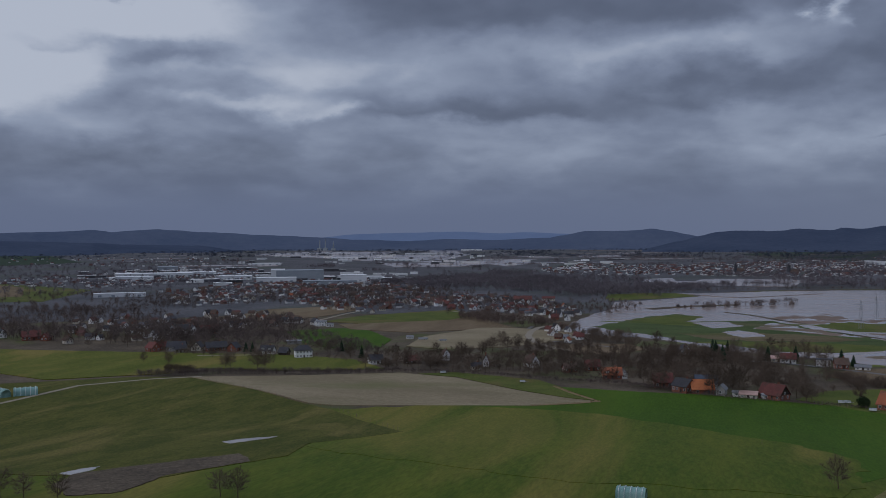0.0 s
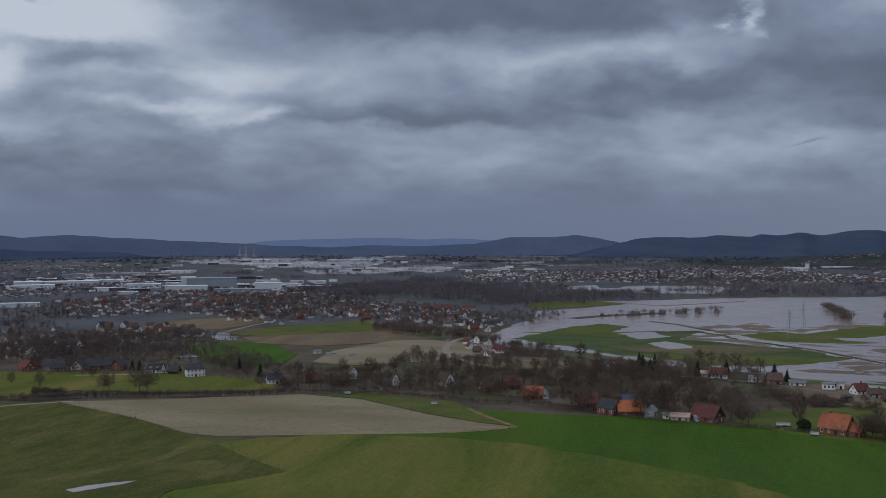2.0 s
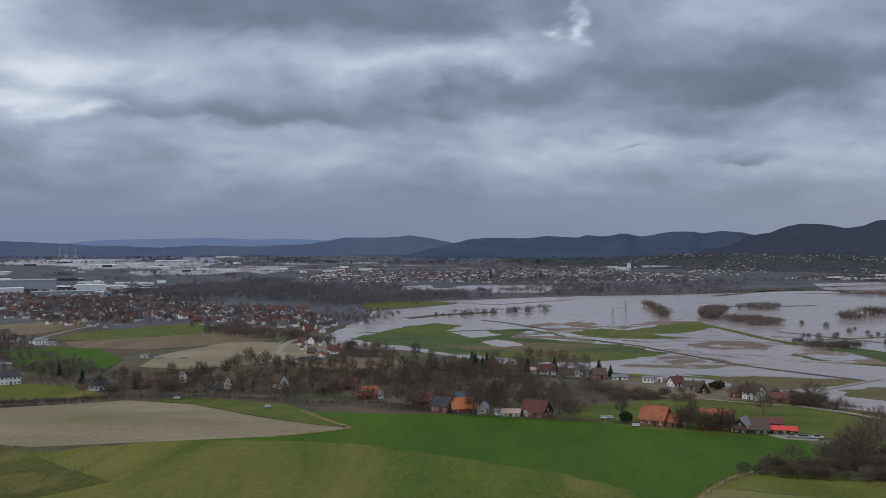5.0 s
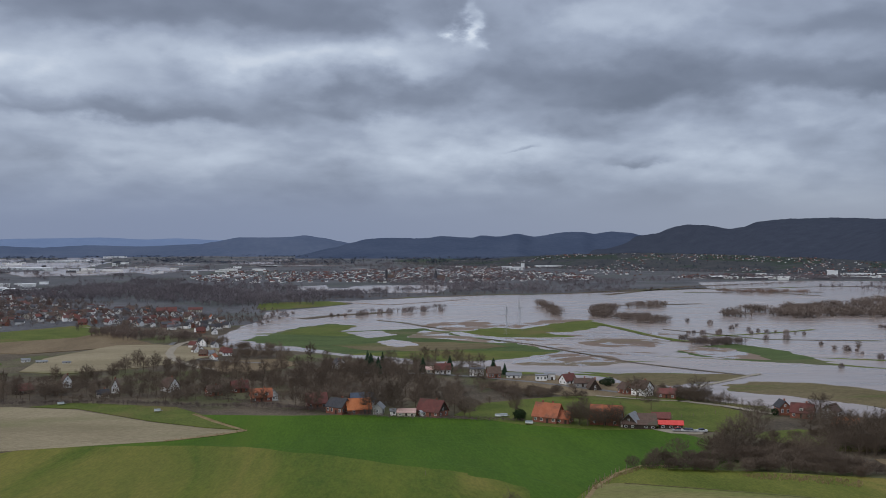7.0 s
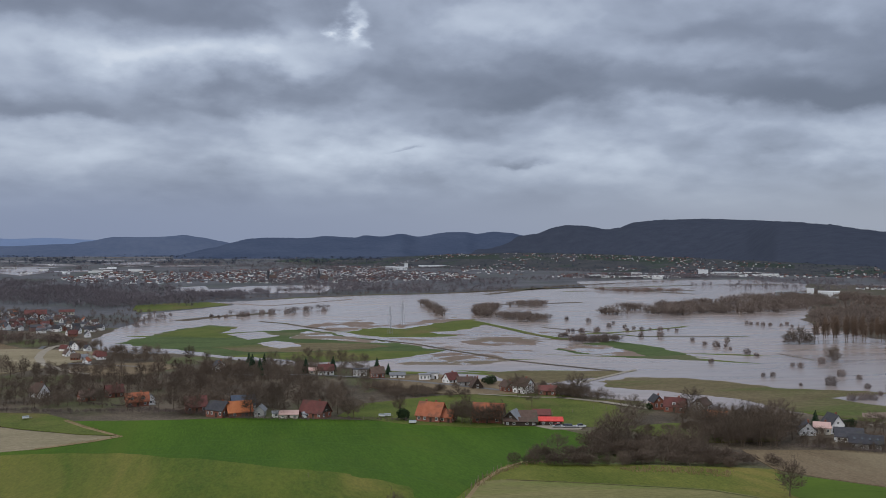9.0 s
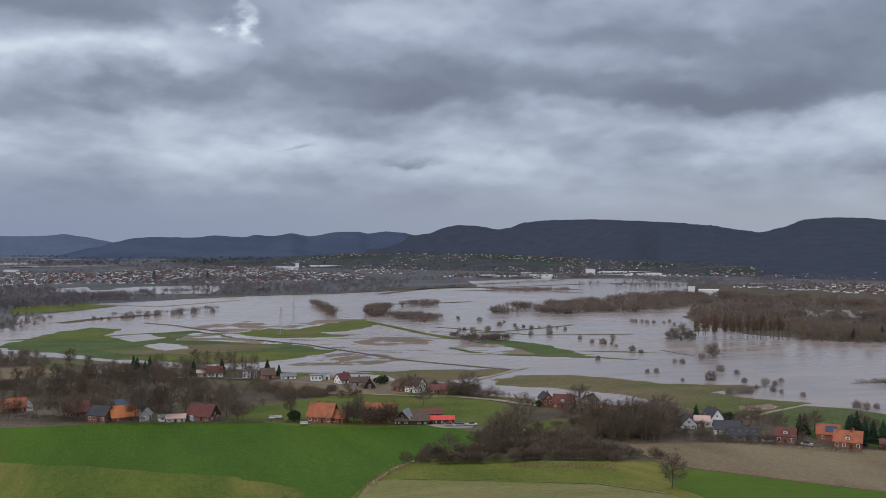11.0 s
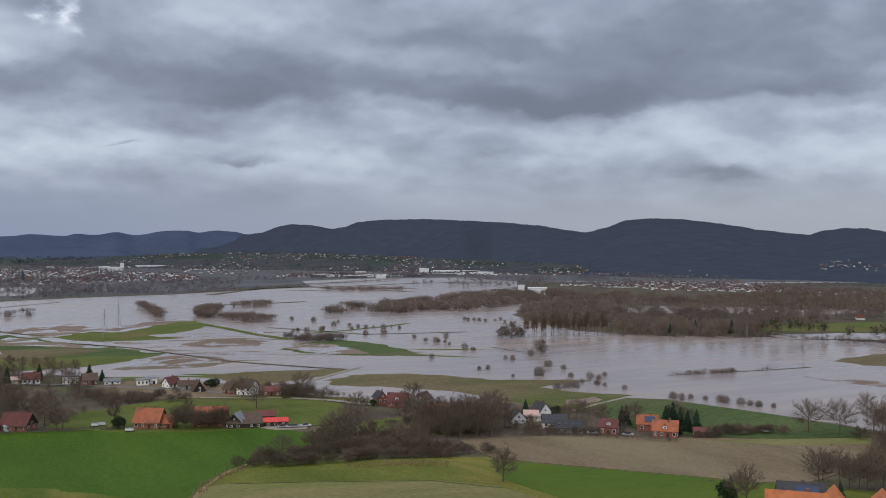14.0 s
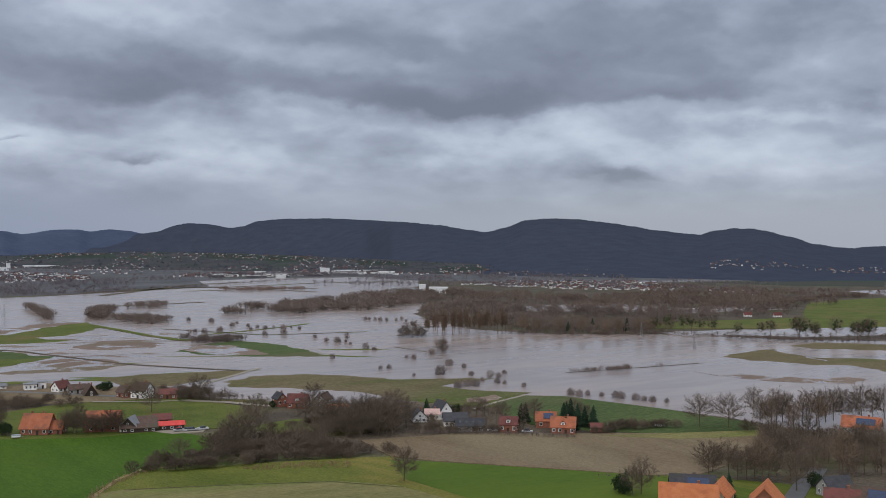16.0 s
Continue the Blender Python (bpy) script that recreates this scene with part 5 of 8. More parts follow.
# shrub belts along the field edges
for line, step, jit, size, kind in (
        ([(84.5, 296.0), (93.7, 292.4), (108.8, 291.8), (125.5, 293.6), (141.6, 288.5), (150.3, 281.0)], 2.0, 1.2, (0.6, 0.95), SHRUB),
        ([(90.3, 306.3), (102.3, 306.8), (120.0, 310.7), (134.9, 305.7), (147.2, 295.4), (151.6, 285.5)], 2.2, 2.0, (0.8, 1.25), SHRUB),
        ([(114.9, 325.5), (130.5, 326.3), (146.1, 321.0), (155.2, 311.7)], 2.6, 3.0, (0.9, 1.4), SHRUB),
        ([(154.8, 289.4), (162.2, 287.2), (167.2, 281.0)], 3.2, 1.2, (0.5, 0.9), SHRUB),
        ([(-290.3, 418.4), (-274.8, 417.6)], 2.2, 1.2, (0.7, 1.0), SHRUB),
        ([(58.6, 470.7), (69.5, 463.3), (83.3, 465.5), (98.3, 471.3)], 3.4, 2.2, (0.6, 0.95), SHRUB),
        ([(69.9, 458.7), (85.5, 453.8), (100.2, 445.8)], 3.4, 2.5, (0.6, 0.95), SHRUB),
        ([(150.1, 354.1), (169.3, 353.2), (182.6, 359.4)], 3.0, 1.5, (0.5, 0.8), SHRUB),
        ([(256.7, 282.3), (268.2, 281.8), (279.5, 277.6), (289.2, 271.7)], 1.9, 1.2, (0.5, 1.05), SHRUB),
        ([(305.4, 246.1), (311.2, 235.0), (313.5, 217.2), (320.3, 201.9)], 3.4, 4.0, (0.8, 1.3), SHRUB),
        ([(254.6, 214.2), (260.8, 205.5), (264.1, 192.9)], 3.4, 4.0, (0.8, 1.2), SHRUB)):
    for x, y in along(line, step, R, jit):
        kind.plant(x, y, R.uniform(*size), R, R.uniform(1.0, 1.5))

# willows and single trees standing in the water
for spots, size in (
        ([(290.3, 448.8)], (1.15, 1.2)), ([(337, 531), (315.8, 478.5), (316, 582), (325, 742), (318, 630)], (0.75, 0.95)), ([(318.1, 465.8), (272, 545), (313, 637), (316, 663), (314, 516), (298.6, 406.5)], (0.6, 0.75)),
        ([(335, 748), (337, 736), (322, 755), (322, 624), (318, 609), (317, 570), (312, 521), (272.6, 484.5), (278.1, 484.3), (274.1, 450.0), (295.0, 415.1), (299.6, 401.5), (302.7, 389.1), (322.1, 431.8), (316, 571), (318, 626), (334, 645)], (0.35, 0.6)),
        ([(311, 810), (307, 774), (310, 761), (312, 749), (429, 791), (429, 784), (434, 782), (435, 774), (440, 771), (448, 767), (459, 776), (450, 753)], (0.5, 0.8)),
        ([(305.7, 356.4), (307.0, 351.7), (312.8, 352.1), (316.3, 346.1), (319.9, 340.1), (319.9, 336.3), (323.3, 330.4), (324.5, 326.0), (325.6, 321.7), (330.1, 317.1)], (0.45, 0.8)),
        ([(272.2, 404.2), (278.2, 405.8), (281.9, 406.4), (283.5, 403.9)], (0.7, 0.9)),
        ([(-42, 949), (-35, 948), (-28, 941), (-17, 947)], (0.5, 0.8)),
        ([(249, 750), (253, 750), (257, 740), (277, 757), (297, 785), (298, 745), (292, 702), (307, 700), (248, 887), (253, 868)], (0.6, 1.0)),
        ([(302.6, 436.2), (311.4, 422.6)], (0.5, 0.7)),
        ([(229, 708), (234, 711), (234, 698), (240, 701), (243, 696), (246, 843), (270, 741), (296, 834), (284, 860)], (0.6, 1.1))):
    for x, y in spots:
        WILLOW.plant(x, y, R.uniform(*size), R, 1.05)
for x, y in [(350, 538)]:
    LONE_OAK.plant(x, y, 0.95, R, 0.8)
for x, y in [(298.7, 413.2), (330, 637)]:
    BROAD.plant(x, y, 0.5, R)
for x, y, k in [(385, 634, 1.3), (378.5, 637, 0.85), (392, 633, 0.75)]:
    LONE_OAK.plant(x, y, k, R, 1.0)
for x, y in along([(-20, 954), (5, 966), (28, 986), (52, 999), (80, 1020)], 13, R, 2):
    WILLOW.plant(x, y, R.uniform(0.9, 1.5), R)
for x, y in along([(397, 634), (419, 631), (444, 627), (469, 623)], 3.1, R, 0.6):
    POPLAR.plant(x, y, R.uniform(0.66, 0.80), R, 1.15)
for x, y in along([(423, 666), (461, 668), (496, 660)], 3.6, R, 1.4):
    POPLAR.plant(x, y, R.uniform(0.66, 0.82), R, 1.15)
for x, y in along([(572, 559), (602, 542), (607, 528)], 7, R, 2) + along([(604, 504), (628, 475), (677, 428)], 11, R, 2.5) + [(662, 441), (670, 442), (670, 437), (631, 464), (634, 472)]:
    MISTLE.plant(x, y, R.uniform(0.8, 1.25), R)

# ---- woods and thickets ----
def clump(name, poly, n, shapes, material, label, size, seed, fatten=1.0):
    """A wood in loose clumps, with gaps between them."""
    rng = random.Random(seed)
    centres = scatter(poly, max(3, n // 9), rng)
    spread = 0.75 * math.sqrt(sum((centres[0][k] - centres[-1][k]) ** 2 for k in (0, 1)) + 100) / math.sqrt(max(3, n // 9)) + 2.0
    spots = []
    tries = 0
    while len(spots) < n and tries < n * 8:
        tries += 1
        cx, cy = rng.choice(centres)
        x, y = cx + rng.gauss(0, spread), cy + rng.gauss(0, spread)
        if inside(x, y, poly):
            spots.append((x, y))
    return woods(name, spots, shapes, material, label, size, seed, fatten)


clump("belt_thicket", [(85.1, 298.2), (95.2, 309.5), (111.0, 320.4), (126.6, 327.7), (146.1, 321.0), (153.6, 299.7), (152.5, 285.2), (141.8, 284.7), (124.1, 290.3), (104.6, 290.8)], 70, FINE_LOW, "wood_near", "leafless thicket of the shrub belt", (0.4, 0.8), 361, 1.2)
clump("belt_thicket", [(112.7, 313.3), (134.7, 331.2), (153.6, 327.2), (160.2, 303.8), (145.6, 292.2), (127.4, 298.0)], 60, FINE, "wood_near", "young bare trees in the shrub belt", (0.5, 0.85), 362, 1.2)
clump("belt_thicket", [(156.5, 336.0), (178.8, 359.1), (204.1, 356.8), (200.4, 332.4), (185.8, 316.3), (167.5, 317.6), (159.1, 329.0)], 150, FINE, "wood_near", "bare copse beside the brown field", (0.5, 1.0), 363, 1.1)
clump("belt_thicket", [(284.0, 228.7), (307.7, 232.3), (329.2, 207.5), (332.8, 194.2), (277.9, 162.0), (262.7, 178.0), (254.3, 191.9), (252.8, 203.5)], 110, FINE, "wood_near", "bare scrub round the lane", (0.4, 0.9), 364, 1.2)
clump("garden_scrub", [(-182.4, 457.2), (-193.1, 517.7), (-126.4, 540.4), (-61.0, 539.0), (-28.4, 517.8), (9.5, 488.7), (20.9, 441.3), (-24.0, 436.9), (-56.0, 447.1), (-105.8, 452.1), (-145.6, 452.5)], 520, FINE_LOW, "wood_near", "bare garden hedges and scrub round the houses", (0.45, 0.95), 381, 1.5)
clump("garden_scrub", [(-31.2, 434.0), (-37.6, 523.1), (-6.2, 512.0), (14.2, 486.4), (47.2, 474.8), (53.4, 439.4), (40.9, 412.3), (12.6, 431.9), (-9.8, 439.9)], 200, FINE_LOW, "wood_near", "bare garden hedges and scrub behind the farms", (0.45, 0.95), 382, 1.5)
clump("garden_scrub", [(-36.2, 504.3), (-43, 602), (17.0, 580.6), (33.3, 543.8), (50.8, 511.7), (25.3, 500.9), (-6.2, 512.0)], 190, FINE_LOW, "wood_near", "bare scrub by the brown field", (0.45, 0.95), 383, 1.5)
clump("garden_scrub", [(-328.7, 469.0), (-294.0, 483.3), (-228.8, 485.2), (-186.7, 467.8), (-183.7, 484.2), (-240.5, 510.0), (-278.2, 515.9), (-341, 518), (-361, 515)], 110, FINE_LOW, "wood_near", "bare garden hedges round the white house", (0.4, 0.9), 384, 1.1)
clump("garden_scrub", [(49.7, 473.9), (59.9, 492.5), (83.8, 484.1), (99.4, 463.5), (84.0, 454.7), (62.2, 449.0)], 90, FINE_LOW, "wood_near", "bare hedge bank behind the pasture", (0.5, 1.1), 385, 1.1)
clump("garden_scrub", [(196.1, 333.9), (218.8, 358.5), (237.1, 347.7), (248.6, 325.1), (256.6, 294.9), (246.0, 282.6), (220.2, 304.6), (197.5, 319.4)], 90, FINE_LOW, "wood_near", "bare garden shrubs behind the houses", (0.4, 0.9), 386, 1.1)
clump("garden_scrub", [(191.3, 321.5), (202.5, 331.7), (212.2, 318.7), (224.8, 307.4), (241.2, 308.4), (235.0, 297.2), (215.6, 301.7), (200.0, 311.5)], 130, FINE_LOW, "wood_near", "bare garden hedges in front of the houses", (0.35, 0.75), 387, 1.1)
THICKET = "leafless willow thicket standing in the flood"
woods("willow_thicket", along([(186, 1095), (187, 1040), (186, 985), (176, 925)], 2.4, random.Random(301), 2.2), LIGHT_LOW, "wood_thicket", "row of leafless willows along a drowned bank", (0.9, 1.9), 301, 1.2)
clump("willow_thicket", [(210, 915), (222, 985), (246, 1035), (258, 1010), (236, 945), (222, 905)], 120, LIGHT_LOW, "wood_thicket", THICKET, (0.8, 2.0), 302, 1.3)
clump("willow_thicket", [(218, 895), (240, 935), (266, 900), (278, 882), (254, 834), (236, 848)], 150, LIGHT_LOW, "wood_thicket", THICKET, (0.5, 1.5), 303, 1.3)
clump("willow_thicket", [(272, 1040), (290, 1075), (322, 1095), (328, 1062), (308, 1018), (288, 1022)], 80, LIGHT_LOW, "wood_thicket", THICKET, (0.5, 1.5), 305, 1.3)
clump("willow_thicket", [(326, 913), (370, 976), (443, 1019), (540, 1056), (710, 1168), (768, 1139), (620, 977), (533, 907), (454, 887), (373, 895)], 900, LIGHT_LOW, "wood_thicket", THICKET, (0.6, 2.1), 304, 1.6)
clump("hedge_thicket", [(223, 677), (244, 690), (270, 688), (266, 669), (234, 661)], 130, LIGHT_LOW, "wood_dark", "dark hedge on the pointed island", (0.7, 1.1), 305)
clump("willow_thicket", [(468, 745), (528, 855), (600, 905), (660, 905), (600, 800), (560, 715), (500, 690)], 260, LIGHT_LOW, "wood_thicket", "rounded reddish thicket at the water's edge", (0.7, 2.0), 343, 1.5)
clump("willow_thicket", [(418, 900), (520, 1060), (660, 1180), (800, 1210), (830, 1140), (700, 1040), (560, 930)], 300, LIGHT_LOW, "wood_thicket", THICKET, (0.6, 2.1), 344, 1.6)
woods("shore_trees", along([(459, 612), (496, 585), (535, 560), (572, 556), (569, 531), (610, 505), (645, 472), (690, 440), (730, 420)], 3.2, random.Random(345), 2.5), FINE_LOW, "wood_near", "bare scrub with its foot in the flood", (0.4, 1.1), 345, 1.2)
clump("hedge_thicket", [(478, 1351), (596, 1371), (604, 1295), (484, 1239)], 120, LIGHT_LOW, "wood_red", THICKET, (0.42, 1.49), 306, 1.4)
clump("island_wood", [(506, 825), (559, 896), (610, 919), (656, 917), (603, 842), (530, 779), (485, 759)], 210, LIGHT, "wood_thicket", "reddish bare wood on an island in the flood", (0.55, 0.95), 307, 1.2)
clump("island_wood", [(656, 917), (690, 855), (657, 776), (592, 699), (529, 679), (487, 689), (527, 765)], 330, LIGHT, "wood_dark", "dark bare wood on an island in the flood", (0.5, 0.95), 397, 1.2)
clump("island_wood", [(486, 642), (542, 671), (594, 669), (630, 648), (615, 605), (570, 560), (531, 572), (484, 599)], 300, FINE, "wood_thicket", "grey brown bare wood along the flood", (0.6, 1.35), 308, 1.0)
clump("island_wood", [(472, 627), (506, 597), (542, 571), (570, 560), (559, 550), (491, 579), (458, 609)], 110, LIGHT_LOW, "wood_dark", "dark scrub along the flooded bank", (0.5, 1.0), 398, 1.1)
clump("island_wood", [(657, 776), (739, 695), (870, 658), (933, 691), (734, 619), (627, 617), (594, 669)], 330, LIGHT, "wood_dark", "bare wood behind the flood", (0.6, 1.1), 309, 1.2)
for x, y in [(514, 603), (552, 616), (563, 586)]:
    FIR.plant(x, y, R.uniform(0.8, 1.25), R)
for x, y in [(476, 614), (483, 605), (499, 596), (511, 583), (529, 573), (540, 572), (551, 560), (562, 559)]:
    PALE.plant(x, y, R.uniform(0.8, 1.15), R)
clump("wood_belt", [(710, 1125), (791, 1052), (859, 904), (944, 796), (1110, 771), (993, 690), (836, 744), (719, 850), (639, 904)], 560, LIGHT, "wood_stuff", "wide belt of bare brown woods", (0.8, 1.2), 310, 1.3)
clump("wood_belt", [(1173, 1167), (1239, 990), (1296, 820), (1193, 754), (1003, 802), (936, 932)], 500, FAR, "wood_stuff", "bare woods before the village", (0.8, 1.1), 311)
clump("bank_scrub", [(563, 553), (597, 503), (640, 454), (677, 428), (666, 421), (619, 448), (579, 499)], 200, LIGHT_LOW, "wood_dark", "dark waterside scrub", (0.4, 0.8), 312)
clump("bank_scrub", [(350.8, 418.7), (378.0, 416.1), (404.8, 411.5), (432.6, 406.8), (399.5, 406.1), (371.6, 409.0)], 70, LIGHT_LOW, "wood_stuff", "low scrub on a drowned bank", (0.35, 0.8), 313)
clump("shore_scrub", [(130.8, 463.6), (147.8, 461.5), (160.2, 445.7), (167.2, 418.4), (153.4, 426.7), (138.8, 442.3)], 130, FINE, "wood_near", "bare shoreline scrub", (0.4, 0.75), 314)
clump("river_wood", [(-131, 715), (-114, 718), (-61, 652), (-46, 605), (-1.3, 580.5), (49.2, 572.5), (28.7, 538.8), (-13.3, 537.5), (-55.5, 591.9), (-88, 621)], 260, FINE, "wood_near", "bare wood along the river bank", (0.45, 0.9), 315)
clump("village_wood", [(-189.6, 475.2), (-175.3, 545.0), (-135.2, 578.0), (-83.8, 586.2), (-31.1, 568.1), (10.5, 539.2), (1.2, 496.6), (-52.2, 460.9), (-89.7, 454.8), (-137.7, 464.6)], 210, FINE, "wood_near", "bare garden trees and scrub between the houses", (0.4, 0.9), 316)
clump("village_wood", [(-54.1, 549.9), (-3.6, 556.8), (49.1, 563.9), (77.3, 527.9), (58.5, 477.4), (24.0, 463.3), (-14.4, 484.6), (-42.4, 487.3)], 150, FINE, "wood_near", "bare garden trees and scrub between the houses", (0.4, 0.85), 317)
clump("village_wood", [(-387, 552), (-359, 604), (-309, 612), (-263, 558), (-225, 564), (-196.2, 517.2), (-226.2, 500.9), (-251.2, 532.8), (-308, 550), (-334, 507), (-353, 504)], 150, LIGHT, "wood_dark", "dark bare trees round the houses", (0.5, 0.85), 318)
clump("village_wood", [(-439, 627), (-421, 692), (-377, 746), (-323, 685), (-338, 636), (-369, 586), (-378, 539)], 300, LIGHT, "wood_dark", "dark bare trees round the houses", (0.5, 0.9), 319)
clump("village_wood", [(-614, 458), (-553, 508), (-494, 525), (-416, 517), (-304.7, 514.7), (-431, 707), (-587, 769), (-715, 734), (-804, 600)], 800, LIGHT, "wood_dark", "dark bare wood behind the western houses", (0.7, 1.2), 320)
clump("hedge_wood", [(-225, 769), (-219, 807), (-187, 801), (-147, 747), (-127, 737), (-128, 715), (-156, 703), (-200, 739)], 260, LIGHT, "wood_stuff", "bare copse at the field's edge", (0.5, 0.9), 321)
clump("village_wood", [(-322, 786), (-310, 956), (-212, 887), (-114, 777), (-161, 949), (-267, 1116), (-434, 1229), (-526, 1129), (-379, 813)], 520, LIGHT, "wood_dark", "bare trees among the village houses", (0.5, 0.9), 322)
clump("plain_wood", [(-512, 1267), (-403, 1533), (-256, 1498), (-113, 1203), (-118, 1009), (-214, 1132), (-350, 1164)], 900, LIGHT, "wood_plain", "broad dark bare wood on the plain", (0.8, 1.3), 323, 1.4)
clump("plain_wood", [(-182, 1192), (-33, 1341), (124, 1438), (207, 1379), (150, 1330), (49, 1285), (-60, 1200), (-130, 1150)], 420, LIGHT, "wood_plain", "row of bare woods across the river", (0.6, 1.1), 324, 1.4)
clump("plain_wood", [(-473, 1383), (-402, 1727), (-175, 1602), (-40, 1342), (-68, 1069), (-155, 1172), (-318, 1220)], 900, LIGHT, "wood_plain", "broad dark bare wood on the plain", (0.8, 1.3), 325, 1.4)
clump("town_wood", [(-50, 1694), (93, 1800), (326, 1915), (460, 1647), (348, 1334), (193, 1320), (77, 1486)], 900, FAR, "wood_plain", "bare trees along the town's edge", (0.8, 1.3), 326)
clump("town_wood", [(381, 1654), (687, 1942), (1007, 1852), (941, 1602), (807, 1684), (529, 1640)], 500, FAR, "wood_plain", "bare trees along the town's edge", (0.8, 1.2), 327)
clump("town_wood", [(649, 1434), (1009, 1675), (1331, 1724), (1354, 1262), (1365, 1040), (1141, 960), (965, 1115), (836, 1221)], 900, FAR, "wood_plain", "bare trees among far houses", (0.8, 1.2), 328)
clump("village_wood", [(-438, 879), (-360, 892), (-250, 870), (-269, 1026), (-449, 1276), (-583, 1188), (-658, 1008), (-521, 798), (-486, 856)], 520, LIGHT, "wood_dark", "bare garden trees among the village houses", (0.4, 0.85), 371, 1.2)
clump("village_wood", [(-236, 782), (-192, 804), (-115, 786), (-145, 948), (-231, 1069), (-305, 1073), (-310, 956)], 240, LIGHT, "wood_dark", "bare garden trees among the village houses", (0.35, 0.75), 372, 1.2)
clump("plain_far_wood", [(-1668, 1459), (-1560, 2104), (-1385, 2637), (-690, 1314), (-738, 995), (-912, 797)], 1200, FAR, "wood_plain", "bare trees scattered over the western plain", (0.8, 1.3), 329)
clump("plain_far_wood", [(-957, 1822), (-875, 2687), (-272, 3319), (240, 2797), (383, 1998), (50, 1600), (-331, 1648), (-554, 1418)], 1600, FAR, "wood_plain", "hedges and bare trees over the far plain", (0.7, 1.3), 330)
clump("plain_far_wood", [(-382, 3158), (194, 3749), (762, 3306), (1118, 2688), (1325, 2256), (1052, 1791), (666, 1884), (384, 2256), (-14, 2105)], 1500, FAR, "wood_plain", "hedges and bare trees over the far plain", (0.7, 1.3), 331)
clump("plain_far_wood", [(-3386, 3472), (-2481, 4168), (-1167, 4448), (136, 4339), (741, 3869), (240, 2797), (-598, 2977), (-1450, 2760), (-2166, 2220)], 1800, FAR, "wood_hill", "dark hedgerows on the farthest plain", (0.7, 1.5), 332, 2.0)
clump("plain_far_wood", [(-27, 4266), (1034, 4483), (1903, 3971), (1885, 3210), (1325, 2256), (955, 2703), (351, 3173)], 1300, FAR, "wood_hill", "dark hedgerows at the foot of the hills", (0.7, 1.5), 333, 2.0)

clump("wood_belt", [(640, 700), (793, 936), (984, 979), (1093, 922), (1182, 875), (936, 690), (803, 612), (690, 640)], 620, LIGHT, "wood_stuff", "bare brown woods behind the green field", (0.7, 1.1), 334, 1.5)
clump("wood_belt", [(1015, 760), (1100, 800), (1330, 800), (1330, 760), (1109, 765)], 160, LIGHT, "wood_stuff", "bare tree belt along the green field", (0.5, 0.9), 335, 1.25)
for k, (line, step, jit, size) in enumerate((
        ([(-81, 1180), (49, 1273), (149, 1309), (255, 1333), (369, 1391), (521, 1471), (746, 1624)], 3.4, 3.0, (0.5, 1.1)),
        ([(-26, 979), (10, 987), (38, 1005), (83, 1056)], 5.0, 1.5, (0.7, 1.4)))):
    woods("shore_trees", along(line, step, random.Random(336 + k), jit), LIGHT_LOW, "wood_dark", "dark bare trees lining the far bank of the flood", size, 336 + k, 1.15)
woods("reed_tufts", scatter([(109.8, 284.1), (122.2, 286.0), (134.9, 283.1), (145.2, 275.3), (138.2, 265.6), (124.4, 273.2), (112.7, 277.1)], 420, random.Random(341)), TUFT, "reed", "straw coloured reed tufts by the shrubs", (0.4, 1.0), 341)
woods("rough_grass", scatter([(56.6, 253.2), (62.9, 270.2), (74.1, 288.0), (84.6, 299.7), (96.2, 300.2), (82.4, 291.9), (71.9, 279.6), (62.2, 260.3)], 220, random.Random(342)), TUFT, "reed", "dry grass tufts along the bank", (0.5, 1.0), 342)
woods("rough_grass", along([(-77.2, 419.1), (-66.3, 401.9), (-50.4, 381.3), (-59.4, 373.7), (-77.6, 363.2)], 0.8, random.Random(343), 0.5), TUFT, "reed", "dry grass tufts along the field track", (0.5, 1.0), 343)
woods("rough_grass", along([(-266.9, 399.2), (-209.6, 368.9), (-173.3, 342.6), (-160.7, 340.7)], 0.5, random.Random(344), 0.5), TUFT, "reed", "dry grass tufts along the field edge", (0.4, 0.9), 344)
sp, zf = hill_trees(HILL_MAIN, 2600, 351, "", 0.97)
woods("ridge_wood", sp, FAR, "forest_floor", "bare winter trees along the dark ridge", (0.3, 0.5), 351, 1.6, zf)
sp, zf = hill_trees(HILL_MIDDLE, 400, 352, "", 0.97)
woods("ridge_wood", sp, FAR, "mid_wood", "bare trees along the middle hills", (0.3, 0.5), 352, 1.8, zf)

for i, (line, size, step) in enumerate((
        ([(-296.3, 397.9), (-274.9, 404.6), (-261.2, 414.8), (-235.6, 420.7), (-209.8, 426.6), (-184.6, 434.1), (-165.6, 444.0)], (0.5, 0.9), 0.75),
        ([(-166.8, 447.3), (-133.2, 449.3), (-103.9, 444.1), (-75.4, 436.0), (-49.0, 432.7), (-23.2, 422.5), (1.0, 413.0)], (0.3, 0.6), 0.8),
        ([(-76.1, 459.4), (-30.7, 427.4), (-9.2, 411.0), (11.8, 403.5), (33.1, 399.6), (50.4, 395.9), (61.1, 392.1)], (0.22, 0.42), 0.7),
        ([(187.0, 318.3), (201.4, 309.9), (216.9, 300.1), (230.2, 287.9), (241.0, 276.9)], (0.24, 0.45), 0.8),
        ([(194.4, 213.6), (206.2, 204.6), (224.6, 201.7)], (0.15, 0.3), 1.2))):
    woods("field_hedge", along(line, step, random.Random(390 + i), 0.5), FINE_LOW, "wood_dark", "dark leafless hedge along the field edge", size, 390 + i, 1.1)
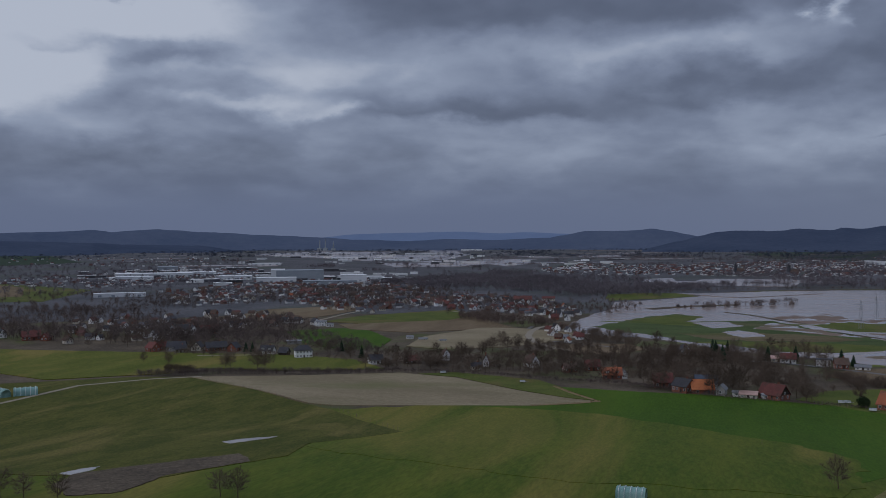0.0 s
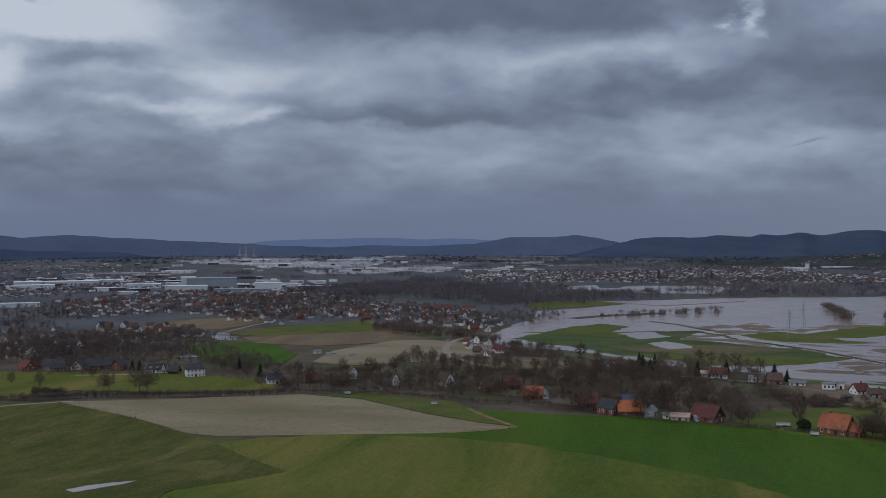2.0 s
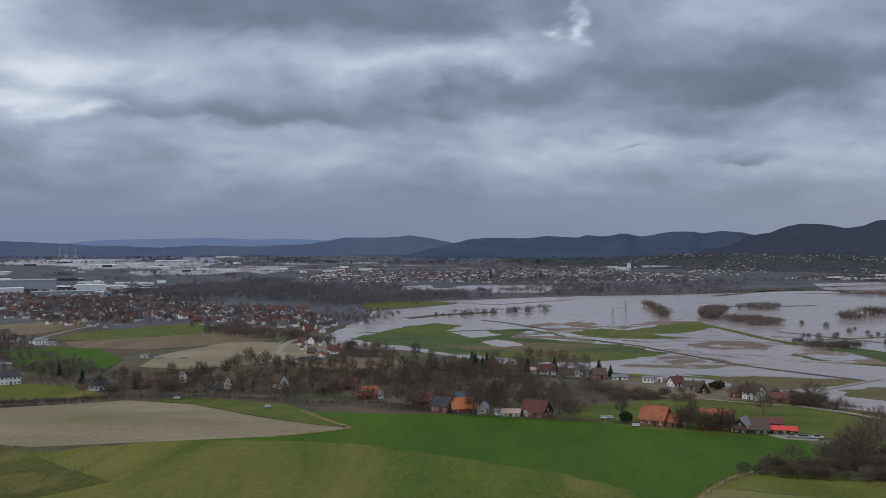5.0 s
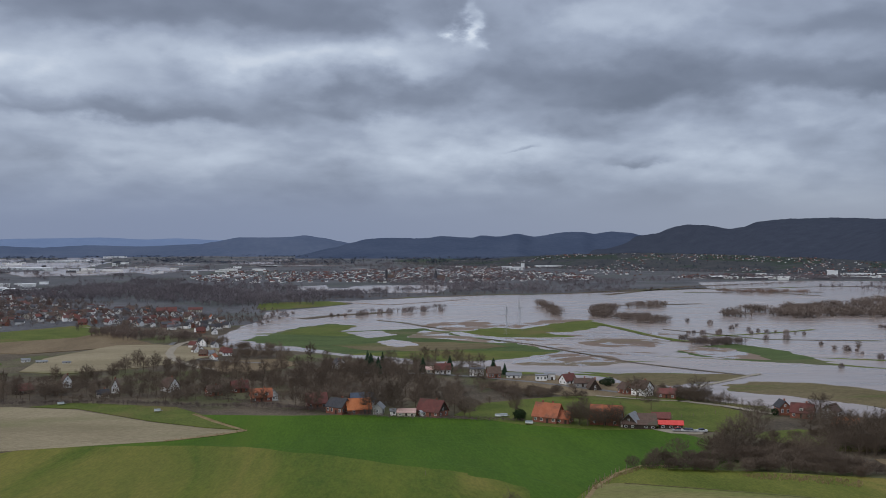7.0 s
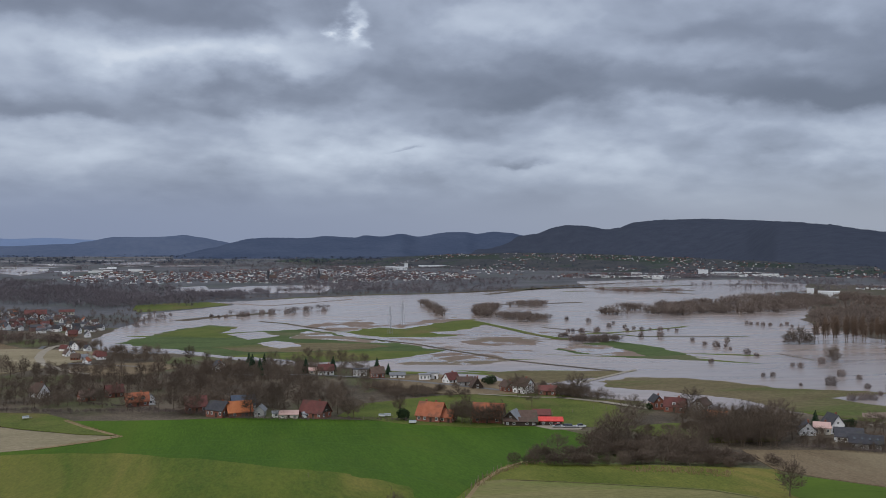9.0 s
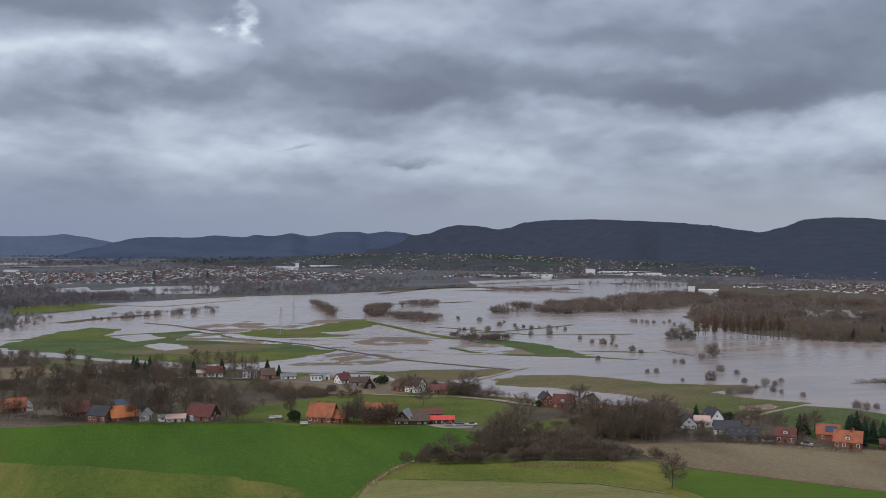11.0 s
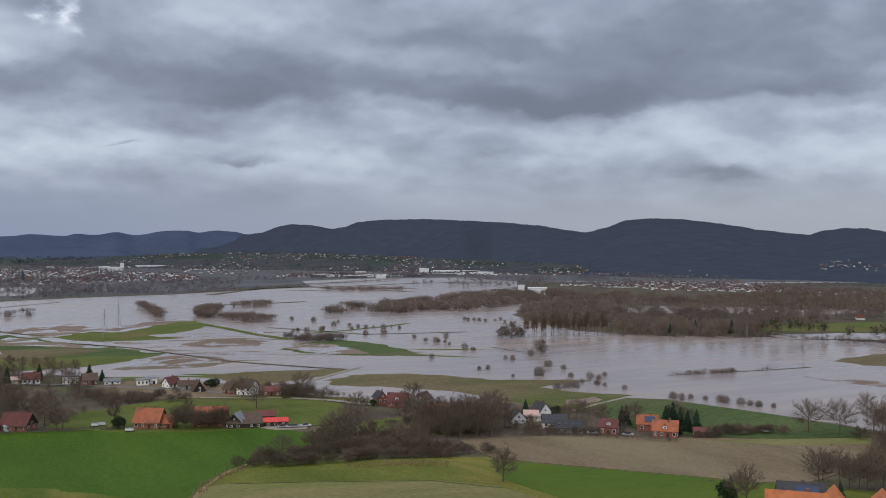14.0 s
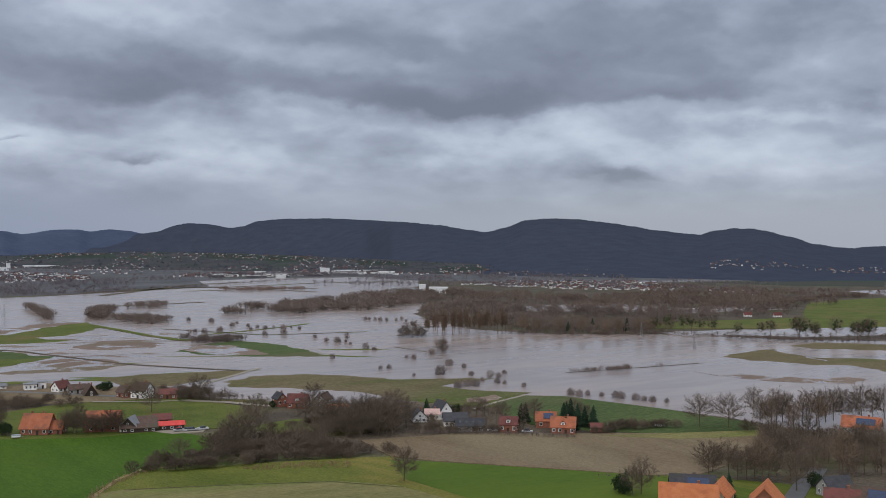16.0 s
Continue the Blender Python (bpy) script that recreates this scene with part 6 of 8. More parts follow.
for x, y in [(-161.8, 149.3), (-113.7, 159.7), (-108.8, 159.3), (-150.2, 147.1), (-169.6, 150.3)]:
    BROAD.plant(x, y, R.uniform(0.5, 0.65), R)
clump("village_wood", [(-899, 921), (-738, 995), (-663, 1027), (-493, 869), (-499, 772), (-546, 736), (-671, 687)], 300, LIGHT, "wood_dark", "bare trees at the village edge", (0.5, 0.9), 395, 1.2)
clump("village_wood", [(-170, 961), (-142, 1076), (-72, 952), (-91, 833), (-123, 796)], 120, LIGHT, "wood_dark", "bare trees at the river village", (0.4, 0.7), 396, 1.2)
sp, zf = hill_trees(HILL_FOOT, 1100, 353, "", 0.1)
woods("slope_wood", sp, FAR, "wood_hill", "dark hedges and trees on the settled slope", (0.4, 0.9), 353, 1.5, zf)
woods("island_wood", scatter([(498, 813), (550, 881), (605, 912), (668, 888), (657, 776), (583, 689), (498, 646), (471, 674), (478, 748)], 430, random.Random(354)), LIGHT, "wood_thicket", "close bare wood on the drowned island", (0.45, 0.85), 354, 1.2)
woods("island_wood", scatter([(466, 620), (505, 667), (592, 699), (640, 629), (604, 568), (566, 552), (517, 569)], 240, random.Random(355)), FINE, "wood_near", "close bare wood along the flood", (0.4, 0.9), 355, 1.1)
woods("wood_belt", scatter([(539, 878), (643, 1019), (775, 1031), (859, 904), (998, 755), (899, 680), (717, 675), (642, 758), (645, 901)], 380, random.Random(356)), LIGHT, "wood_stuff", "close bare woods behind the flood", (0.6, 1.0), 356, 1.3)
for k, (poly, n, shp, size) in enumerate((
        ([(-353, 504), (-465, 663), (-428, 704), (-356, 725), (-312, 663), (-225, 564), (-192.1, 506.4), (-255.5, 519.6), (-304.2, 511.7)], 650, LIGHT_LOW, (0.5, 1.0)),
        ([(-361, 515), (-452, 645), (-421, 692), (-356, 715), (-309, 629), (-315, 564), (-335, 532)], 220, LIGHT, (0.45, 0.8)),
        ([(-556, 1131), (-512, 1267), (-426, 1213), (-294, 1068), (-263, 875), (-360, 892), (-438, 879)], 380, LIGHT_LOW, (0.5, 1.0)),
        ([(-702, 1052), (-654, 1244), (-607, 1327), (-462, 1040), (-477, 908), (-540, 827)], 380, LIGHT_LOW, (0.5, 1.0)),
        ([(-322, 786), (-300, 824), (-261, 866), (-196, 819), (-122, 796), (-134, 914), (-225, 1043), (-330, 1074), (-441, 1174), (-492, 1081)], 380, LIGHT_LOW, (0.4, 0.9)))):
    woods("garden_growth", scatter(poly, n, random.Random(400 + k)), shp, "wood_dark", "dark bare hedges and bushes between the village houses", size, 400 + k, 1.15)

# ---- houses ----
def tiles(name, a, b, c=None, rough=0.8):
    """Roof tiles in courses, mossy in places."""
    m = mat(name, a, b, 0.5, 3.0, rough, vary=0.15, c=c)
    t = m.node_tree
    p = t.nodes["Principled BSDF"]
    co = t.nodes.new("ShaderNodeTexCoord")
    w = nd(t, "ShaderNodeTexWave", Scale=1.6, Distortion=0.6, Detail=1.0)
    w.bands_direction = "Z"
    t.links.new(co.outputs["Object"], w.inputs["Vector"])
    bp = nd(t, "ShaderNodeBump", Strength=0.7, Distance=0.06)
    t.links.new(w.outputs[0], bp.inputs["Height"])
    t.links.new(bp.outputs[0], p.inputs["Normal"])
    return m


tiles("tile_orange", (0.28, 0.092, 0.048), (0.40, 0.142, 0.078), (0.19, 0.088, 0.058))
tiles("tile_bright", (0.44, 0.140, 0.055), (0.54, 0.200, 0.088), (0.38, 0.125, 0.06))
tiles("tile_red", (0.125, 0.050, 0.045), (0.185, 0.072, 0.062), (0.105, 0.060, 0.050))
tiles("tile_brown", (0.085, 0.055, 0.045), (0.14, 0.095, 0.075), (0.09, 0.085, 0.06))
tiles("tile_dark", (0.045, 0.045, 0.052), (0.080, 0.078, 0.085), (0.07, 0.07, 0.06))
tiles("tile_slate", (0.060, 0.075, 0.105), (0.095, 0.115, 0.150))
tiles("tile_pink", (0.46, 0.30, 0.26), (0.58, 0.40, 0.35))
tiles("sheet_red", (0.50, 0.050, 0.045), (0.62, 0.085, 0.070), rough=0.5)
tiles("tile_grey", (0.17, 0.175, 0.185), (0.25, 0.255, 0.265))
mat("render_white", (0.78, 0.77, 0.75), (0.88, 0.87, 0.86), 0.4, 5.0, 0.8, vary=0.08)
mat("render_cream", (0.52, 0.48, 0.40), (0.66, 0.61, 0.52), 0.4, 5.0, 0.8, vary=0.1)
mat("render_grey", (0.30, 0.29, 0.28), (0.40, 0.39, 0.37), 0.4, 5.0, 0.85)
mat("brick_red", (0.20, 0.080, 0.055), (0.30, 0.125, 0.085), 0.6, 8.0, 0.9, c=(0.17, 0.085, 0.065))
mat("timber_dark", (0.040, 0.030, 0.025), (0.075, 0.058, 0.048), 0.5, 5.0, 0.85)
mat("trim_white", (0.72, 0.72, 0.70), (0.82, 0.82, 0.80), 0.5, 5.0, 0.6)
mat("glass_dark", (0.020, 0.024, 0.030), (0.035, 0.040, 0.048), 0.5, 5.0, 0.08, spec=0.6)
mat("solar", (0.012, 0.022, 0.060), (0.022, 0.040, 0.095), 0.5, 2.0, 0.15, spec=0.6)
mat("tarp_teal", (0.14, 0.27, 0.25), (0.30, 0.44, 0.41), 0.35, 2.0, 0.45, bump=0.2)
mat("steel", (0.22, 0.23, 0.24), (0.32, 0.33, 0.34), 0.5, 4.0, 0.5, metal=0.6)
mat("hall_white", (0.62, 0.63, 0.64), (0.76, 0.77, 0.78), 0.03, 0.4, 0.6)
mat("hall_grey", (0.26, 0.29, 0.32), (0.36, 0.39, 0.42), 0.03, 0.4, 0.6)
mat("car_paint", (0.55, 0.55, 0.56), (0.62, 0.62, 0.63), 0.4, 2.0, 0.3, vary=0.5)
mat("rubber", (0.015, 0.015, 0.015), (0.03, 0.03, 0.03), 1.0, 8.0, 0.8)
mat("post_wood", (0.17, 0.14, 0.10), (0.27, 0.22, 0.17), 0.5, 6.0, 0.9)


def box(x0, x1, y0, y1, z0, z1):
    v = [(x, y, z) for z in (z0, z1) for y in (y0, y1) for x in (x0, x1)]
    return v, [(0, 2, 3, 1), (4, 5, 7, 6), (0, 1, 5, 4), (2, 6, 7, 3), (1, 3, 7, 5), (0, 4, 6, 2)]


def join(*geos):
    vs, fs = [], []
    for v, f in geos:
        o = len(vs)
        vs += list(v)
        fs += [tuple(i + o for i in q) for q in f]
    return vs, fs


def gable_walls(L, W, e, r):
    a, b = L / 2, W / 2
    v = [(-a, -b, -0.8), (a, -b, -0.8), (a, b, -0.8), (-a, b, -0.8), (-a, -b, e), (a, -b, e), (a, b, e), (-a, b, e), (-a, 0, r), (a, 0, r)]
    return v, [(3, 2, 1, 0), (0, 1, 5, 4), (2, 3, 7, 6), (1, 2, 6, 9, 5), (3, 0, 4, 8, 7), (4, 5, 9, 8), (6, 7, 8, 9)]


def gable_roof(L, W, e, r, over=0.55, thick=0.28, hip=0.0):
    """Two tiled slopes with eaves and thickness; hip shortens the ridge at both ends."""
    a, b = L / 2 + over, W / 2 + over
    drop = (r - e) / (W / 2) * over
    h = hip * L / 2
    lo, up = e - drop, r
    top = [(-a, -b, lo), (a, -b, lo), (a, b, lo), (-a, b, lo), (-a + h, 0, up), (a - h, 0, up)]
    v = [(x, y, z + thick) for x, y, z in top] + top
    f = [(0, 1, 5, 4), (2, 3, 4, 5), (1, 2, 5), (3, 0, 4), (7, 6, 10, 11), (9, 8, 11, 10)]
    if hip:
        f += [(8, 7, 11), (6, 9, 10)]
    else:
        f = f[:2] + f[4:] + [(1, 7, 11, 5), (5, 11, 8, 2), (3, 9, 10, 4), (4, 10, 6, 0)]
    f += [(0, 6, 7, 1), (2, 8, 9, 3)]
    if hip:
        f += [(1, 7, 8, 2), (3, 9, 6, 0)]
    return v, f


def add_window(root, at, w, h, face, framed=True):
    """A window on the wall that faces -y (0), +x (1), +y (2) or -x (3)."""
    t = 0.07
    g = box(-w / 2, w / 2, -t, 0.02, 0, h)
    ob = part("window", g if framed else box(-w / 2, w / 2, -0.03, 0.02, 0, h), "trim_white" if framed else "glass_dark", root)
    ob.matrix_basis = pose(*at, 0, 0, 90 * face)
    if framed:
        m = 0.12
        part("pane", join(box(-w / 2 + m, -0.04, -t - 0.012, -t + 0.03, m, h - m), box(0.04, w / 2 - m, -t - 0.012, -t + 0.03, m, h - m)), "glass_dark", ob)
    return ob


def house(at, turn, L, W, eaves, ridge, wall, roof, label, front=3, floors=1, ends=2, chimney=1, hip=0.0, name="house", category="house", gable="", door=True, solar=False, dormer=0, framed=True, lift=0.0, skylights=0, size=0.87):
    """A house with its ridge along its own x; turn 0 sets the long side towards the slope."""
    x, y = at
    root = new(name)
    tagged(root, label, category, "houses of the valley")
    root.matrix_basis = pose(x, y, rise(x, y) + lift, 0, 0, turn - math.degrees(math.atan2(x, y))) @ Matrix.Diagonal((size, size, size, 1))
    ridge_w = ridge if not hip else eaves + 0.05
    part("wall", gable_walls(L, W, eaves, ridge_w), wall, root)
    part("roof", gable_roof(L, W, eaves, ridge, hip=hip), roof, root)
    fh = eaves / floors
    for k in range(floors):
        for i in range(front):
            px = -L / 2 + L * (i + 0.5) / front
            if door and k == 0 and i == front // 2:
                d = part("door", box(-0.55, 0.55, -0.06, 0.02, 0, 2.05), "timber_dark", root)
                d.matrix_basis = pose(px, -W / 2, 0.15)
            else:
                add_window(root, (px, -W / 2, k * fh + fh * 0.32), min(1.25, L / front * 0.5), fh * 0.45, 0, framed)
        for i in range(ends):
            py = -W / 2 + W * (i + 0.5) / ends
            for s, fc in ((1, 1), (-1, 3)):
                add_window(root, (s * L / 2, py, k * fh + fh * 0.32), min(1.15, W / ends * 0.45), fh * 0.45, fc, framed)
    if ridge - eaves > 2.6 and not hip:
        for s, fc in ((1, 1), (-1, 3)):
            add_window(root, (s * L / 2, 0, eaves + 0.35), 1.0, 1.1, fc, framed)
    for c in range(chimney):
        cx = L * (0.18 - 0.42 * c)
        ch = part("chimney", join(box(cx - 0.35, cx + 0.35, 0.1, 0.8, ridge - 1.2, ridge + 0.95), box(cx - 0.42, cx + 0.42, 0.03, 0.87, ridge + 0.95, ridge + 1.08)), "brick_red", root)
    sl = math.atan2(ridge - eaves, W / 2)
    if solar:
        p = part("solar_panel", box(-L * 0.25, L * 0.25, -W * 0.2, W * 0.2, 0.32, 0.4), "solar", root, "dark blue solar panel")
        p.matrix_basis = pose(L * 0.12, -W / 4, (eaves + ridge) / 2, math.degrees(sl), 0, 0)
    for i in range(skylights):
        p = part("skylight", box(-0.55, 0.55, -0.7, 0.7, 0.26, 0.36), "glass_dark", root)
        p.matrix_basis = pose(-L / 2 + L * (i + 0.6) / (skylights + 0.2), -W / 4, (eaves + ridge) / 2, math.degrees(sl), 0, 0)
    for i in range(dormer):
        dx = -L / 2 + L * (i + 0.5) / dormer
        zz = eaves + 0.4
        d = part("dormer", join(box(dx - 0.9, dx + 0.9, -W / 2 + 0.5, -W / 8, zz, zz + 1.5)), "render_white", root)
        dr = part("dormer_roof", gable_roof(3.0, 2.0, 0, 0.7, 0.25, 0.15), roof, root)
        dr.matrix_basis = pose(dx, -W / 2 + 1.6, zz + 1.5, 0, 0, 90)
        add_window(root, (dx, -W / 2 + 0.5, zz + 0.35), 1.1, 0.9, 0, framed)
    if gable:
        for s in (1, -1):
            g = part("gable_boarding", ([(0, -W / 2 * 0.96, 0), (0, W / 2 * 0.96, 0), (0, 0, ridge - eaves - 0.1), (0.05, -W / 2 * 0.96, 0), (0.05, W / 2 * 0.96, 0), (0.05, 0, ridge - eaves - 0.1)], [(0, 2, 1), (3, 4, 5), (0, 1, 4, 3), (1, 2, 5, 4), (2, 0, 3, 5)]), gable, root, "dark boarded gable")
            g.matrix_basis = pose(s * L / 2 if s > 0 else -L / 2 - 0.05, 0, eaves)
    return root


# the farms and houses along the foot of the slope
house((-25.8, 432.1), 8, 10, 8, 3.2, 7.6, "brick_red", "tile_red", "brick house with a red tiled roof among trees", 3)
house((-15.3, 419.4), -40, 10, 8, 3.6, 7.2, "brick_red", "tile_dark", "dark roofed brick house with white framed windows", 4, 1, 3)
house((-7.2, 419.0), 12, 11.5, 9, 2.6, 7.0, "brick_red", "tile_bright", "barn with a bright orange tiled roof", 2, 1, 1, 0, name="barn", category="barn")
house((-5.3, 434.2), 6, 12, 8, 3.2, 7.0, "render_grey", "tile_slate", "house with a slate blue roof behind the barn", 3)
house((1.8, 415.8), 80, 7, 4.6, 3.2, 5.4, "render_grey", "tile_grey", "small grey rendered shed with a pitched roof", 1, 1, 1, 0, name="shed", category="shed")
house((8.2, 412.3), 10, 3.2, 2.6, 2.2, 3.0, "render_white", "tile_grey", "tiny white garden shed", 1, 1, 0, 0, name="shed", category="shed", door=False)
house((13.7, 410.3), -5, 8.5, 6, 2.0, 3.4, "render_cream", "tile_pink", "low outbuilding with a pale pink roof", 3, 1, 1, 0, name="outbuilding", category="shed")
house((20.6, 409.1), 20, 3.0, 2.4, 2.0, 2.7, "render_white", "tile_grey", "tiny white garden hut", 1, 1, 0, 0, name="shed", category="shed", door=False)
house((24.6, 410.2), -35, 13, 8.5, 2.8, 7.6, "brick_red", "tile_red", "farm house with a dark boarded gable", 4, 1, 2, 1, gable="timber_dark")
house((71.6, 393.4), -22, 12, 10.5, 3.2, 8.6, "brick_red", "tile_orange", "large farm house with an orange tiled roof", 4, 1, 3, 2)
house((77.8, 389.9), -18, 6, 8, 2.6, 5.6, "brick_red", "tile_orange", "brick wing of the farm with an orange roof", 2, 1, 2, 0, name="farm_wing", category="barn")
house((94.2, 386.7), -8, 14, 11, 3.0, 8.6, "brick_red", "tile_orange", "large barn with an orange roof and a grey gable", 3, 1, 2, 0, name="barn", category="barn", gable="tile_grey")
house((102.8, 379.7), 70, 8, 7.5, 2.8, 6.4, "render_cream", "tile_grey", "half timbered barn end with a grey roof", 2, 1, 3, 0, name="barn", category="barn", gable="timber_dark")
house((105.0, 376.4), 0, 15, 5.5, 2.2, 3.4, "timber_dark", "tile_brown", "low timber stable with a brown roof", 5, 1, 1, 0, name="stable", category="barn")
house((108.8, 381.4), 5, 9, 8, 2.8, 5.6, "timber_dark", "tile_brown", "brown roofed timber barn", 2, 1, 1, 0, name="barn", category="barn")
house((117.1, 374.6), 3, 10.5, 5.5, 2.4, 3.6, "timber_dark", "sheet_red", "open shelter with a bright red roof", 3, 1, 0, 0, name="shelter", category="shed", door=False)
house((117.2, 387.7), 5, 8, 6, 2.6, 4.6, "brick_red", "tile_red", "low red roofed outbuilding", 2, 1, 1, 0, name="outbuilding", category="shed")
house((122.0, 461.1), -60, 8, 6.2, 3.2, 6.2, "brick_red", "tile_brown", "brick house with a timbered gable end", 3)
house((128.4, 455.1), -38, 9.5, 7.6, 4.6, 8.4, "render_white", "tile_brown", "white two storey house with a tall white gable", 3, 2, 2)
house((138.3, 447.9), -6, 9.5, 7, 2.8, 5.0, "brick_red", "tile_red", "low brick house with a red roof", 3, 1, 2, 1)
house((147.5, 457.7), 0, 3.6, 3, 2.2, 2.8, "render_white", "tile_grey", "small white garage beside the house", 1, 1, 0, 0, name="garage", category="garage", door=False)
house((109.3, 475.1), -80, 9, 6.4, 1.4, 6.2, "timber_dark", "tile_brown", "dark timber house with a steep white edged gable", 2, 1, 1)
house((105.3, 484.4), 10, 9, 6.5, 2.8, 5.0, "render_grey", "tile_brown", "brown roofed bungalow beside the lane", 3)
house((100.1, 494.3), 40, 8, 6.5, 2.6, 6.0, "render_white", "tile_red", "white house with a red brown roof", 3)
house((88.3, 506.9), 5, 6.5, 5.5, 3.6, 3.9, "render_white", "tile_grey", "white flat roofed house", 3, 1, 1, 0, door=False)
house((93.5, 509.3), -5, 6.0, 5.5, 4.0, 4.3, "render_white", "tile_grey", "white flat roofed house extension", 2, 1, 1, 0)
house((75.3, 517.9), 0, 9, 6.5, 2.0, 3.2, "render_white", "tile_grey", "low white bungalow beside the street", 3, 1, 1, 0)
house((64.4, 519.6), 12, 8, 7, 3.4, 6.8, "brick_red", "tile_brown", "brick house with many white windows", 4, 1, 2)
house((56.3, 529.0), 0, 9, 6, 4.4, 4.8, "render_white", "tile_dark", "white two storey cube house", 4, 2, 2, 0)
house((38.1, 537.6), 5, 9.5, 7, 3.2, 6.4, "render_white", "tile_red", "white house with a red tiled roof", 4)
house((31.7, 542.1), 5, 6, 5, 2.4, 3.8, "render_cream", "tile_pink", "pale annex beside the house", 2, 1, 1, 0, name="annex", category="shed")
house((-21.6, 563.1), -75, 8, 6, 2.6, 5.6, "render_white", "tile_dark", "white gabled house among the trees", 2)
house((174.8, 402.6), -70, 8, 5.4, 4.0, 6.8, "brick_red", "tile_dark", "brick house with a pointed gable end", 2, 1, 2)
house((180.0, 394.4), -10, 10, 8, 3.0, 6.8, "brick_red", "tile_red", "house with a faded red roof and a large tree", 3, 1, 2, 1, dormer=1)
house((191.9, 393.4), 65, 9, 6.5, 3.4, 6.4, "render_grey", "tile_brown", "grey barn with a brown roof", 2, 1, 1, 0, name="barn", category="barn")
house((187.0, 371.2), 0, 11, 7, 2.2, 4.6, "brick_red", "tile_bright", "low barn with an orange roof behind trees", 3, 1, 1, 0, name="barn", category="barn")
house((209.1, 339.2), -82, 9, 6.8, 2.2, 5.6, "render_white", "tile_dark", "white gabled house behind bare trees", 2)
house((215.9, 339.3), 0, 7, 6, 3.0, 4.8, "render_cream", "tile_pink", "pale red house between gables", 3)
house((221.0, 340.1), -62, 9, 6.4, 4.0, 8.2, "render_white", "tile_dark", "white house with a steep dark roof", 3, 1, 2)
house((217.0, 324.0), 5, 11, 8, 2.6, 5.6, "render_white", "tile_dark", "white bungalow with a dark grey roof", 4, 1, 2, 0)
house((216.3, 312.7), 3, 12.5, 8.5, 2.4, 5.2, "render_grey", "tile_dark", "grey roofed house with a row of skylights", 4, 1, 2, 0, skylights=4)
house((227.7, 302.0), -8, 7.6, 7, 3.8, 6.6, "brick_red", "tile_red", "brick house with white balcony and red roof", 3, 1, 2, 0, dormer=1)
house((246.2, 302.0), 0, 9, 8, 3.4, 6.8, "brick_red", "tile_orange", "orange brick house with rooftop solar panels", 2, 1, 2, 1, solar=True)
house((244.0, 288.6), -4, 10.5, 8, 3.4, 7.2, "brick_red", "tile_orange", "modern orange brick house with a large dormer", 4, 1, 2, 1, dormer=1)
house((256.5, 283.7), 10, 5, 4, 2.4, 3.8, "brick_red", "tile_red", "small red roofed shed beside the house", 1, 1, 1, 0, name="shed", category="shed")
house((346.4, 228.7), -6, 16, 9, 2.6, 6.8, "render_grey", "tile_orange", "long house with an orange roof and solar panel", 4, 1, 2, 1, solar=True)
house((184.0, 169.2), 2, 16, 9, 2.8, 6.6, "brick_red", "tile_bright", "big farm house with an orange tiled roof", 5, 1, 2, 1)
house((195.2, 178.1), 4, 13, 8, 3.0, 6.8, "render_grey", "tile_dark", "dark roofed house with solar panels", 4, 1, 2, 0, solar=True)
house((195.5, 169.4), 78, 11, 6.5, 2.8, 6.6, "render_cream", "tile_bright", "orange roofed wing with a pale gable", 3, 1, 2, 0, name="farm_wing", category="house")
house((198.0, 156.6), 86, 12, 9, 3.0, 7.8, "brick_red", "tile_bright", "orange roofed house gable end", 3, 1, 2, 0)
house((234.9, 162.9), 40, 9, 7, 2.8, 6.2, "render_grey", "tile_dark", "dark grey roofed house among shrubs", 3, 1, 2, 0)
house((216.8, 148.4), 0, 9, 7, 3.0, 6.4, "brick_red", "tile_red", "red roofed house beside the lane", 3)
house((227.5, 146.3), -3, 14, 8, 3.0, 6.4, "render_grey", "tile_brown", "brown roofed house with solar panel", 4, 1, 2, 0, solar=True)

# the western end of the village
house((-243.3, 491.5), 8, 11.5, 9, 5.4, 8.4, "render_white", "tile_dark", "white two storey villa with a dark hipped roof", 5, 2, 3, 1, hip=0.55)
house((-259.0, 497.9), -30, 6.5, 5.5, 2.4, 5.4, "timber_dark", "tile_dark", "dark timber carport with white eaves", 1, 1, 1, 0, name="carport", category="garage")
house((-279, 555), 0, 11, 4, 2.6, 3.1, "render_grey", "tile_grey", "long low pale roofed shed", 2, 1, 1, 0, name="shed", category="shed", door=False)
house((-271.5, 500.4), -25, 9.5, 7, 2.8, 6.2, "render_white", "tile_dark", "white house with a dark roof and dormers", 3, 1, 2, 1, dormer=2)
house((-324, 506), 70, 9, 7, 3.0, 6.4, "render_cream", "tile_dark", "pale gabled farm house", 2)
house((-312.0, 508.1), 6, 15, 8, 3.0, 6.6, "brick_red", "tile_dark", "long farm house with a dark roof", 6, 1, 2, 1)
house((-299.0, 507.7), 60, 8, 7, 3.2, 6.6, "brick_red", "tile_dark", "dark roofed farm wing", 2, 1, 1, 0, name="farm_wing", category="barn")
house((-337, 502), -15, 13, 9, 3.4, 6.8, "render_grey", "tile_dark", "grey house with a wide dark roof", 4, 1, 2)
house((-350, 504), 30, 8, 7, 3.0, 6.0, "brick_red", "tile_red", "red roofed house by the meadow", 2)
house((-190.5, 475.1), 10, 9, 7, 3.2, 6.0, "render_white", "tile_dark", "white house half hidden by trees", 4)
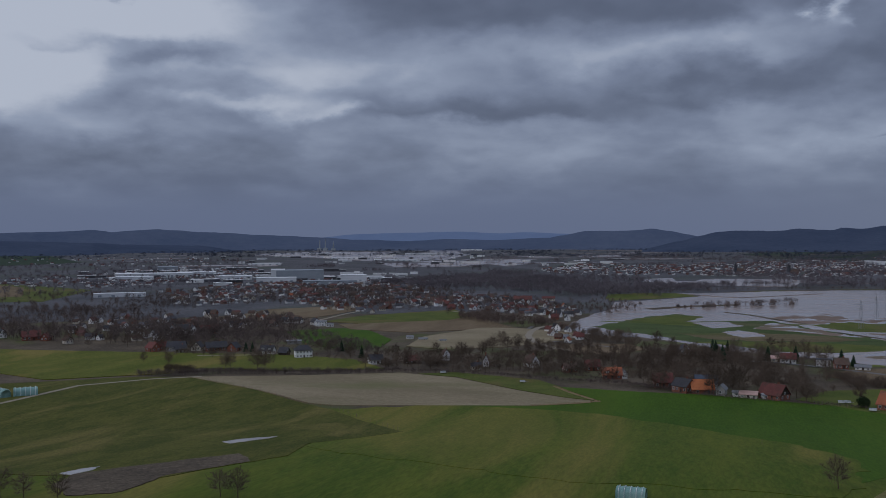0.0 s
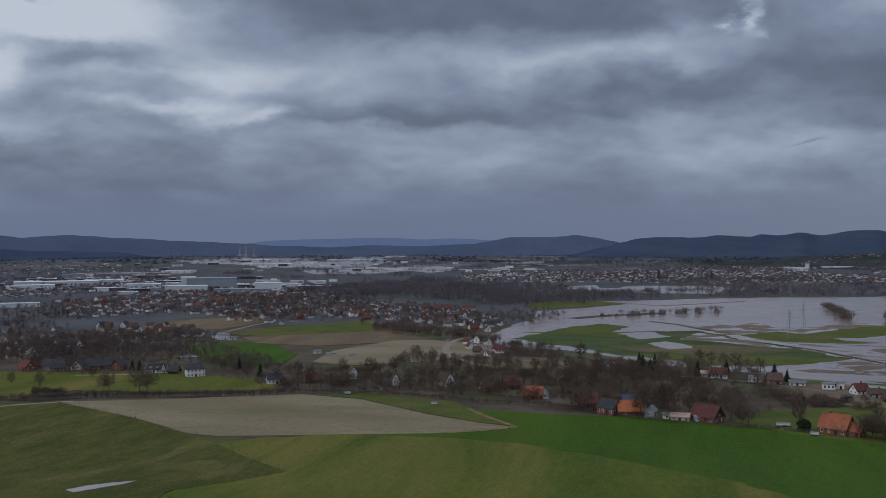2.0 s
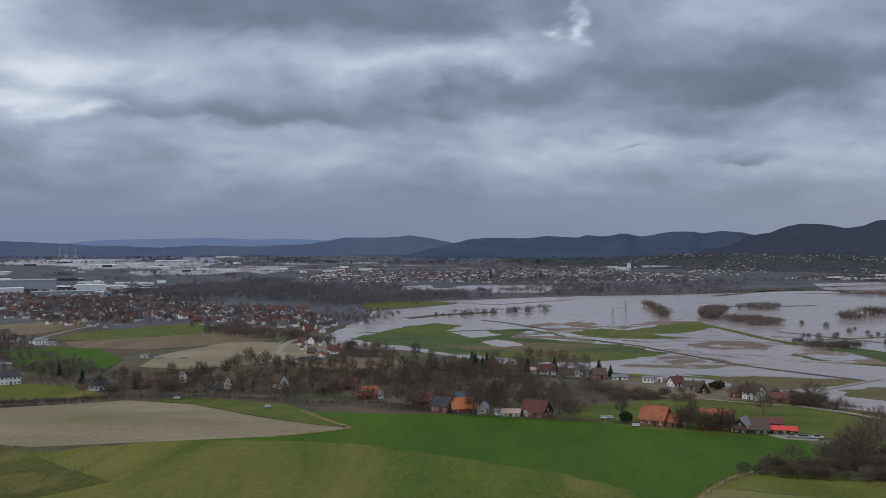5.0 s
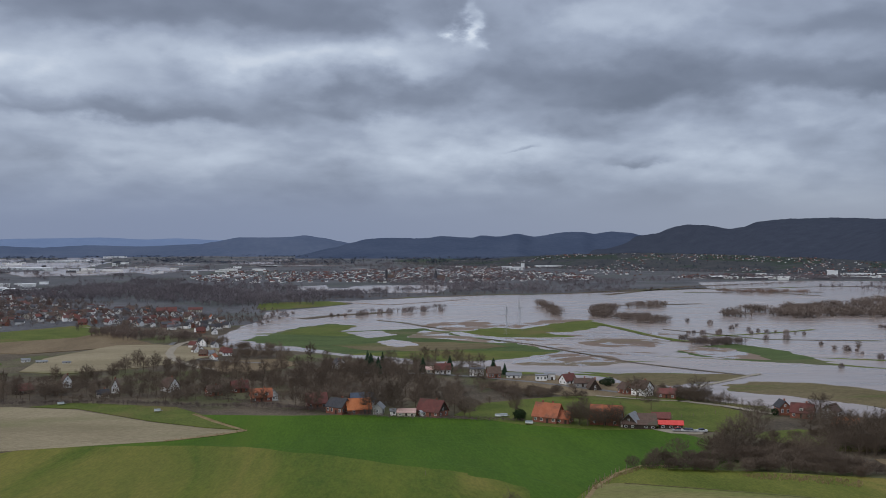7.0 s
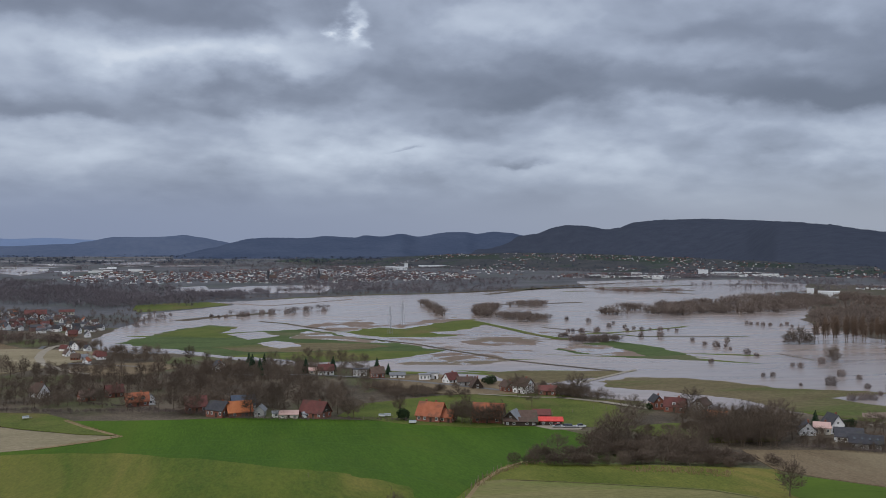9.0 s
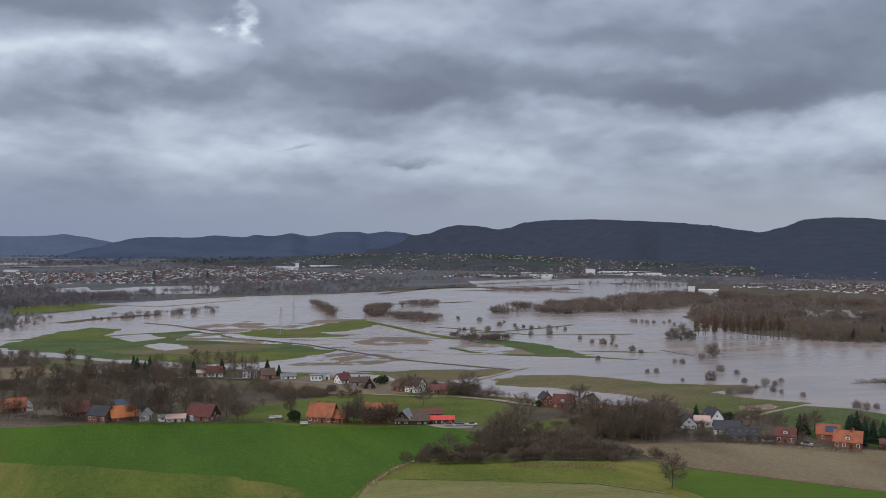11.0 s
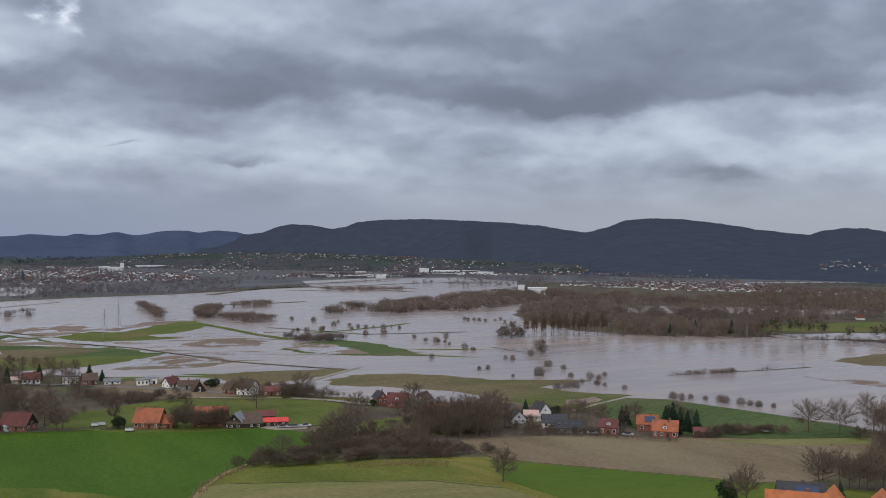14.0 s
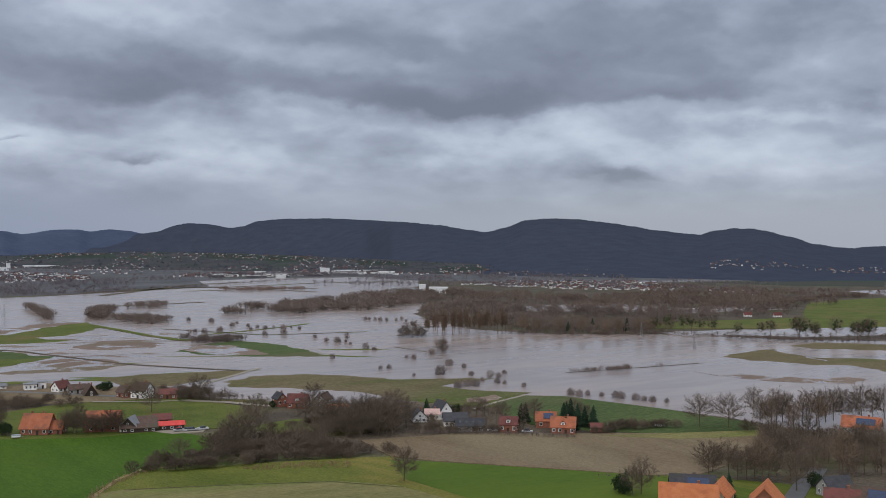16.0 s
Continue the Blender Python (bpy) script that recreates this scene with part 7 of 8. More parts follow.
house((-170.6, 482.3), 35, 9, 6, 2.4, 5.2, "timber_dark", "tile_red", "dark shed with a red roof", 2, 1, 1, 0, name="shed", category="shed")
house((-155.8, 501.3), -80, 7, 4.6, 4.4, 7.4, "render_white", "tile_brown", "tall narrow white house", 2, 2, 1)
house((-126.1, 481.6), 85, 8, 4, 3.6, 7.6, "render_white", "tile_brown", "white house with a thin pointed gable", 2)
house((-128.7, 467.9), 10, 6, 5, 2.4, 4.2, "render_cream", "tile_dark", "small cream house in the shrubs", 3)
house((-101.1, 485.7), -55, 9, 6.6, 3.2, 7.6, "render_white", "tile_brown", "white house with a slanting white gable", 2)
house((-77.2, 470.8), 20, 8, 6, 2.6, 5.4, "brick_red", "tile_brown", "brown house among bare trees", 3)
house((-66.3, 480.0), 15, 9, 7, 2.8, 6.4, "brick_red", "tile_red", "red roofed house among bare trees", 3)
house((-52.6, 452.5), 5, 11, 8, 2.8, 6.6, "brick_red", "tile_orange", "orange roofed house with white dormers", 3, 1, 2, 1, dormer=2)
house((-47.8, 455.0), -70, 6, 5, 3.0, 5.6, "render_white", "tile_grey", "white gabled wing of the house", 2, 1, 1, 0, name="house_wing")
for px in ((-20.5, 564.8), (-321, 686)):
    house(px, -70, 9, 6.5, 3.2, 6.4, "render_white", "tile_dark", "white gabled house in the trees", 2)
house((-313, 679), 8, 12, 8, 5.2, 6.2, "render_white", "tile_grey", "white modern house with wide windows", 4, 2, 2, 0, size=0.72)
house((-304, 676), 8, 8, 6, 3.0, 3.6, "render_white", "tile_grey", "white flat roofed annex building", 3, 1, 1, 0, name="annex", size=0.72)
house((-371, 602), 5, 15, 9, 3.2, 7.4, "brick_red", "tile_red", "large house with a red roof", 5)
house((-380, 594), -80, 9, 6, 4.0, 8.2, "render_white", "tile_dark", "white house with a tall gable", 2)
house((-397, 605), 0, 12, 8, 3.0, 6.8, "render_cream", "tile_dark", "dark roofed house behind trees", 3)
house((-118, 649), -70, 10, 7, 3.4, 8.0, "render_white", "tile_brown", "white gabled house at the river bend", 2, size=0.6)
house((-106, 631), 10, 9, 7, 2.8, 5.6, "render_white", "tile_grey", "white bungalow at the river bend", 3, size=0.6)
house((-117, 689), -40, 11, 8, 3.2, 7.4, "render_cream", "tile_brown", "brown roofed house at the river bend", 3, size=0.6)
house((-213, 607), 5, 10, 7, 2.8, 4.4, "render_white", "tile_grey", "pale farm shed in the fields", 3, 1, 1, 0, name="farm_shed", category="shed", size=0.5)
house((-201, 600), 5, 13, 6, 2.2, 3.4, "render_cream", "tile_grey", "long low farm shed in the fields", 4, 1, 1, 0, name="farm_shed", category="shed", size=0.5)
house((-185, 596), -5, 9, 5, 2.0, 3.0, "render_white", "tile_grey", "low white shed in the fields", 3, 1, 1, 0, name="farm_shed", category="shed", size=0.5)
house((-516, 487), 12, 15, 9, 3.4, 8.4, "brick_red", "tile_red", "large red roofed house by the meadow", 4)
house((-473, 531), 5, 14, 8, 3.4, 7.6, "brick_red", "tile_red", "red roofed farm house by the meadow", 4)
house((-460, 531), 60, 8, 6, 3.0, 6.0, "brick_red", "tile_red", "red roofed farm wing by the meadow", 2, name="farm_wing")
house((-505, 539), -80, 9, 6.5, 3.2, 7.4, "render_white", "tile_dark", "white gabled house at the wood's edge", 2)
house((-533, 522), 0, 9, 7, 2.6, 4.6, "render_white", "tile_grey", "white bungalow at the wood's edge", 3)
house((-500, 524), 0, 9, 7, 2.6, 4.6, "render_cream", "tile_dark", "dark roofed bungalow at the wood's edge", 3)
house((-433, 519), -70, 8, 6, 3.0, 6.2, "render_cream", "tile_brown", "cream gabled house at the meadow", 2)
house((-350, 495), -60, 9, 7, 3.0, 6.6, "brick_red", "tile_red", "brick house by the hedge", 2)
house((-329.4, 494.2), 0, 8, 6, 2.8, 5.4, "render_grey", "tile_dark", "grey house by the hedge", 3)

# ---- village houses farther off, built once and set out many times ----
PROTOS = []
for i, (L, W, e, r, wall, roof, lab) in enumerate((
        (10, 7.5, 3.2, 7.2, "render_white", "tile_red", "white house with a red tiled roof"),
        (11, 8, 3.0, 7.6, "brick_red", "tile_red", "brick house with a red tiled roof"),
        (10, 7, 3.4, 7.4, "render_white", "tile_dark", "white house with a dark roof"),
        (12, 8, 3.0, 6.8, "render_cream", "tile_brown", "cream house with a brown roof"),
        (9, 7, 3.2, 7.4, "brick_red", "tile_brown", "brick house with a brown roof"),
        (13, 8, 5.0, 8.6, "render_white", "tile_brown", "white two storey house"),
        (9, 6.5, 3.0, 6.4, "render_white", "tile_orange", "white house with an orange roof"))):
    ob = house((0, 0), 0, L, W, e, r, wall, roof, lab + " in the village", 3, 2 if e > 4 else 1, 1, 1, framed=False, door=False)
    PROTOS.append([ob, False])


def village(poly, n, seed, picks=(0, 1, 2, 2, 3, 3, 4, 5, 2, 4, 5, 3, 6), size=(0.48, 0.68), gap=6.0):
    rng = random.Random(seed)
    done = []
    tries = 0
    while len(done) < n and tries < n * 40:
        tries += 1
        x, y = scatter(poly, 1, rng)[0]
        if any(math.hypot(x - a, y - b) < gap for a, b in done):
            continue
        done.append((x, y))
        i = rng.choice(picks)
        s = rng.uniform(*size)
        m = pose(x, y, rise(x, y) + 0.3, 0, 0, rng.choice((0, 15, 40, 75, 90, 110, 150)) + rng.uniform(-8, 8)) @ Matrix.Diagonal((s, s, s, 1))
        if not PROTOS[i][1]:
            PROTOS[i][1] = True
            PROTOS[i][0].matrix_basis = m
        else:
            copy_thing(PROTOS[i][0], pose(0, 0, 0)).matrix_basis = m


village([(-255, 860), (-316, 992), (-299, 1072), (-222, 1027), (-140, 915), (-120, 816), (-146, 802), (-198, 830)], 60, 1)
village([(-322, 786), (-300, 824), (-265, 877), (-317, 1031), (-441, 1174), (-479, 1081), (-369, 812)], 46, 2)
village([(-427, 649), (-462, 759), (-409, 778), (-353, 750), (-326, 702), (-350, 657), (-374, 630)], 34, 3)
village([(-556, 1131), (-512, 1267), (-426, 1213), (-294, 1068), (-263, 875), (-360, 892), (-438, 879)], 46, 4)
village([(-702, 1052), (-654, 1244), (-607, 1327), (-462, 1040), (-477, 908), (-540, 827)], 42, 5)
village([(-629, 494), (-562, 505), (-701, 630), (-775, 608)], 13, 6)
village([(-530, 620), (-568, 775), (-453, 700), (-348, 537), (-386, 526), (-446, 548)], 25, 7)
village([(-167, 830), (-142, 929), (-118, 839), (-125, 760)], 10, 8)
village([(-136, 714), (-125, 724), (-103, 672), (-90, 620), (-98, 607), (-113, 630)], 11, 9, size=(0.45, 0.6), gap=5.0)
for at, turn, L, W, e, r, wall, roof, lab in (
        ((-207, 980), 0, 22, 13, 4.0, 8, "brick_red", "tile_red", "long hall with a wide red roof"),
        ((-184, 1009), 0, 16, 9, 3.4, 5.6, "render_cream", "tile_red", "hall with a low red roof")):
    house(at, turn, L, W, e, r, wall, roof, lab, 5, 1, 2, 0, name="hall", category="hall", framed=False)


# far towns: hundreds of small houses
mat("town_white", (0.72, 0.72, 0.71), (0.85, 0.85, 0.84), 0.05, 0.5, vary=0.25, island=True)
mat("town_brick", (0.16, 0.10, 0.088), (0.24, 0.15, 0.13), 0.05, 0.5, vary=0.25, island=True)
mat("town_roof", (0.095, 0.052, 0.048), (0.150, 0.080, 0.070), 0.05, 0.5, vary=0.35, island=True)
mat("town_slate", (0.065, 0.065, 0.075), (0.12, 0.12, 0.13), 0.05, 0.5, vary=0.35, island=True)


def town(name, poly, n, seed, label, size=(0.36, 0.62), base=lambda x, y: 0.3, spots=None):
    rng = random.Random(seed)
    vs, fs, ms = [], [], []
    for x, y in spots or scatter(poly, n, rng):
        s, a = rng.uniform(*size), rng.uniform(0, math.pi)
        L, W, e = rng.uniform(8, 14) * s, rng.uniform(6, 8) * s, rng.uniform(2.8, 5) * s
        r = e + W * rng.uniform(0.3, 0.5)
        wm, rm = rng.choice((0, 0, 0, 0, 1)), rng.choice((2, 2, 3, 3))
        c, sn = math.cos(a), math.sin(a)
        for (v, f), k in ((gable_walls(L, W, e, r), wm), (gable_roof(L, W, e, r, 0.4, 0.3), rm)):
            o = len(vs)
            z0 = base(x, y)
            vs += [(p * c - q * sn + x, p * sn + q * c + y, z + z0) for p, q, z in v]
            fs += [tuple(i + o for i in g) for g in f]
            ms += [k] * len(f)
    ob = link_mesh(name, vs, fs, ["town_white", "town_brick", "town_roof", "town_slate"])
    ob.data.polygons.foreach_set("material_index", ms)
    return tagged(ob, label, "town", kind="stuff")


town("far_town", [(-688, 1054), (-714, 1359), (-449, 1434), (-378, 1160), (-496, 1085)], 237, 1, "dense far village of white and brick houses")
town("far_town", [(-50, 1694), (10, 2005), (260, 2352), (433, 2099), (436, 1794), (291, 1708), (142, 1633)], 640, 2, "far town of white houses along the flood")
town("far_town", [(-238, 1967), (-15, 2377), (231, 2651), (430, 2527), (110, 2129), (-118, 1845)], 430, 3, "far town on the plain")
town("far_town", [(464, 2249), (984, 3683), (1569, 4441), (1314, 3258), (939, 2481), (678, 2230), (507, 1898)], 680, 4, "hillside town with white houses")
town("far_town", [(569, 1835), (709, 2005), (890, 1989), (1278, 2175), (1084, 1845), (724, 1741)], 300, 5, "white buildings along the far shore")
town("far_town", [(891, 1335), (1064, 1378), (1256, 1301), (1221, 1138), (1072, 1021), (965, 1115), (938, 1216)], 520, 6, "village of red and white houses below the ridge", (0.28, 0.5))
town("far_town", [(1037, 2032), (1451, 2409), (1612, 2356), (1306, 1733), (1108, 1702), (989, 1781)], 300, 7, "white houses at the foot of the ridge")
town("far_town", [(-370, 1842), (-317, 2251), (-129, 2195), (7, 1949), (165, 1914), (-42, 1690), (-234, 1662)], 380, 8, "scattered far houses on the plain")
town("far_town", [(-1140, 1169), (-1137, 1534), (-1147, 1797), (-957, 1822), (-731, 1391), (-814, 1219), (-809, 1091)], 380, 9, "western edge of the far town")
town("far_town", [(1119, 997), (1158, 925), (1030, 840), (1023, 901)], 36, 10, "hamlet of red roofed houses")
town("far_town", [(-2211, 2266), (-1819, 2726), (-1326, 2524), (-1088, 1968), (-1315, 1774)], 98, 11, "white hamlets under the western hills")


for k, (poly, n) in enumerate((
        ([(-255, 860), (-316, 992), (-299, 1072), (-222, 1027), (-140, 915), (-120, 816), (-146, 802), (-198, 830)], 70),
        ([(-322, 786), (-300, 824), (-265, 877), (-317, 1031), (-441, 1174), (-479, 1081), (-369, 812)], 60),
        ([(-556, 1131), (-512, 1267), (-426, 1213), (-294, 1068), (-263, 875), (-360, 892), (-438, 879)], 80),
        ([(-702, 1052), (-654, 1244), (-607, 1327), (-462, 1040), (-477, 908), (-540, 827)], 80),
        ([(-530, 620), (-568, 775), (-453, 700), (-348, 537), (-386, 526), (-446, 548)], 22))):
    town("village_rows", poly, n, 30 + k, "close rows of white and brick village houses", (0.48, 0.70))


def slope_spots(hill_ob, n, seed, a0, a1, r0, r1):
    """Building plots on a hillside between two bearings and two rows of its slope."""
    rng = random.Random(seed)
    me, spots, zs = hill_ob.data, [], {}
    while len(spots) < n:
        i = rng.randrange(len(me.vertices) // 19 - 1) * 19 + rng.randrange(r0, r1)
        k, q = rng.random(), rng.random()
        v = me.vertices[i].co.lerp(me.vertices[i + 1].co, k).lerp(me.vertices[i + 19].co.lerp(me.vertices[i + 20].co, k), q)
        if a0 < math.degrees(math.atan2(v.x, v.y)) < a1 and noise.noise(v * 0.006) > -0.1:
            spots.append((v.x, v.y))
            zs[(v.x, v.y)] = v.z - 1.2
    return spots, lambda x, y: zs[(x, y)]


for ob, a0, a1, r0, r1, n, sd in ((HILL_MAIN, 48.5, 58, 3, 5, 120, 21), (HILL_MAIN, 31, 44, 0, 2, 40, 22), (HILL_FOOT, 8, 26, 2, 14, 480, 23), (HILL_FOOT, 26, 46, 1, 12, 300, 24)):
    sp, zf = slope_spots(ob, n, sd, a0, a1, r0, r1)
    town("hillside_town", [], n, sd, "white houses scattered on the wooded slope", (0.3, 0.55), zf, sp)
for at in ((776, 638), (797, 619), (1058, 850)):
    house(at, 15, 12, 8, 3.4, 7.6, "render_white", "tile_red", "white farm house with a red roof beyond the flood", 3, size=0.62)


def church(at, label):
    x, y = at
    root = tagged(new("church"), label, "church", "churches")
    root.matrix_basis = pose(x, y, 0.3, 0, 0, 30) @ Matrix.Scale(0.7, 4)
    part("nave", gable_walls(22, 11, 7, 13), "town_brick", root)
    part("roof", gable_roof(22, 11, 7, 13), "tile_brown", root)
    part("tower", box(-16, -10.6, -3, 3, -0.8, 17), "town_slate", root)
    part("spire", ([(-16.3, -3.3, 17), (-10.3, -3.3, 17), (-10.3, 3.3, 17), (-16.3, 3.3, 17), (-13.3, 0, 29)], [(0, 3, 2, 1), (0, 1, 4), (1, 2, 4), (2, 3, 4), (3, 0, 4)]), "tile_dark", root, "pointed dark slate spire")
    return root


church((119, 1748), "village church with a pointed dark spire")
church((30, 1805), "pale church among the town houses")


def works(name, poly, n, seed, label):
    """Low flat roofed sheds of a works district."""
    rng = random.Random(seed)
    vs, fs, ms = [], [], []
    for x, y in scatter(poly, n, rng):
        L, W, h = rng.uniform(8, 20) * rng.choice((1, 1, 1.6, 2.6)), rng.uniform(8, 15), rng.uniform(2.2, 4.5)
        a = -math.atan2(x, y) + rng.uniform(-0.2, 0.2)
        c, sn = math.cos(a), math.sin(a)
        for (v, f), k in ((box(-L / 2, L / 2, -W / 2, W / 2, -0.5, h), rng.choice((0, 0, 3))), (box(-L / 2 - 0.3, L / 2 + 0.3, -W / 2 - 0.3, W / 2 + 0.3, h, h + 0.5), rng.choice((0, 0, 3)))):
            o = len(vs)
            vs += [(p * c - q * sn + x, p * sn + q * c + y, z + 0.3) for p, q, z in v]
            fs += [tuple(i + o for i in g) for g in f]
            ms += [k] * len(f)
    ob = link_mesh(name, vs, fs, ["town_white", "town_brick", "town_roof", "town_slate"])
    ob.data.polygons.foreach_set("material_index", ms)
    return tagged(ob, label, "works", kind="stuff")


works("works_district", [(-1200, 1525), (-1208, 1851), (-988, 1880), (-488, 1626), (-463, 1318), (-654, 1244), (-812, 1165)], 90, 1, "low white and grey works roofs on the plain")
works("works_district", [(-1648, 2611), (-1475, 3228), (-669, 2971), (-216, 2638), (-296, 2102), (-693, 2127), (-1055, 2008)], 60, 2, "far white sheds and greenhouses")
works("works_district", [(553, 1783), (745, 1937), (921, 1921), (1234, 2100), (1052, 1791), (705, 1693)], 30, 3, "white sheds along the far shore")

# ---- large halls and landmarks on the plain ----
def hall(at, turn, L, W, h, wall, label, trim="", lift=0.3):
    """A flat roofed works hall with parapet, roof and a row of gates."""
    x, y = at
    root = tagged(new("factory_hall"), label, "factory", "halls on the plain")
    root.matrix_basis = pose(x, y, lift, 0, 0, turn - math.degrees(math.atan2(x, y)))
    part("wall", box(-L / 2, L / 2, -W / 2, W / 2, -0.8, h), wall, root)
    part("roof", join(box(-L / 2 - 0.3, L / 2 + 0.3, -W / 2 - 0.3, W / 2 + 0.3, h, h + 0.5)), trim or wall, root)
    n = max(2, int(L / 14))
    for i in range(n):
        g = part("gate", box(-2, 2, -0.1, 0.05, 0, min(4.2, h * 0.6)), "hall_grey" if wall == "hall_white" else "hall_white", root)
        g.matrix_basis = pose(-L / 2 + L * (i + 0.5) / n, -W / 2, 0)
    return root


hall((-649, 1369), 0, 74, 40, 17, "hall_grey", "large grey works hall with a white end")
hall((-685, 1364), 0, 22, 38, 18, "hall_white", "white end block of the works")
hall((-550, 1351), 0, 40, 30, 11, "hall_white", "white windowless warehouse on the plain")
hall((-658, 1303), 0, 60, 26, 8, "hall_white", "low white works building")
hall((-563, 1288), 0, 80, 20, 5, "hall_grey", "long low grey works shed")
hall((-956, 1433), 0, 130, 40, 7, "hall_white", "very long white roofed works")
hall((-925, 1327), 0, 60, 30, 6, "hall_white", "low white works shed")
hall((-921, 1520), 0, 62, 30, 6, "hall_white", "white logistics hall on the plain")
hall((-776, 1385), 0, 60, 24, 6, "hall_white", "pale low hall on the plain")
hall((-1091, 1690), 0, 40, 30, 9, "hall_grey", "grey hall behind the works")
hall((-700, 963), 0, 60, 16, 4, "hall_white", "long pale greenhouse roof")
hall((-1065, 2082), 0, 66, 40, 4, "hall_white", "bright flat roofed hall")
hall((-563, 1453), 0, 50, 20, 4, "hall_white", "white market hall on the plain")
hall((-1054, 4016), 0, 90, 60, 4, "hall_white", "far white greenhouse block")
hall((-1077, 2667), 0, 120, 60, 4, "hall_white", "far white greenhouse block")
hall((-1391, 3234), 0, 150, 60, 4, "hall_white", "far white greenhouse block")
hall((-866, 2464), 0, 120, 50, 4, "hall_white", "far white greenhouse block")
hall((-1021, 3262), 0, 160, 60, 4, "hall_white", "far white greenhouse block")
hall((347, 2344), 0, 34, 24, 7, "hall_white", "white silo works of the town")
hall((369, 2387), 0, 9, 12, 15, "hall_white", "white silo tower of the town")
hall((329, 2391), 0, 26, 16, 7, "hall_white", "white works wing on the plain")
hall((468, 2523), 0, 90, 24, 5, "hall_white", "long white hall in the town")
hall((910, 1861), 0, 20, 16, 12, "hall_white", "white block by the far shore")
hall((989, 2965), 0, 30, 16, 12, "hall_white", "white hillside apartment block")
hall((1089, 3109), 0, 22, 16, 12, "hall_white", "white hillside apartment block")
hall((991, 1914), 0, 60, 20, 5, "hall_white", "long pale hall by the far shore")
hall((721, 1120), 0, 26, 18, 8.5, "hall_white", "white works hall beside the flood")
hall((701, 1130), 0, 9, 12, 12, "hall_white", "white tower of the works beside the flood")
hall((712, 1189), 0, 46, 18, 4, "hall_grey", "low grey sheds of the works")
hall((1128, 2088), 0, 90, 20, 5, "hall_white", "white hall under the ridge")
hall((1563, 2372), 0, 50, 20, 6, "hall_white", "white hillside clinic on the plain")


def pylon(at, h, label):
    """A lattice mast for a power line."""
    x, y = at
    root = tagged(new("power_pylon"), label, "pylon", "power pylons")
    root.matrix_basis = pose(x, y, 0.2, 0, 0, 30)
    w = h * 0.07
    legs = [Vector((sx * w, sy * w, -0.3)) for sx, sy in ((1, 1), (1, -1), (-1, -1), (-1, 1))]
    tops = [Vector((sx * 0.25, sy * 0.25, h)) for sx, sy in ((1, 1), (1, -1), (-1, -1), (-1, 1))]
    for a, b in zip(legs, tops):
        g = ([], [])
        limb(g, a, b, 0.10, 0.06, 4)
        part("leg", g, "steel", root)
    n = 8
    for k in range(n):
        f0, f1 = k / n, (k + 1) / n
        for i in range(4):
            j = (i + 1) % 4
            g = ([], [])
            limb(g, legs[i].lerp(tops[i], f0), legs[j].lerp(tops[j], f1), 0.035, 0.035, 3)
            part("brace", g, "steel", root)
    for z, s in ((0.72, 0.26), (0.86, 0.2)):
        g = ([], [])
        limb(g, Vector((-h * s, 0, h * z)), Vector((h * s, 0, h * z)), 0.08, 0.08, 4)
        part("crossarm", g, "steel", root)
    return root


pylon((104, 755), 22, "grey lattice power pylon on a mud flat")
pylon((125, 828), 22, "grey lattice power pylon farther off")
pylon((505, 460), 11, "grey lattice power pylon in the flood")
pylon((540, 546), 11, "thin lattice pylon at the wood's edge")


def turbine(at, h, label):
    x, y = at
    root = tagged(new("wind_turbine"), label, "wind turbine", "wind turbines")
    root.matrix_basis = pose(x, y, 0, 0, 0, -math.degrees(math.atan2(x, y)))
    g = ([], [])
    limb(g, Vector((0, 0, -1)), Vector((0, 0, h)), 2.2, 1.2, 10)
    part("tower", g, "hall_white", root)
    part("nacelle", box(-1.6, 1.6, -5, 5, h - 1.5, h + 2), "hall_white", root)
    for k in range(3):
        a = radians(90 + 120 * k)
        g = ([], [])
        limb(g, Vector((0, -5.5, h)), Vector((math.cos(a) * h * 0.55, -5.5, h + math.sin(a) * h * 0.55)), 1.3, 0.3, 5)
        part("blade", g, "hall_white", root)
    return root


for at in ((-744, 4793), (-342, 4761)):
    turbine(at, 34, "white wind turbine on the far plain")


def stack(at, h, label):
    """A far works chimney on its base."""
    x, y = at
    root = tagged(new("works_chimney"), label, "chimney", "works chimneys")
    root.matrix_basis = pose(x, y, 0)
    g = ([], [])
    limb(g, Vector((0, 0, -1)), Vector((0, 0, h)), 3.2, 2.2, 10)
    part("shaft", g, "hall_grey", root)
    part("base", box(-9, 9, -7, 7, -1, h * 0.25), "hall_grey", root)
    return root


for at, h in (((-1754, 3984), 46), ((-1727, 3985), 50), ((-1690, 3990), 40)):
    stack(at, h, "grey works chimney far out on the plain")


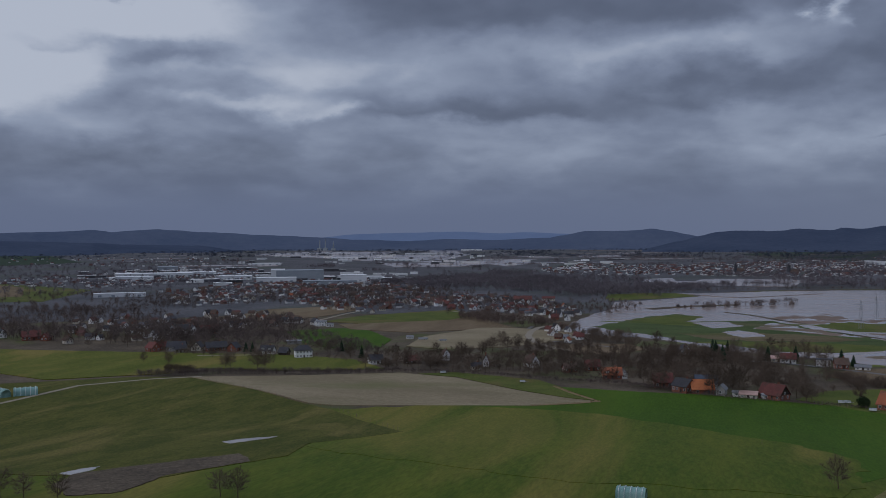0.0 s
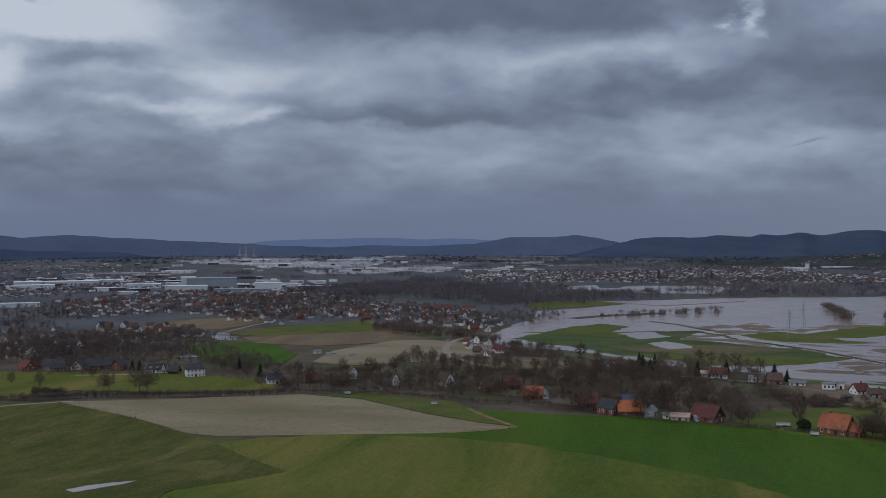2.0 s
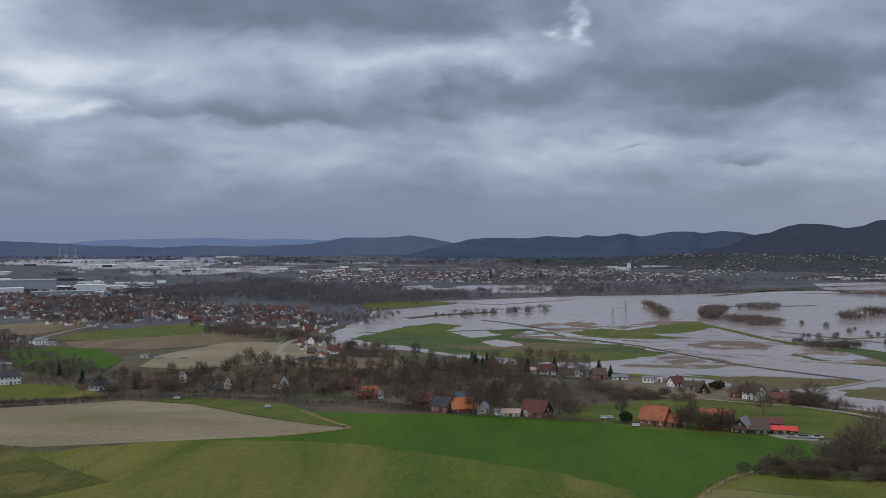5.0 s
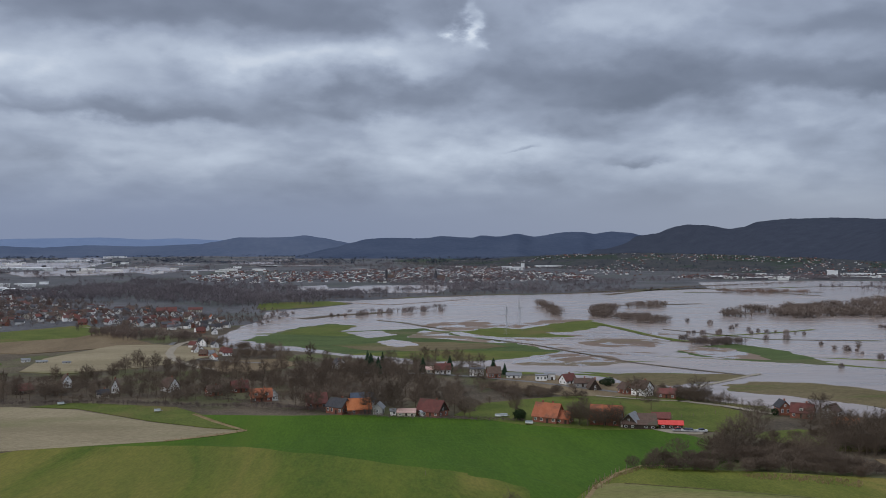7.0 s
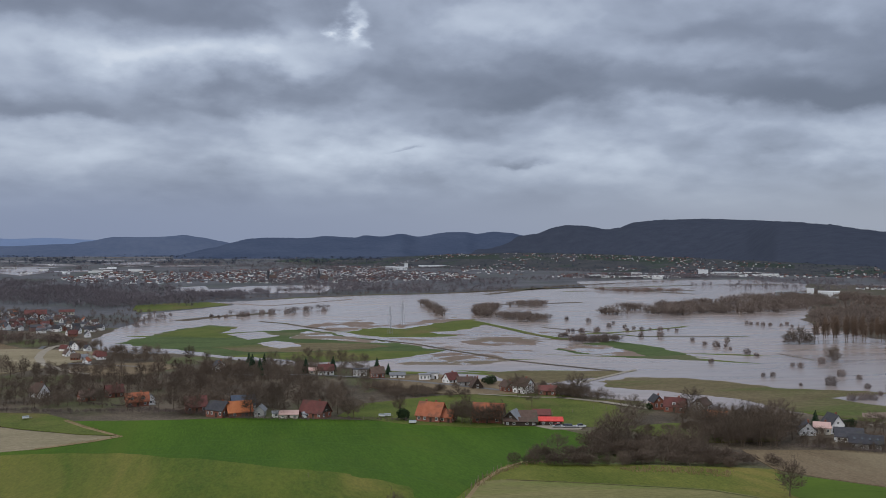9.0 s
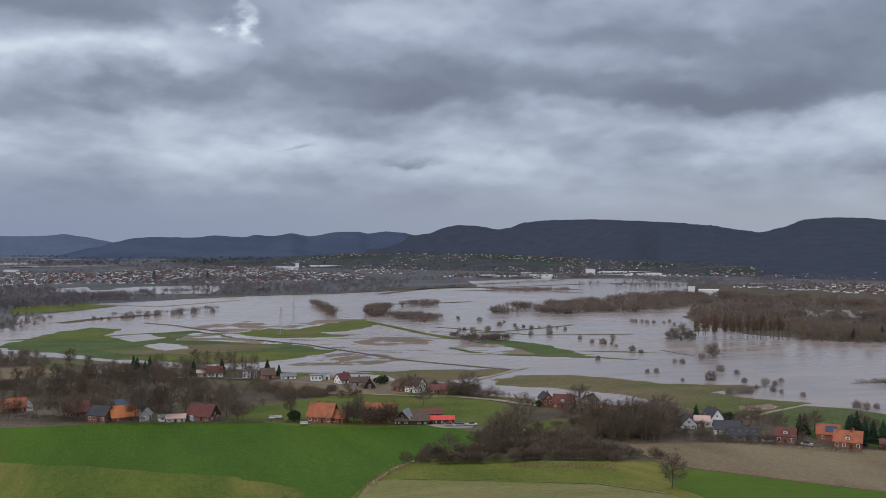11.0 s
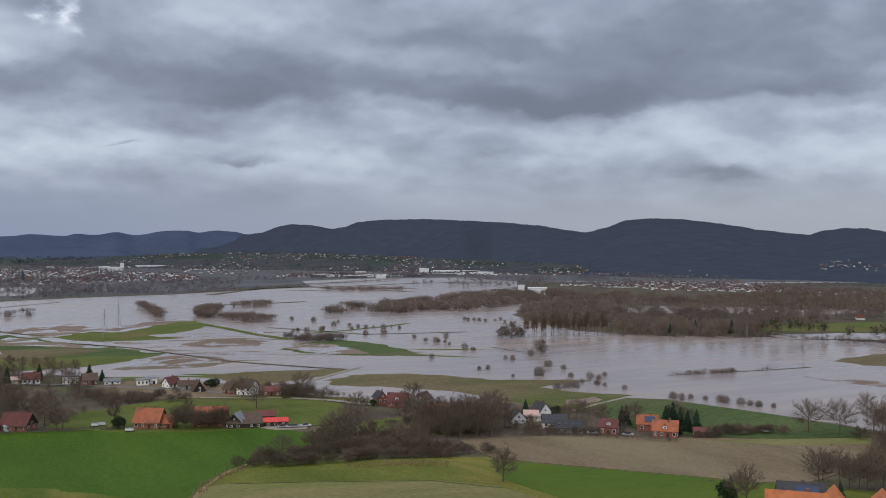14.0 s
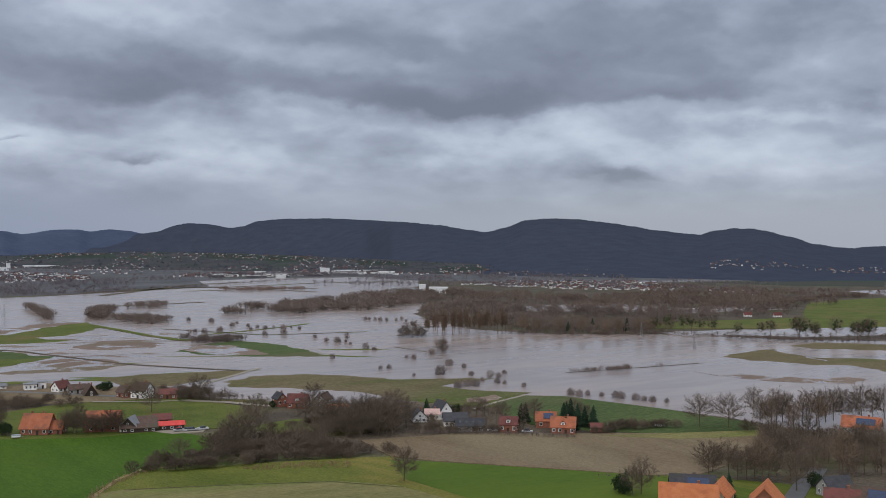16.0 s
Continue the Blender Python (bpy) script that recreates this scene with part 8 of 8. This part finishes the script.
# ---- things near the fields ----
def bale_stack(at, turn, L, W, h):
    """A long stack of bales under a sagging sheet."""
    x, y = at
    n, m = 14, 10
    rng = random.Random(int(L * 10))
    vs, fs = [], []
    for i in range(n + 1):
        for j in range(m + 1):
            a = math.pi * j / m
            k = 1 + 0.05 * math.sin(i * 2.1) + rng.uniform(-0.03, 0.03)
            vs.append((-L / 2 + L * i / n, -math.cos(a) * W / 2 * k, max(-0.2, math.sin(a) ** 0.55 * h * k) if 0 < j < m else -0.2))
    for i in range(n):
        for j in range(m):
            o = i * (m + 1) + j
            fs.append((o, o + m + 1, o + m + 2, o + 1))
    fs += [tuple(range(m, -1, -1)), tuple(n * (m + 1) + j for j in range(m + 1))]
    root = tagged(new("bale_stack"), "long bale stack under a teal tarpaulin on the grass", "bale stack", "bale stacks")
    root.matrix_basis = pose(x, y, rise(x, y) + 0.25, 0, 0, turn - math.degrees(math.atan2(x, y)))
    part("tarpaulin", (vs, fs), "tarp_teal", root, "wrinkled teal tarpaulin", True)
    for i in range(5):
        g = ([], [])
        p = -L / 2 + L * (i + 0.5) / 5
        for k in range(8):
            a, b = math.pi * k / 8, math.pi * (k + 1) / 8
            limb(g, Vector((p, -math.cos(a) * W / 2 * 1.07, math.sin(a) ** 0.55 * h * 1.07)), Vector((p, -math.cos(b) * W / 2 * 1.07, math.sin(b) ** 0.55 * h * 1.07)), 0.06, 0.06, 4)
        part("strap", g, "render_white", root)
    return root


bale_stack((-310.8, 329.8), -4, 10.5, 5.0, 3.6)
bale_stack((-320.1, 323.7), -68, 12, 5.2, 3.6)
bale_stack((-327.1, 318.3), -4, 11, 5.0, 3.6)
bale_stack((-18.1, 184.3), -10, 7, 4.0, 2.4)


def trailer(at, turn, L, label):
    x, y = at
    root = tagged(new("trailer"), label, "trailer", "trailers")
    root.matrix_basis = pose(x, y, rise(x, y) + 0.2, 0, 0, turn - math.degrees(math.atan2(x, y)))
    part("body", box(-L / 2, L / 2, -0.9, 0.9, 0.5, 1.15), "hall_white", root)
    part("roof", box(-L / 2 - 0.05, L / 2 + 0.05, -0.95, 0.95, 1.15, 1.3), "hall_grey", root, "grey sheet roof")
    part("drawbar", box(L / 2, L / 2 + 1.2, -0.08, 0.08, 0.55, 0.7), "steel", root)
    for sx in (-0.3, 0.3):
        for sy in (-1, 1):
            g = ([], [])
            limb(g, Vector((sx * L, sy * 0.75, 0.35)), Vector((sx * L, sy * 0.95, 0.35)), 0.35, 0.35, 12)
            part("wheel", g, "rubber", root)
    return root


for at, L in (((52.0, 403.0), 2.6), ((54.5, 403.4), 2.8), ((62.5, 386.6), 3.0), ((-141.3, 446.3), 2.8), ((-93.8, 425.3), 2.6), ((283.3, 276.7), 2.8)):
    trailer(at, R.uniform(-10, 10), L, "small white box trailer at the field's edge")


def car(at, turn, label):
    x, y = at
    root = tagged(new("car"), label, "car", "parked cars")
    root.matrix_basis = pose(x, y, rise(x, y) + 0.25, 0, 0, turn - math.degrees(math.atan2(x, y)))
    v, f = box(-2.1, 2.1, -0.87, 0.87, 0.3, 0.85)
    part("body", (v, f), "car_paint", root)
    c = box(-1.3, 1.0, -0.78, 0.78, 0.85, 1.42)
    cv = [(p[0] * (0.72 if p[2] > 1 else 1), p[1] * (0.86 if p[2] > 1 else 1), p[2]) for p in c[0]]
    part("cabin", (cv, c[1]), "glass_dark", root)
    for sx in (-1.3, 1.3):
        for sy in (-0.8, 0.8):
            g = ([], [])
            limb(g, Vector((sx, sy - 0.1, 0.32)), Vector((sx, sy + 0.1, 0.32)), 0.32, 0.32, 12)
            part("wheel", g, "rubber", root)
    return root


for at in ((121.1, 366.9), (122.6, 366.4), (126.8, 366.1), (117.9, 368.0), (326.1, 230.9), (338.3, 222.1), (231.4, 295.2), (221.2, 304.2)):
    car(at, R.uniform(-20, 20), "pale car parked beside the buildings")

# fence posts along the tracks and field edges
post = tagged(new("fence_post", bpy.data.meshes.new("fence_post")), "weathered wooden fence post at the field's edge", "fence post", "fence posts")
pv, pf = ([], [])
limb((pv, pf), Vector((0, 0, -0.3)), Vector((0, 0, 1.45)), 0.09, 0.08, 6)
post.data.from_pydata(pv, [], pf + [tuple(range(6, 12))])
post.data.materials.append(MATS["post_wood"])
posts = along([(50.8, 236.5), (56.6, 253.2), (62.2, 267.4), (70.1, 282.7), (80.3, 297.7)], 4.5, R, 0.2) + along([(-256.4, 396.6), (-209.0, 367.7), (-172.3, 340.6), (-161.3, 339.5), (-128.4, 302.3), (-106.6, 277.9)], 5.0, R, 0.2) + along([(42.9, 398.6), (58.8, 391.7)], 4.0, R, 0.2) + along([(120.9, 393.3), (145.1, 403.8), (169.3, 402.9)], 5, R, 0.2) + along([(14.7, 283.7), (16.4, 284.6)], 4, R, 0.1)
for i, (x, y) in enumerate(posts):
    m = pose(x, y, rise(x, y) + 0.15)
    if i == 0:
        post.matrix_basis = m
    else:
        copy_thing(post, m)

# lanes and yards
for line, wd, mt, lab in (
        ([(-145, 713), (-142, 666), (-132, 633), (-109, 611), (-85, 597), (-66.7, 588.9)], 3.2, "tarmac", "lane bending past the river houses"),
        ([(-334, 719), (-337, 794), (-334, 824)], 4, "track", "pale lane across the fields"),
        ([(-247, 843), (-213, 815), (-191, 799)], 4, "track", "pale lane at the village edge"),
        ([(140.3, 438.2), (157.3, 421.9), (169.3, 402.9), (182.0, 400.0)], 4, "track", "pale lane through the pasture"),
        ([(105.6, 454.1), (129.7, 440.3), (145.4, 436.4)], 2.5, "track", "farm lane behind the pasture"),
        ([(213.9, 161.3), (240.2, 177.4), (256.7, 185.6), (272.2, 194.6)], 5, "tarmac", "wet village lane between shrubs"),
        ([(-12.1, 542.2), (29.9, 536.1), (52.0, 523.9), (83.7, 500.1), (119.3, 463.9)], 4, "tarmac", "village street"),
        ([(-309.4, 480.8), (-281.0, 489.8), (-263.7, 501.7)], 3, "track", "pale garden wall and drive")):
    strip("lane", line, wd, mt, 0.62, lab, "lane")
plot("yard", [(109.0, 373.7), (119.3, 372.5), (127.9, 365.7), (125.3, 361.7), (114.4, 364.4)], "track", 0.66, 0.4, seed=140, label="pale gravel yard in front of the shelter", category="yard")
